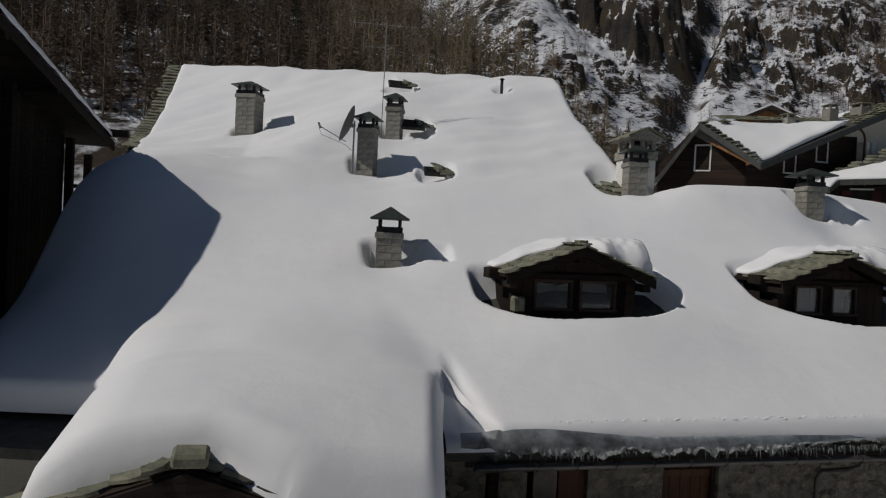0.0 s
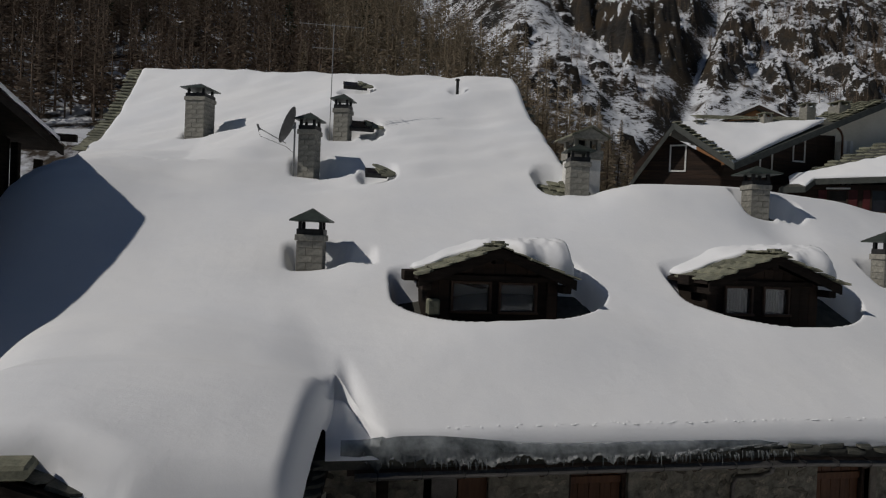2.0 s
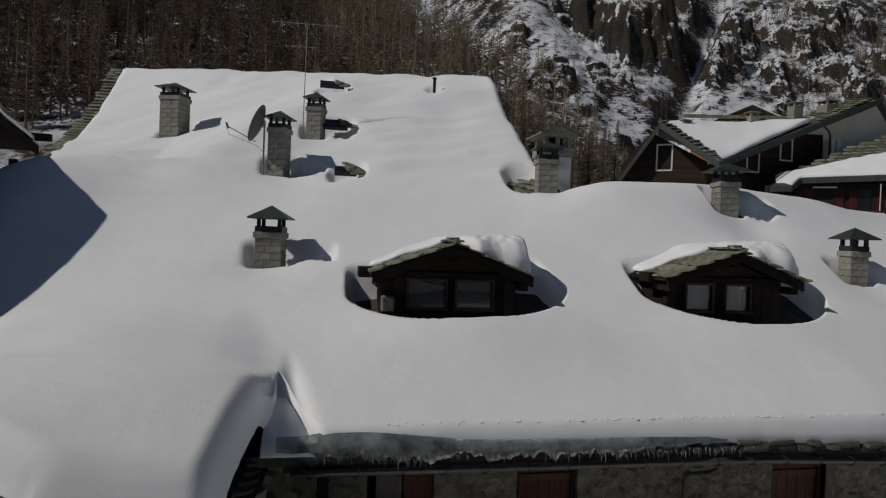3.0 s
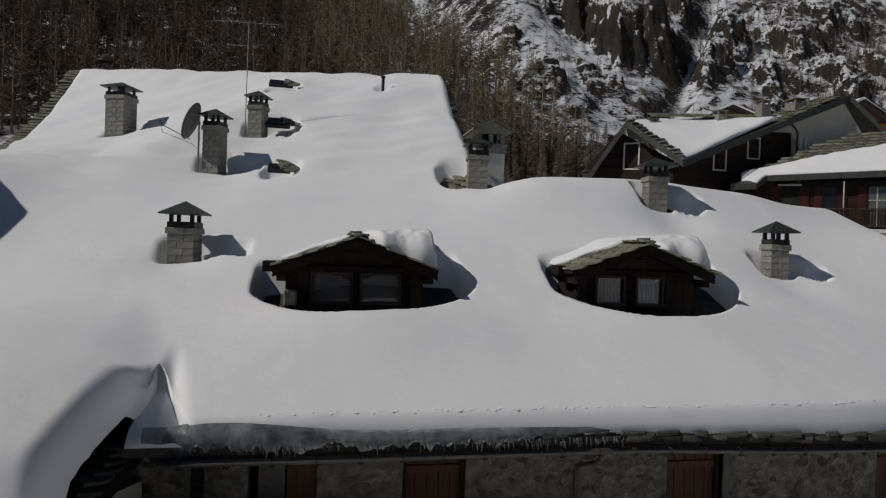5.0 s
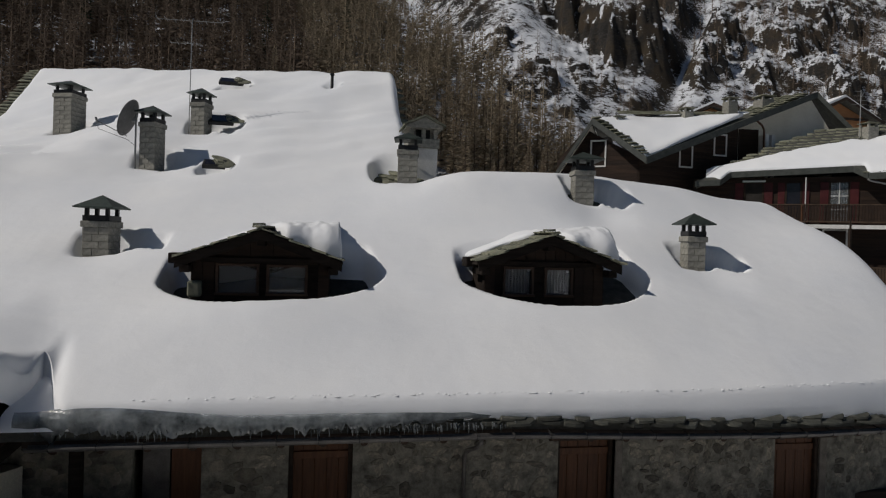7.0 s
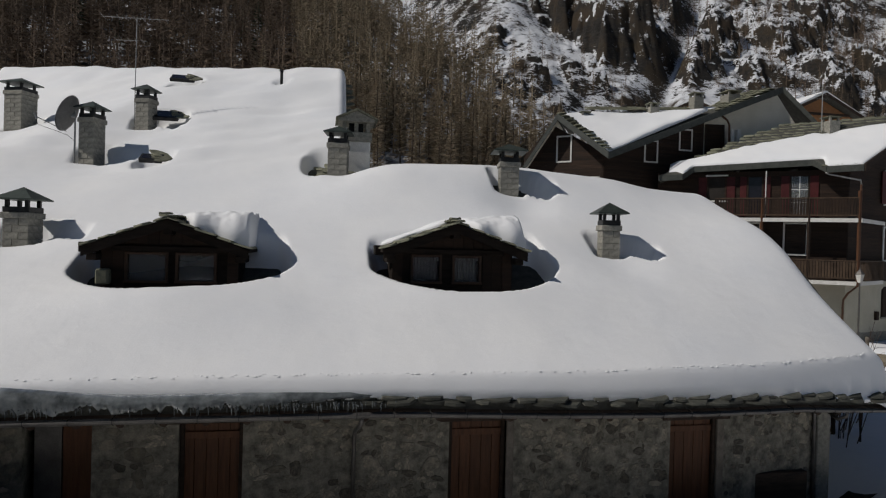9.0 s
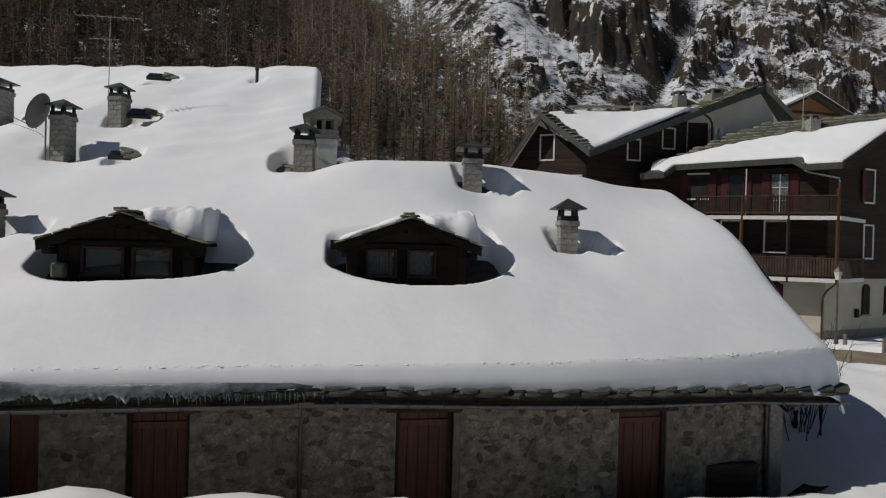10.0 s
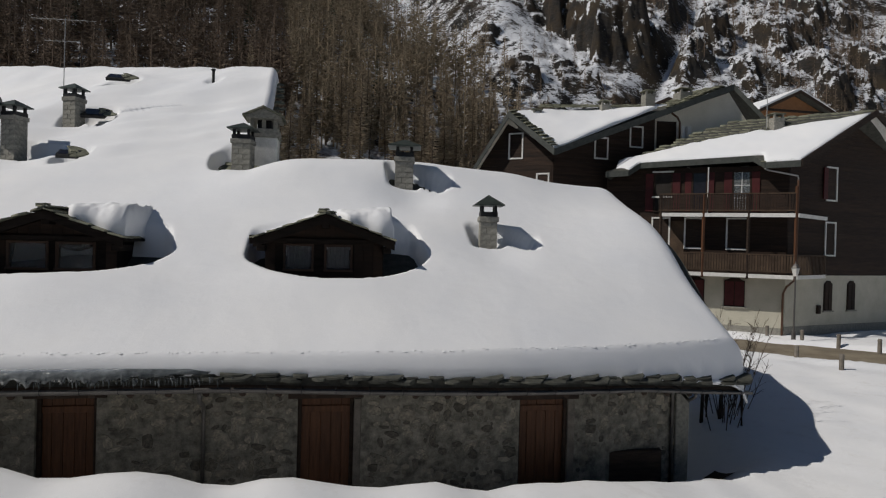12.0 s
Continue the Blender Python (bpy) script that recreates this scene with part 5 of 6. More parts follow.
def sheet(corners, thick, lump=0.0, n=14, seed=0):
    """A roof or snow sheet over four corners, thick downwards, with an uneven top."""
    bm = bmesh.new()
    a, b, c, d = [Vector(v) for v in corners]
    top, low = [], []
    for i in range(n + 1):
        r, q = [], []
        for j in range(n + 1):
            s, t = i / n, j / n
            p = a.lerp(b, s).lerp(d.lerp(c, s), t)
            e = lump * noise.noise((p.x * 0.7 + seed, p.y * 0.7, seed)) + 0.4 * lump * noise.noise((p.x * 2.3, p.y * 2.3, seed))
            edge = min(s, 1 - s, t, 1 - t)
            r.append(bm.verts.new(p + Vector((0, 0, e - (thick * 0.35 if edge < 1e-6 and lump else 0)))))
            q.append(bm.verts.new(p - Vector((0, 0, thick))))
        top.append(r)
        low.append(q)
    for i in range(n):
        for j in range(n):
            f = bm.faces.new((top[i][j], top[i + 1][j], top[i + 1][j + 1], top[i][j + 1]))
            f.smooth = lump > 0
            bm.faces.new((low[i][j], low[i][j + 1], low[i + 1][j + 1], low[i + 1][j]))
    for i in range(n):
        bm.faces.new((top[i][0], low[i][0], low[i + 1][0], top[i + 1][0]))
        bm.faces.new((top[i][n], top[i + 1][n], low[i + 1][n], low[i][n]))
        bm.faces.new((top[0][i], top[0][i + 1], low[0][i + 1], low[0][i]))
        bm.faces.new((top[n][i], low[n][i], low[n][i + 1], top[n][i + 1]))
    return bm


def beam(name, p, q, w, h, mat, parent, label=""):
    """A square bar from p to q, upright in section."""
    p, q = Vector(p), Vector(q)
    d = (q - p).normalized()
    side = d.cross(Vector((0, 0, 1))).normalized() * w / 2
    up = Vector((0, 0, h / 2))
    bm = bmesh.new()
    prism(bm, [p - side - up, p + side - up, p + side + up, p - side + up], q - p)
    return part(name, bm, mat, parent, label)


def slab_band(parent, p, q, rows, up, rng, count):
    """Courses of bare roof slabs from p to q, climbing by up from row to row."""
    p, q, up = Vector(p), Vector(q), Vector(up)
    turn = math.degrees(math.atan2(q.y - p.y, q.x - p.x))
    tilt = math.degrees(math.atan2(up.z, Vector((up.x, up.y)).length))
    for r in range(rows):
        for k in range(count):
            v = p.lerp(q, (k + 0.5 * (r % 2)) / count) + up * r + Vector((rng.uniform(-0.05, 0.05), 0, 0.05 + rng.uniform(0, 0.03)))
            shared("slab", rng.choice(SLABS), parent, pose(*v, 0, 0, turn) @ pose(0, 0, 0, tilt - 6, 0, rng.uniform(-8, 8)))


def small_stack(parent, x, y, z0, z1, w):
    c = part("chimney", one_box((x - w, y - w, z0), (x + w, y + w, z1 - 0.25), 0.01), BLOCK, parent, "pale squat chimney")
    for sx in (-1, 1):
        for sy in (-1, 1):
            part("post", one_box((x + sx * w * 0.75 - 0.05, y + sy * w * 0.75 - 0.05, z1 - 0.25), (x + sx * w * 0.75 + 0.05, y + sy * w * 0.75 + 0.05, z1 - 0.06)), BLOCK, c)
    part("cap", one_box((x - w - 0.05, y - w - 0.05, z1 - 0.06), (x + w + 0.05, y + w + 0.05, z1), 0.012), SLAB, c)


# the big chalet with two balconies
chalet = thing("balcony_chalet", "three-storey dark timber chalet with two balconies and snowy roof", "house", at=(0, 0, 0))
K = Vector((30.74, 22.58))     # outer corner of the balconies
E_A = Vector((math.cos(radians(145)), math.sin(radians(145))))
E_B = Vector((math.cos(radians(15)), math.sin(radians(15))))
IN = Vector((E_A.y, -E_A.x))     # inwards from the balcony front
G0 = 0.75
corner = K + IN * 1.2 + E_A * 0.3
left_end = corner + E_A * 9.0
right_end = corner + E_B * 11.6
apex_at = 6.0
EAVE, RIDGE, RUN = 9.52, 12.55, 4.13
front0, front1 = tuple(left_end), tuple(corner)
side0, side1 = tuple(corner), tuple(right_end)
v3 = lambda p, z: (p.x, p.y, z)


def roof_at(a, t, up=0.0):
    """A place on the front slope: a along the eave from its right end, t from the eave (0) to the ridge line (1.1)."""
    p = K - IN * 0.1 + E_A * a + IN * (RUN * t)
    return Vector((p.x, p.y, EAVE - 0.0367 * a + 2.676 * t + up))


def eave_t(a):
    """The eave is cut back over the balconies between two slanting steps."""
    return 0.0 + 0.17 * smooth01((a - 1.42) / 0.5) * smooth01((7.95 - a) / 0.5)


def right_a(t):
    """The front slope's right verge."""
    return -0.1 - 3.4 * t


def left_a(t):
    """The front slope's left verge leans in towards the ridge."""
    return 9.15 - 5.45 * t


wall_panel("wall", front0, front1, G0 - 0.5, 3.9, RENDER, chalet, label="pale rendered ground storey")
wall_panel("wall", front0, front1, 3.9, EAVE - 0.1, WOOD_BROWN, chalet, label="dark timber upper wall")
wall_panel("wall", side0, side1, G0 - 0.5, 3.9, RENDER, chalet)
wall_panel("wall", side0, side1, 3.9, 0, WOOD_BROWN, chalet, tops=[(11.6, EAVE - 0.4), (apex_at, RIDGE - 0.25), (0, EAVE - 0.05)])
wall_panel("plinth", tuple(corner - IN * 0.03), tuple(right_end - IN * 0.03), G0 - 0.5, G0 + 0.55, BLOCK, chalet, 0.06, label="dark stone plinth")
wall_panel("plinth", tuple(left_end - IN * 0.03), tuple(corner - IN * 0.03), G0 - 0.5, G0 + 0.45, BLOCK, chalet, 0.06)
board_cladding(chalet, side0, side1, 3.95, RIDGE - 0.4, lambda z: (0.05, 11.5) if z < EAVE - 0.4 else (0.1 + apex_at * max(0.0, z - EAVE + 0.1) / (RIDGE - EAVE - 0.2), 11.5 - (11.6 - apex_at) * (z - EAVE + 0.4) / (RIDGE - EAVE)))
board_cladding(chalet, front0, front1, 3.95, EAVE - 0.15)
wall_panel("back_wall", tuple(right_end), tuple(right_end + E_A * 9), G0 - 0.5, EAVE - 0.4, WOOD_BROWN, chalet)

# roof: front slope with its cut-back eave, back slope
steps = [-0.1, 1.42, 1.55, 1.67, 1.8, 1.92, 7.45, 7.6, 7.7, 7.82, 7.95, 9.15]
bm = bmesh.new()
prism(bm, [roof_at(a, eave_t(a)) for a in steps] + [roof_at(left_a(1.1), 1.1), roof_at(right_a(1.1), 1.1)], (0, 0, -0.16))
part("roof", bm, DECK, chalet, "stone slab roof")
ridge_r, ridge_l = roof_at(right_a(1.1), 1.1), roof_at(left_a(1.1), 1.1)
far_r = ridge_r + Vector((*(E_B * 6.3 + IN * 0.8), -3.1))
far_l = far_r + Vector((*(E_A * 7.0), 0))
part("roof", sheet([ridge_r, ridge_l, far_l, far_r], 0.16), DECK, chalet)
part("roof", sheet([ridge_l, roof_at(9.15, 0), roof_at(9.15, 0) + Vector((*(IN * 5.5), -0.6)), far_l], 0.16), DECK, chalet)
bm = bmesh.new()
nx, ny = 60, 26
top, low = [], []
for i in range(nx + 1):
    t_row, l_row = [], []
    for j in range(ny + 1):
        f, g = i / nx, j / ny
        a0 = -0.05 + 8.7 * f
        t_lo = eave_t(a0) + 0.012 + 0.06 * smooth01((a0 - 7.9) / 0.4)
        t_hi = max(t_lo + 0.03, 1.03 - 0.083 * a0 - 0.05 * smooth01((a0 - 5.0) / 2) + 0.05 * noise.noise((a0 * 1.9, 4, 0)))
        t = t_lo + (t_hi - t_lo) * g
        a = a0 - 3.4 * t * (1 - f) ** 2
        edge = min(f * nx / 2.5, (1 - f) * nx / 4, g * ny / 1.5, (1 - g) * ny / 3, 1)
        p = roof_at(a, t)
        h = 0.03 + 0.09 * math.sqrt(max(0.0, edge)) + 0.05 * noise.noise((p.x * 0.7, p.y * 0.7, 3)) + 0.03 * noise.noise((p.x * 2.1, p.y * 2.1, 3))
        stack = math.hypot(p.x - 32.1, p.y - 26.0)
        h *= smooth01((stack - 0.45) / 0.4)
        t_row.append(bm.verts.new(p + Vector((0, 0, h))))
        l_row.append(bm.verts.new(p - Vector((0, 0, 0.02))))
    top.append(t_row)
    low.append(l_row)
for i in range(nx):
    for j in range(ny):
        bm.faces.new((top[i][j], top[i + 1][j], top[i + 1][j + 1], top[i][j + 1])).smooth = True
    bm.faces.new((top[i][0], low[i][0], low[i + 1][0], top[i + 1][0]))
    bm.faces.new((top[i][ny], top[i + 1][ny], low[i + 1][ny], low[i][ny]))
for j in range(ny):
    bm.faces.new((top[0][j], top[0][j + 1], low[0][j + 1], low[0][j]))
    bm.faces.new((top[nx][j], low[nx][j], low[nx][j + 1], top[nx][j + 1]))
solid("chalet_snow", bm, SNOW, "smooth snow lying on the chalet roof", "snow", kind="stuff")
rng = random.Random(21)
for r in range(15):
    t = 0.02 + 0.076 * r
    a = max(right_a(t) + 0.2, (0.92 - t) / 0.083 - 0.3) if r < 13 else right_a(t) + 0.2
    while a < left_a(t):
        if t > eave_t(a):
            v = roof_at(a + 0.25 * (r % 2), t, 0.035 + rng.uniform(0, 0.03))
            shared("slab", rng.choice(SLABS), chalet, pose(*v, 0, 0, 325) @ pose(0, 0, 0, 20, rng.uniform(-3, 3), rng.uniform(-8, 8)))
        a += 0.5
# bare slabs along the low eave corner
for k in range(5):
    v = roof_at(0.1 + 0.33 * k, 0.01, 0.04 + rng.uniform(0, 0.03))
    shared("slab", rng.choice(THIN_SLABS), chalet, pose(*v, 0, 0, 325) @ pose(0, 0, 0, 20, rng.uniform(-3, 3), rng.uniform(-8, 8)))
for a, b in zip(steps, steps[1:]):
    if b - a > 0.4:
        beam("fascia", roof_at(a, eave_t(a), -0.14), roof_at(b, eave_t(b), -0.14), 0.06, 0.30, FASCIA, chalet, "grey-green eave board")
for a, b in ((1.42, 1.92), (7.45, 7.95)):
    beam("fascia", roof_at(a, eave_t(a), -0.14), roof_at(b, eave_t(b), -0.14), 0.06, 0.30, FASCIA, chalet)
beam("fascia", roof_at(1.95, 0.24, -0.30), roof_at(7.4, 0.24, -0.30), 0.05, 0.20, WOOD_GREY, chalet, "pale board below the cut-back eave")
beam("bargeboard", roof_at(-0.14, 0, -0.12), roof_at(right_a(1.1) - 0.04, 1.1, -0.12), 0.07, 0.34, WOOD_DARK, chalet)
beam("bargeboard", far_r - Vector((*(E_A * 0.03), 0.12)), ridge_r - Vector((*(E_A * 0.03), 0.12)), 0.07, 0.34, WOOD_DARK, chalet)
part("soffit", sheet([ridge_r - Vector((0, 0, 0.2)), ridge_r + Vector((*(E_A * 0.9 + IN * 0.3), -0.2)), far_r + Vector((*(E_A * 0.9), -0.2)), far_r - Vector((0, 0, 0.2))], 0.04, 0, 4), TRIM, chalet, "white boarded soffit")
part("soffit", sheet([roof_at(0, 0.03, -0.2), roof_at(1.5, 0.03, -0.2), roof_at(1.5, 0.32, -0.2), roof_at(0, 0.32, -0.2)], 0.03, 0, 4), WOOD_GREY, chalet)
part("soffit", sheet([roof_at(1.5, 0.2, -0.2), roof_at(7.9, 0.2, -0.2), roof_at(7.9, 0.34, -0.2), roof_at(1.5, 0.34, -0.2)], 0.03, 0, 4), WOOD_GREY, chalet)

# balconies
post_gap = 2.08
for z in (3.95, 6.98):
    n_len = 3 * post_gap + 0.12
    bm = bmesh.new()
    prism(bm, [v3(K - E_A * 0.05, z - 0.16), v3(K + E_A * n_len, z - 0.16), v3(K + E_A * n_len + IN * 1.15, z - 0.16), v3(corner - IN * 0.05, z - 0.16)], (0, 0, 0.14))
    b = part("balcony", bm, BALCONY, chalet, "timber balcony with a white edge")
    for k in range(3):
        beam("edge_board", v3(K - IN * 0.03 + E_A * (k * post_gap + 0.05), z - 0.10), v3(K - IN * 0.03 + E_A * ((k + 1) * post_gap - 0.05), z - 0.10), 0.04, 0.19, TRIM, b, "white edge board")
    side_way = (corner + E_B * 3.1 - IN * 0.1) - K
    beam("edge_board", v3(K - E_A * 0.1, z - 0.10), v3(K + side_way, z - 0.10), 0.04, 0.19, TRIM, b)
    beam("top_rail", v3(K, z + 0.98), v3(K + E_A * n_len, z + 0.98), 0.09, 0.06, BALCONY, b)
    beam("low_rail", v3(K, z + 0.14), v3(K + E_A * n_len, z + 0.14), 0.06, 0.06, BALCONY, b)
    if z < 5:
        beam("top_rail", v3(K, z + 0.98), v3(K + side_way, z + 0.98), 0.09, 0.06, BALCONY, b)
        for k in range(22):
            c = K + side_way * ((k + 0.5) / 22)
            part("baluster", one_box((-0.045, -0.02, z + 0.02), (0.045, 0.02, z + 0.97), 0, pose(c.x, c.y, 0, 0, 0, 30)), BALCONY, b)
    k = 0
    while 0.06 + k * 0.125 < n_len:
        c = K + E_A * (0.06 + k * 0.125)
        part("baluster", one_box((-0.045, -0.02, z + 0.12), (0.045, 0.02, z + 0.97), 0, pose(c.x, c.y, 0, 0, 0, 145)), WOOD_BROWN if z > 5 else BALCONY, b)
        k += 1
for k in range(4):
    c = K + E_A * (k * post_gap) + IN * 0.03
    part("balcony_post", one_box((c.x - 0.06, c.y - 0.06, 3.7), (c.x + 0.06, c.y + 0.06, 7.95 if k else 8.3), 0.01), DOOR_WOOD if k in (0, 2) else WOOD_DARK, chalet)
part("rain_pipe", one_box((-0.022, -0.022, 7.0), (0.022, 0.022, 9.35), 0.006, pose(*(K + E_A * 4.0 + IN * 0.2), 0)), TRIM, chalet, "thin white rain pipe")
# upper storey: red-shuttered windows
for a, w, fill in ((2.42, 0.74, None), (4.45, 0.62, DARK_GLASS), (6.3, 0.8, ROOM_SHADE)):
    facade_window(chalet, front0, front1, 9.3 - a, 7.15, 9.15, w, WOOD_BROWN, WOOD_RED, fill, True, 0.03)
for z in (7.85, 9.22):
    m = on_wall(front0, front1, 9.3 - 6.3, 0.03)
    part("window_board", one_box((-0.55, 0.06, z), (0.55, 0.10, z + 0.09), 0.006, m), TRIM, chalet, "white weathered board")
# middle storey: doors in white frames
for a, w in ((2.55, 0.95), (4.65, 0.85), (6.35, 0.8)):
    facade_window(chalet, front0, front1, 9.3 - a, 4.05 if a > 6 else 5.2, 6.72, w, TRIM, None, WOOD_DARK, False, 0.03)
part("lattice", one_box((-0.35, 0.02, 4.0), (0.35, 0.05, 6.6), 0.004, on_wall(front0, front1, 9.3 - 5.5, 0.03)), BALCONY, chalet, "brown slatted panel")


def arch_window(parent, p0, p1, s, z0, z1, w, mat):
    """A window closed by brown leaves under a scalloped head."""
    m = on_wall(p0, p1, s, 0.0)
    out = [(-w / 2, 0.0, z0), (w / 2, 0.0, z0), (w / 2, 0.0, z1 - 0.16), (w * 0.32, 0.0, z1 - 0.09), (w * 0.2, 0.0, z1), (-w * 0.2, 0.0, z1), (-w * 0.32, 0.0, z1 - 0.09), (-w / 2, 0.0, z1 - 0.16)]
    bm = bmesh.new()
    prism(bm, out, (0, 0.05, 0), m)
    win = part("window", bm, WOOD_BROWN, parent, "brown shuttered window with a scalloped head")
    for q in (-1, 1):
        part("shutter", one_box((min(q * 0.02, q * (w / 2 - 0.04)), 0.05, z0 + 0.05), (max(q * 0.02, q * (w / 2 - 0.04)), 0.075, z1 - 0.2), 0.005, m), mat, win)
    part("sill", one_box((-w / 2 - 0.08, 0.0, z0 - 0.08), (w / 2 + 0.08, 0.12, z0), 0.008, m), BLOCK, win)


for a, w in ((2.62, 0.98), (4.55, 0.98)):
    arch_window(chalet, front0, front1, 9.3 - a, 2.18, 3.68, w, WOOD_RED)
for s in (3.35, 5.3):
    arch_window(chalet, side0, side1, s, 2.05, 3.62, 0.66, WOOD_BROWN)
for z0, z1 in ((7.9, 9.55), (5.0, 6.65)):
    w = facade_window(chalet, side0, side1, 3.35, z0, z1, 0.72, TRIM, None, WOOD_DARK, False, 0.03)
    if z0 > 7:
        part("shutter", one_box((-0.72, 0.03, z0), (-0.40, 0.09, z1), 0.006, on_wall(side0, side1, 3.35, 0.03)), WOOD_RED, w)
part("meter_box", one_box((-0.11, 0.0, 1.9), (0.11, 0.14, 2.35), 0.01, on_wall(side0, side1, 2.55, 0.0)), WOOD_BROWN, chalet)
part("downpipe", one_tube([(*(K - E_A * 0.05 + IN * 0.1), 8.6), (*(K - E_A * 0.05 + IN * 0.1), 3.75), (*(corner - IN * 0.75), 3.35), (*(corner - IN * 0.25 + E_A * 0.1), 3.0), (*(corner - IN * 0.1 + E_A * 0.1), 2.75), (*(corner - IN * 0.1 + E_A * 0.1), 0.6)], 0.05, 8), COPPER, chalet, "brown metal downpipe", True)
part("downpipe", one_tube([tuple(roof_at(1.45, 0.0, -0.28)), tuple(roof_at(1.3, 0.02, -0.42)), (*(K - E_A * 0.02 + IN * 0.1), 8.8), (*(K - E_A * 0.05 + IN * 0.1), 8.55)], 0.045, 8), STEEL, chalet, "pale metal rain pipe", True)
small_stack(chalet, 32.1, 26.0, 10.6, 12.55, 0.32)
sa = thing("roof_aerial", "tall thin aerial with a small white dish on a roof", "aerial", at=(31.65, 26.1, 11.0))
part("mast", one_tube([(0, 0, -0.4), (0, 0, 3.3)], 0.022, 6), STEEL, sa)
for k in range(4):
    part("rod", one_tube([(-0.4, 0.05 * k, 3.2 - 0.22 * k), (0.4, 0, 3.2 - 0.22 * k)], 0.01, 5), STEEL, sa)
part("bracket", one_tube([(0, 0, 2.9), (0.5, 0.3, 3.3)], 0.02, 6), STEEL, sa)

# the older double-gabled chalet behind
old = thing("gabled_chalet", "dark timber and pale render chalet with a valley roof of snow", "house")
V0, V1, V2, V3_, VA, VR = (20.0, 27.25, 10.15), (18.3, 30.2, 12.6), (24.2, 32.4, 13.35), (27.65, 28.85, 13.21), (31.95, 29.55, 14.95), (33.6, 28.3, 12.45)
EAVE_L = (16.6, 31.4, 9.5)
part("roof", sheet([V0, V3_, V2, (20.2, 33.2, 12.95)], 0.2), DECK, old, "stone slab roof")
part("roof", sheet([V0, V1, (21.0, 35, 12.7), (21.5, 33.0, 12.6)], 0.2), DECK, old)
part("roof", sheet([V1, EAVE_L, (19.6, 38.2, 9.3), (21.9, 37.0, 12.5)], 0.2), DECK, old)
part("roof", sheet([V3_, VA, (33, 36, 15.2), V2], 0.2), DECK, old)
part("roof", sheet([VA, VR, (36.5, 36, 12.6), (33, 36, 15.2)], 0.2), DECK, old)
solid("chalet_snow", sheet([Vector(V0) + Vector((0.0, 0.05, 0.24)), Vector(V3_) + Vector((-0.9, 0.05, 0.12)), Vector(V2) + Vector((-0.3, -0.9, 0.10)), Vector(V1) + Vector((0.35, 0.3, 0.26))], 0.2, 0.09, 24, 8), SNOW, "smooth snow filling the chalet's roof valley", "snow", kind="stuff")
solid("chalet_snow", sheet([Vector(V3_) + Vector((0.3, 0.5, 0.16)), Vector(V3_) + Vector((1.4, 0.65, 0.5)), Vector(V2) + Vector((3.4, -1.0, 0.6)), Vector(V2) + Vector((0.4, -0.9, 0.12))], 0.12, 0.08, 16, 5), SNOW, "thin snow patch between bare roof slabs", "snow", kind="stuff")
slab_band(old, Vector(V1) + Vector((0.1, -0.1, 0.06)), Vector(V0) + Vector((0, -0.15, 0.06)), 2, (0.04, 0.22, 0.03), rng, 12)
slab_band(old, Vector(V2) + Vector((-3.5, -1.2, -0.1)), Vector(V3_) + Vector((0, 0.6, 0.10)), 5, (0.12, 0.28, 0.10), rng, 18)
slab_band(old, Vector(V3_) + Vector((0.1, 0, 0.05)), Vector(VA) + Vector((-0.3, 0, 0.05)), 6, (-0.1, 0.4, 0.02), rng, 11)
for a, b in ((V0, V1), (V0, V3_), (V3_, VA), (VA, VR), (V1, EAVE_L)):
    beam("bargeboard", Vector(a) + Vector((0, -0.12, -0.12)), Vector(b) + Vector((0, -0.12, -0.12)), 0.07, 0.36, FASCIA, old)
part("soffit", sheet([Vector(V1) + Vector((0, 0.02, -0.24)), (16.62, 31.42, 9.26), (17.6, 33.4, 9.26), (19.6, 32.6, 12.3)], 0.05, 0, 4), PALE, old, "pale soffit boards")
G_L, G_M, G_R = (17.0, 31.9), (20.7, 29.2), (27.1, 29.75)
wall_panel("wall", G_L, G_M, 4.0, 0, WOOD_BROWN, old, tops=[(4.58, 10.5), (1.6, 12.2), (0, 10.4)], label="dark timber gable wall")
board_cladding(old, G_L, G_M, 7.0, 12.0, lambda z: (0.05, 4.5) if z < 10.3 else (0.05 + 1.5 * (z - 10.3) / 1.8, 4.5 - 2.9 * (z - 10.3) / 1.8))
wall_panel("wall", G_M, G_R, 4.0, 0, WOOD_BROWN, old, tops=[(6.42, 12.85), (0, 10.3)])
board_cladding(old, G_M, G_R, 7.0, 12.7, lambda z: (0.05, 6.4) if z < 10.2 else (0.05 + 6.3 * (z - 10.2) / 2.55, 6.4))
wall_panel("wall", (27.1, 30.35), (33.2, 29.5), 4.0, 0, PALE, old, tops=[(6.15, 12.5), (4.75, 14.55), (0.6, 13.0), (0, 12.75)], label="pale rendered gable wall")
facade_window(old, G_L, G_M, 2.35, 10.1, 11.45, 0.72, TRIM, None, WOOD_DARK, False)
facade_window(old, G_L, G_M, 4.0, 8.0, 9.1, 0.6, TRIM, None, WOOD_RED, False)
facade_window(old, G_M, G_R, 2.95, 10.2, 11.3, 0.72, TRIM, None, WOOD_DARK, False)
facade_window(old, G_M, G_R, 5.2, 11.0, 12.1, 0.72, TRIM, None, WOOD_RED, False)
facade_window(old, (27.1, 30.35), (33.2, 29.5), 1.0, 10.6, 12.6, 1.0, WOOD_DARK, None, WOOD_BROWN, False)
for x in (28.55, 28.95):
    part("pier", one_box((x, 29.3, 9.5), (x + 0.22, 29.9, 12.3), 0.02), TRIM, old)
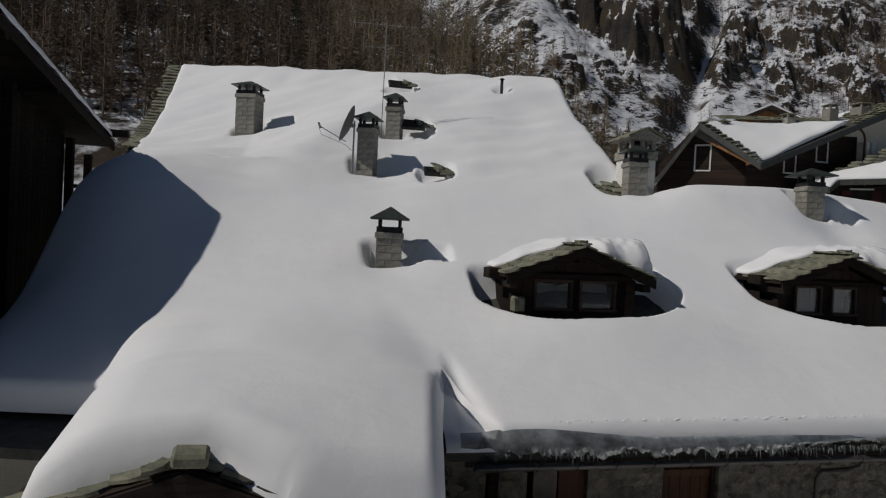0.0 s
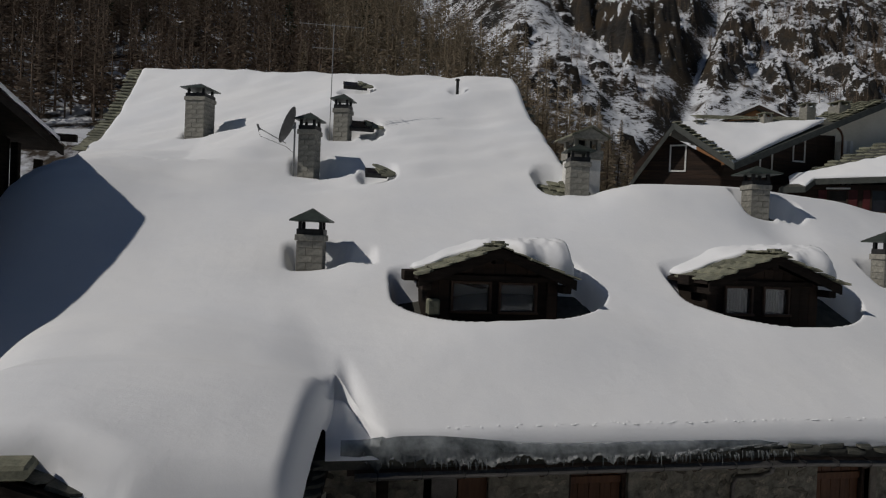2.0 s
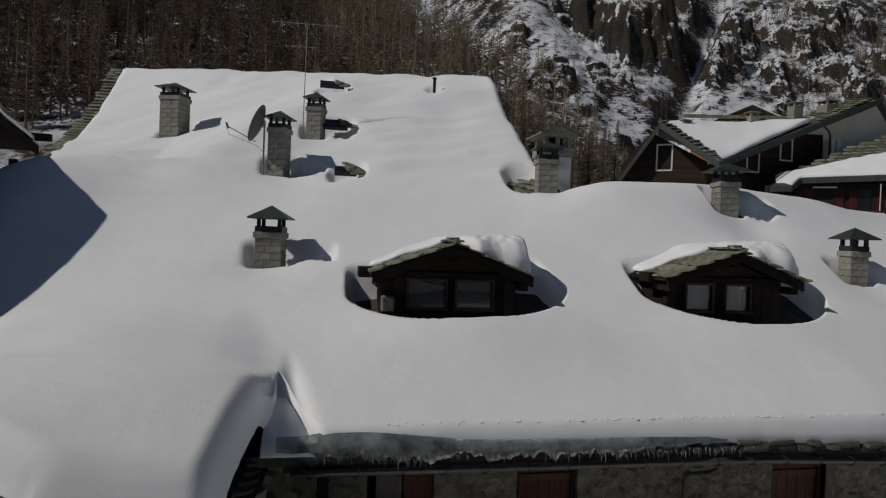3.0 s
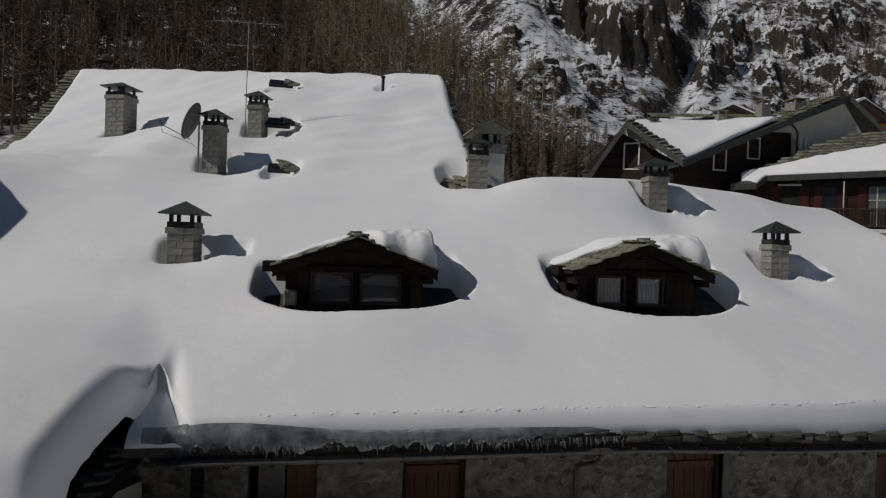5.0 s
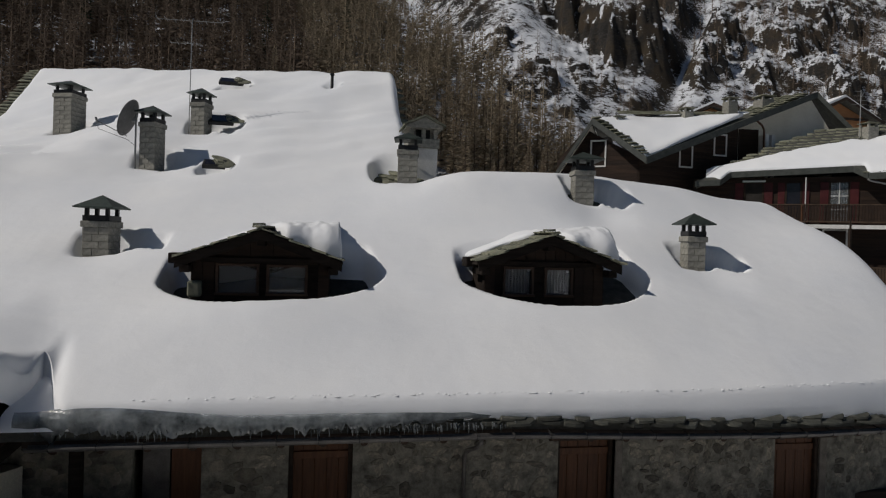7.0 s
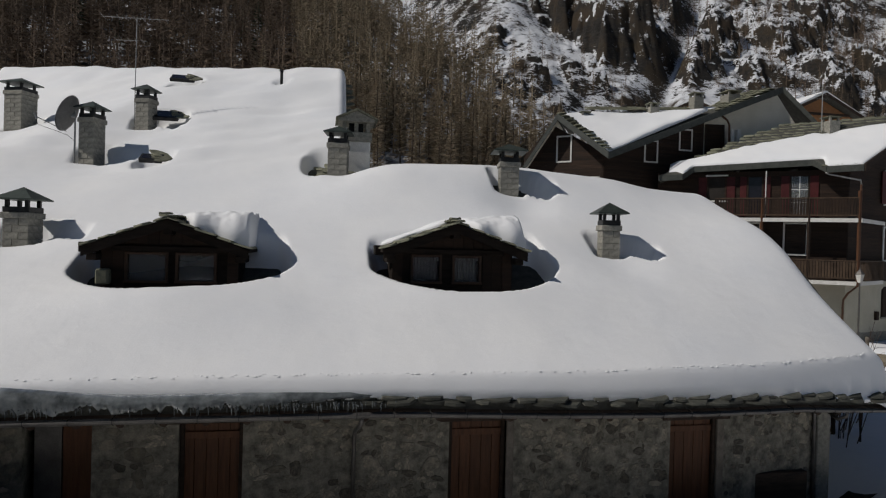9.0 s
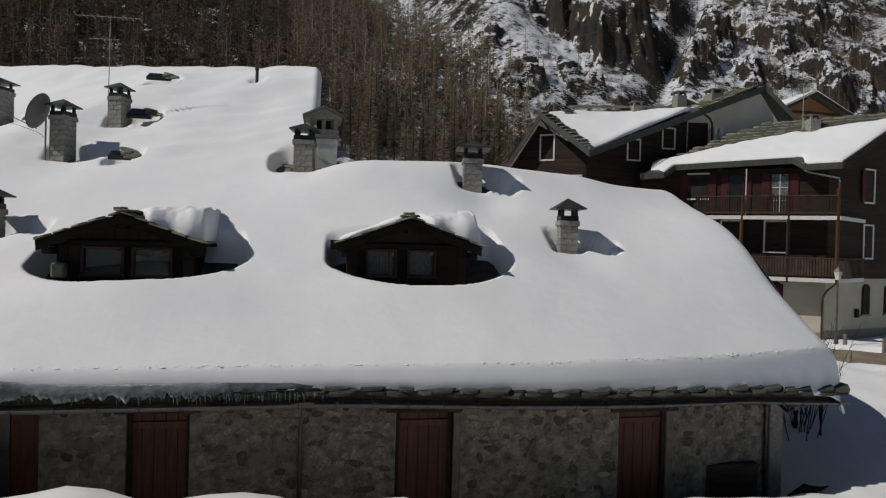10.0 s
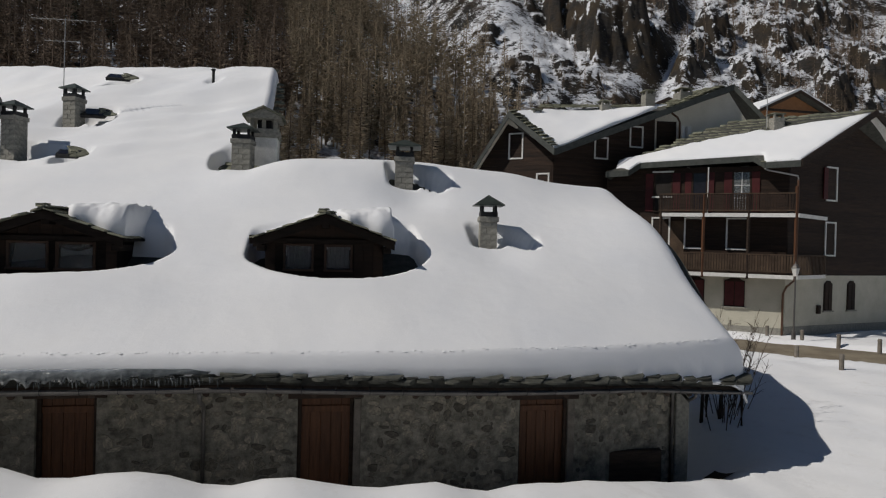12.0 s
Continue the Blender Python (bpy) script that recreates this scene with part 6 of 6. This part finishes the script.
part("downpipe", one_tube([(27.7, 28.95, 12.9), (28.2, 29.2, 12.75), (28.42, 29.3, 12.5), (28.42, 29.3, 9.6)], 0.06, 8), COPPER, old, "", True)
small_stack(old, 24.2, 30.4, 11.4, 13.7, 0.28)
small_stack(old, 26.9, 30.3, 12.6, 14.45, 0.30)
small_stack(old, 29.35, 30.6, 13.0, 14.8, 0.42)
small_stack(old, 20.05, 30.5, 11.6, 12.95, 0.26)


def far_chalet(x, y, z, half, rise, turn, wood):
    """A far gabled house: walls, roof, snow, beam ends, a door and a window."""
    h = thing("far_chalet", "distant wooden chalet gable with snow on its roof", "house", at=(x, y, z), turn=turn)
    bm = bmesh.new()
    prism(bm, [(-half + 0.6, 0, -9), (half - 0.6, 0, -9), (half - 0.6, 0, 0.15), (0, 0, rise - 0.2), (-half + 0.6, 0, 0.15)], (0, 8, 0))
    part("wall", bm, wood, h)
    for s in (-1, 1):
        bm = bmesh.new()
        prism(bm, [(0, -1, rise - 0.1), (s * half, -1, -0.1), (s * half, -1, 0.1), (0, -1, rise + 0.1)], (0, 10, 0))
        part("roof", bm, DECK, h)
        bm = bmesh.new()
        prism(bm, [(0, -0.9, rise + 0.11), (s * half * 0.96, -0.9, 0.12), (s * half * 0.96, -0.9, 0.36), (0, -0.9, rise + 0.36)], (0, 9.7, 0))
        part("snow", bm, SNOW, h, "snow on the roof")
        beam("bargeboard", (0, -1.05, rise - 0.05), (s * half, -1.05, -0.05), 0.08, 0.3, WOOD_DARK, h)
    part("tie_beam", one_box((-half * 0.7, -0.5, 0.2), (half * 0.7, -0.3, 0.42), 0.02), WOOD_DARK, h)
    part("window", one_box((-0.5, -0.03, -1.6), (0.5, 0.0, -0.4)), WOOD_DARK, h)
    return h


far_chalet(54.4, 52.0, 19.0, 4.6, 2.2, 0, WOOD_LIGHT)
far_chalet(41.6, 54.0, 18.2, 4.2, 1.9, -20, WOOD_LIGHT)


# ---- mountainside ----
def lattice(x, y, seed):
    """Smooth noise between -1 and 1 on a unit lattice, for whole arrays."""
    i, j = np.floor(x), np.floor(y)
    u, v = x - i, y - j
    u, v = u * u * (3 - 2 * u), v * v * (3 - 2 * v)

    def corner_value(a, b):
        s = np.sin(a * 127.1 + b * 311.7 + seed * 74.7) * 43758.5453
        return (s - np.floor(s)) * 2 - 1

    low = corner_value(i, j) * (1 - u) + corner_value(i + 1, j) * u
    high = corner_value(i, j + 1) * (1 - u) + corner_value(i + 1, j + 1) * u
    return low * (1 - v) + high * v


def fractal(x, y, seed, octaves, gain=0.5):
    total, size = 0.0, 1.0
    for k in range(octaves):
        total = total + size * lattice(x, y, seed + 3 * k)
        x, y, size = x * 2.03 + 0.31 * y, y * 2.03 - 0.31 * x, size * gain
    return total


def ease(t):
    t = np.clip(t, 0.0, 1.0)
    return t * t * (3 - 2 * t)


# the large cliffs: x, y of the foot, half width, height, depth of the face, lean of the foot line
CLIFFS = [(39.5, 136, 8.0, 5.5, 2.0, 0.10), (45.5, 116.5, 6.5, 4.2, 3.0, 0.25), (60, 120.5, 6.0, 2.6, 3.0, 0.05), (64, 159, 5.0, 4.0, 1.8, 0.0), (73, 154, 8.5, 13, 3.2, 0.35),
          (77.5, 133.5, 10.0, 13, 5.5, 0.12), (95, 131, 7.5, 8, 5.0, 0.5), (114, 147, 6.5, 8, 5.0, 0.6), (138, 149, 12, 7.5, 5.0, 0.35), (135, 126, 9, 7, 4.5, 0.3),
          (113, 129.5, 7.5, 5, 3.5, 0.3), (110, 168, 6, 7, 4.0, 0.7), (47, 164, 9, 3.0, 1.8, 0.05), (165, 165, 14, 8, 5.5, 0.35), (160, 138, 10, 6.5, 4.5, 0.3)]
rng = random.Random(91)
ROCKS = []   # small outcrops, as the cliffs
while len(ROCKS) < 620:
    x, y = rng.uniform(30, 225), rng.uniform(90, 240)
    if noise.noise((x / 17, y / 13, 3)) < (0.08 if x < 85 else -0.16):
        continue
    h = 0.4 + 1.7 * rng.random() ** 2.2
    ROCKS.append((x, y, h * rng.uniform(0.9, 2.6), h, h * rng.uniform(0.35, 0.7), rng.uniform(-0.4, 0.8)))


def mountain_heights(x, y):
    """The slope: an even rise, cliffs that break out of it with level tops, a snow gully, small rocks."""
    d = y - (62 + 18 * ease((x - 10) / 60))
    right, rise = ease((x - 28) / 25), ease(d / 25)
    z = 2.3 + d * 0.60 + (12 * ease(d / 60) + 0.004 * np.maximum(0.0, d - 45) ** 2) * right
    z = z + (2.2 + 1.2 * right) * fractal(x / 30, y / 30, 1, 4) * rise
    gully = np.exp(-((x - 85.5 - 0.79 * (y - 134)) / (4.2 + 0.02 * np.maximum(0.0, y - 130))) ** 2)
    free = right * rise * (1 - 0.95 * gully)
    ragged = 1.5 * fractal(x / 4.0, y / 5.0, 7, 4, 0.6)
    cross = 0.25 * fractal(x / 5.0, y / 5.0, 17, 3)
    up = np.zeros_like(z)
    for cliffs, wild in ((CLIFFS, 1.0), (ROCKS, 0.4)):
        top = np.zeros_like(z)
        for cx, cy, rx, h, face, lean in cliffs:
            face, depth = 1.8 * face, 2.0 * h + face
            k = np.nonzero((np.abs(x - cx) < 1.3 * rx) & (np.abs(y - cy) < depth + face + rx))[0]
            if len(k):
                dx = x[k] - cx
                v = y[k] - cy - lean * dx + wild * ragged[k] * min(1.0, 0.3 + h / 8) + 0.3 * rx * (dx / rx) ** 2
                lat = ease((1 - np.abs(dx) / rx + cross[k]) / 0.35)
                top[k] = np.maximum(top[k], h * lat * ease(v / face) * (1 - ease((v - face) / depth)))
        up = up + top
    z = z + free * up
    warp = 2.2 * fractal(x / 9, y / 7, 41, 3) + 0.3 * x
    h = (z + warp) / 2.6
    z = z + free * ease(up / 2.5) * 2.6 * 0.8 * (np.floor(h) + ease((h - np.floor(h) - 0.5) / 0.45 + 0.5) - h)
    z = z + free * (0.55 * fractal(x / 3.2, y / 2.4, 23, 3, 0.6) + 0.7 * ease(up / 3) * fractal(x / 1.6, y / 2.2, 29, 3, 0.6))
    z = z - 4.5 * gully * right * rise
    return np.where(d < 0, 1.5 + 0.05 * (y - 45), z)


def mountain_z(x, y):
    return float(mountain_heights(np.array([float(x)]), np.array([float(y)]))[0])


xs = np.concatenate([np.array([-1800, -900, -450, -260]), np.arange(-180, 30, 3.2), np.arange(30, 190, 0.5), np.arange(190, 262, 1.2), np.array([300, 450, 900, 1800])])
ys = np.concatenate([np.arange(58, 84, 3.0), np.arange(84, 190, 0.5), np.arange(190, 262, 1.0), np.arange(264, 330, 6.0), np.array([360, 480, 700])])
gx, gy = [v.ravel() for v in np.meshgrid(xs, ys, indexing="ij")]
verts = np.stack([gx, gy, mountain_heights(gx, gy)], 1).tolist()
ny = len(ys)
faces = [(i * ny + j, (i + 1) * ny + j, (i + 1) * ny + j + 1, i * ny + j + 1) for i in range(len(xs) - 1) for j in range(ny - 1)]
me = bpy.data.meshes.new("mountainside")
me.from_pydata(verts, [], faces)
me.polygons.foreach_set("use_smooth", [True] * len(faces))


def mountain_material():
    m, n, l, p = material("mountainside", 0.9, 0.0, 0.2)
    geo = n.new("ShaderNodeNewGeometry")
    sep = n.new("ShaderNodeSeparateXYZ")
    l.new(geo.outputs["Normal"], sep.inputs[0])
    f1 = noise_node(n, l, 0.16, 8, 0.68)
    f2 = noise_node(n, l, 1.0, 10, 0.76, "Object", (0.8, 0.8, 2.4))
    a = n.new("ShaderNodeMath")
    a.operation = "MULTIPLY_ADD"
    l.new(f1, a.inputs[0])
    a.inputs[1].default_value = 0.75
    l.new(sep.outputs["Z"], a.inputs[2])
    b = n.new("ShaderNodeMath")
    b.operation = "MULTIPLY_ADD"
    l.new(f2, b.inputs[0])
    b.inputs[1].default_value = 1.45
    l.new(a.outputs[0], b.inputs[2])
    mr = n.new("ShaderNodeMapRange")
    l.new(b.outputs[0], mr.inputs["Value"])
    mr.inputs["From Min"].default_value = 1.685
    mr.inputs["From Max"].default_value = 1.73
    rock = ramp(n, l, f2, [(0.3, (0.010, 0.010, 0.010)), (0.5, (0.028, 0.026, 0.024)), (0.75, (0.075, 0.07, 0.062))])
    scrub = ramp(n, l, f1, [(0.45, (0, 0, 0)), (0.6, (1, 1, 1))])
    rock = mix(n, l, scrub, rock, (0.055, 0.042, 0.028))
    # needle litter under the forest on the left part of the slope
    tc = n.new("ShaderNodeTexCoord")
    pos = n.new("ShaderNodeSeparateXYZ")
    l.new(tc.outputs["Object"], pos.inputs[0])
    woods = n.new("ShaderNodeMapRange")
    across = n.new("ShaderNodeMath")
    across.operation = "MULTIPLY_ADD"
    l.new(pos.outputs["Y"], across.inputs[0])
    across.inputs[1].default_value = 0.26
    l.new(pos.outputs["X"], across.inputs[2])
    l.new(across.outputs[0], woods.inputs["Value"])
    for k, v in (("From Min", 58.0), ("From Max", 82.0), ("To Min", 0.07), ("To Max", -0.005)):
        woods.inputs[k].default_value = v
    litter = n.new("ShaderNodeMath")
    litter.operation = "ADD"
    l.new(noise_node(n, l, 0.12, 7, 0.7), litter.inputs[0])
    l.new(woods.outputs["Result"], litter.inputs[1])
    ground = mix(n, l, mr.outputs["Result"], rock, (0.72, 0.74, 0.78))
    bare = ramp(n, l, litter.outputs[0], [(0.53, (0, 0, 0)), (0.64, (1, 1, 1))])
    l.new(mix(n, l, bare, ground, (0.05, 0.037, 0.025)), p.inputs["Base Color"])
    bump(n, l, p, f2, 0.8, 0.6)
    return m


me.materials.append(mountain_material())
tagged(new("mountainside", me), "steep mountainside of rock ledges, snow patches and brown scrub", "mountain", kind="structure")


# ---- larches ----
def larch(rng, h, spread, limbs, fine=0.012):
    """A bare larch: a thin straight trunk and many fine drooping limbs. Returns vertices and faces of trunk and crown."""
    tv, tf, cv, cf = [], [], [], []
    k = 5
    levels = ((0, 0.013), (0.5, 0.007), (1.0, 0.002))
    for t, r in levels:
        for i in range(k):
            a = 2 * math.pi * i / k
            tv.append((r * h * math.cos(a) + 0.01 * h * t * t, r * h * math.sin(a), h * t))
    for q in range(2):
        for i in range(k):
            tf.append((q * k + i, q * k + (i + 1) % k, (q + 1) * k + (i + 1) % k, (q + 1) * k + i))
    for i in range(limbs):
        t = 0.16 + 0.83 * (i + rng.random()) / limbs
        a = rng.uniform(0, 2 * math.pi)
        ln = spread * h * (1.03 - t) ** 0.75 * rng.uniform(0.55, 1.1)
        z = h * t
        c, s = math.cos(a), math.sin(a)
        w = fine * h * rng.uniform(0.6, 1.2) * (1.1 - t * 0.6)
        b = len(cv)
        droop = rng.uniform(-0.2, 0.3) * ln
        cv += [(0.02 * c, 0.02 * s, z), (0.45 * ln * c - w * s, 0.45 * ln * s + w * c, z + droop * 0.3 + 0.2 * w), (ln * c, ln * s, z + droop), (0.5 * ln * c + w * s, 0.5 * ln * s - w * c, z + droop * 0.3 - 0.5 * w),
               (0.55 * ln * c, 0.55 * ln * s, z + droop * 0.4 + w), (0.6 * ln * c, 0.6 * ln * s, z + droop * 0.6 - 1.6 * w)]
        cf += [(b, b + 1, b + 2, b + 3), (b, b + 4, b + 2, b + 5)]
    return tv, tf, cv, cf


def build_forest(name, spots, mat, label, seed, spread, limbs):
    rng = random.Random(seed)
    kinds = [larch(rng, 1.0, spread * rng.uniform(0.8, 1.2), limbs) for _ in range(7)]
    verts, faces = [], []
    feet = mountain_heights(np.array([p[0] for p in spots]), np.array([p[1] for p in spots])) - 0.4
    for (x, y, h), z in zip(spots, feet.tolist()):
        tv, tf, cv, cf = rng.choice(kinds)
        a = rng.uniform(0, 6.28)
        c, s = math.cos(a), math.sin(a)
        wide = rng.uniform(0.85, 1.15)
        for vs, fs in ((tv, tf), (cv, cf)):
            b = len(verts)
            verts += [(x + h * wide * (px * c - py * s), y + h * wide * (px * s + py * c), z + h * pz) for px, py, pz in vs]
            faces += [tuple(b + i for i in f) for f in fs]
    me = bpy.data.meshes.new(name)
    me.from_pydata(verts, [], faces)
    me.materials.append(mat)
    return tagged(new(name, me), label, "trees", kind="stuff")


rng = random.Random(33)
spots = []
while len(spots) < 2500:
    x, y = rng.uniform(-120, 75), rng.uniform(86, 205)
    edge = 38 - 0.26 * (y - 92) + 9 * noise.noise((y / 20, 3, 0))
    if x > edge + 16 * rng.random() ** 2:
        continue
    if noise.noise((x / 14, y / 14, 9)) < -0.42:
        continue
    spots.append((x, y, rng.uniform(7, 15)))
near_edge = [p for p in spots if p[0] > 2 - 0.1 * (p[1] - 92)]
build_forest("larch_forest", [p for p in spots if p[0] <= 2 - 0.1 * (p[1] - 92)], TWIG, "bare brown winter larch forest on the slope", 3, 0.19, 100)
build_forest("brown_larch_wood", near_edge, TWIG_SUNLIT, "bare larches at the wood's edge, sunlight in their lighter brown", 6, 0.17, 110)
spots = []
while len(spots) < 35:
    x, y = rng.uniform(-120, 40), rng.uniform(95, 200)
    if x > 12 - 0.25 * (y - 92) + 12 * rng.random():
        continue
    spots.append((x, y, rng.uniform(8, 15)))
build_forest("fir_forest", spots, EVERGREEN, "dark evergreen firs among the larches", 4, 0.18, 130)
spots = []
while len(spots) < 800:
    x, y = rng.uniform(40, 210), rng.uniform(88, 210)
    if noise.noise((x / 16, y / 16, 4)) < 0.02:
        continue
    spots.append((x, y, rng.uniform(2.5, 7)))
while len(spots) < 1700:
    x, y = rng.uniform(95, 260), rng.uniform(120, 255)
    if noise.noise((x / 20, y / 20, 14)) < 0.0:
        continue
    spots.append((x, y, rng.uniform(4, 9)))
build_forest("scrub_larches", spots, TWIG, "sparse small bare larches among the rocks", 5, 0.17, 40)


def near_larch(seed, h):
    rng = random.Random(seed)
    t = thing("larch_tree", "bare brown winter larch with a straight thin trunk", "tree", "larches below the slope")
    tv, tf, cv, cf = larch(rng, h, 0.16, 520, 0.005)
    for name, vs, fs, mat in (("trunk", tv, tf, BARK), ("crown", cv, cf, TWIG_SUNLIT)):
        me = bpy.data.meshes.new(name)
        me.from_pydata(vs, [], fs)
        me.materials.append(mat)
        ob = new(name, me)
        ob.parent = t
    return t


kinds = [near_larch(k, 13.0) for k in range(3)]
rng = random.Random(8)
for k in range(92):
    x, y = rng.uniform(-6, 46), rng.uniform(70, 93)
    s = rng.uniform(0.65, 1.1)
    z = max(mountain_z(x, y), ground_z(x, y) if y < 70 else -9) - 0.3
    if k < 3:
        kinds[k].matrix_world = pose(x, y, z)
    else:
        copy_thing(kinds[k % 3], pose(x, y, z, rng.uniform(-2, 2), rng.uniform(-2, 2), rng.uniform(0, 360))).scale = (s, s, s)

# a small bare tree before the gabled chalet
bush(19.8, 26.5, 6.5, 7, 12, 0.22)


# ---- rubble stones in the house front ----
def stone_mesh(seed):
    rng = random.Random(seed)
    bm = bmesh.new()
    k = 7
    front, back = [], []
    for i in range(k):
        a = 2 * math.pi * i / k + rng.uniform(-0.25, 0.25)
        e = 1 / max(abs(math.cos(a)), abs(math.sin(a))) ** 0.6
        r = 0.5 * e * rng.uniform(0.82, 1.0)
        back.append(bm.verts.new((r * math.cos(a), 0.0, r * math.sin(a))))
        front.append(bm.verts.new((0.95 * r * math.cos(a), -1.0 * rng.uniform(0.7, 1.1), 0.95 * r * math.sin(a))))
    bm.faces.new(front)
    for i in range(k):
        bm.faces.new((front[i], back[i], back[(i + 1) % k], front[(i + 1) % k]))
    return mesh_of("stone", bm, STONE)


STONES = [stone_mesh(k) for k in range(14)]
rng = random.Random(17)
count = 0
loose = bmesh.new()
z = -0.3
while z < WALL_TOP - 0.06:
    h = rng.choice((0.08, 0.11, 0.15, 0.12))
    x = -0.85 + rng.uniform(0, 0.2)
    while x < 16.2:
        w = h * rng.uniform(0.7, 3.0)
        cx = x + w / 2
        free = all(cx + w / 2 < a - 0.02 or cx - w / 2 > b + (0.2 if a > 7 else 0.02) for a, b, t in OPENINGS) and not (14.1 < cx < 15.8 and z < 0.7)
        if free and rng.random() < 0.62:
            hh = h * rng.choice((0.8, 1.0, 1.2, 1.9))
            m = pose(cx, wall_y(cx) + 0.002, z + h / 2 + rng.uniform(-0.02, 0.02), 0, rng.uniform(-25, 25), 0) @ Matrix.Diagonal((w * 0.97, rng.uniform(0.004, 0.016), hh, 1))
            wall = next((wl for wl, a, b in zip(walls, edges[::2], edges[1::2]) if a <= cx <= b), None)
            if wall and z > 0.65 and 3 < cx < 15.9 and count < 300:
                shared("stone", rng.choice(STONES), wall, m)
                count += 1
            else:
                me = rng.choice(STONES)
                vs = [loose.verts.new(m @ v.co) for v in me.vertices]
                for f in me.polygons:
                    loose.faces.new([vs[i] for i in f.vertices])
        x += w + rng.uniform(0.005, 0.03)
    z += h + 0.012
tagged(part("stonework", loose, STONE, house, "small rubble stones of the wall"), kind="stuff")
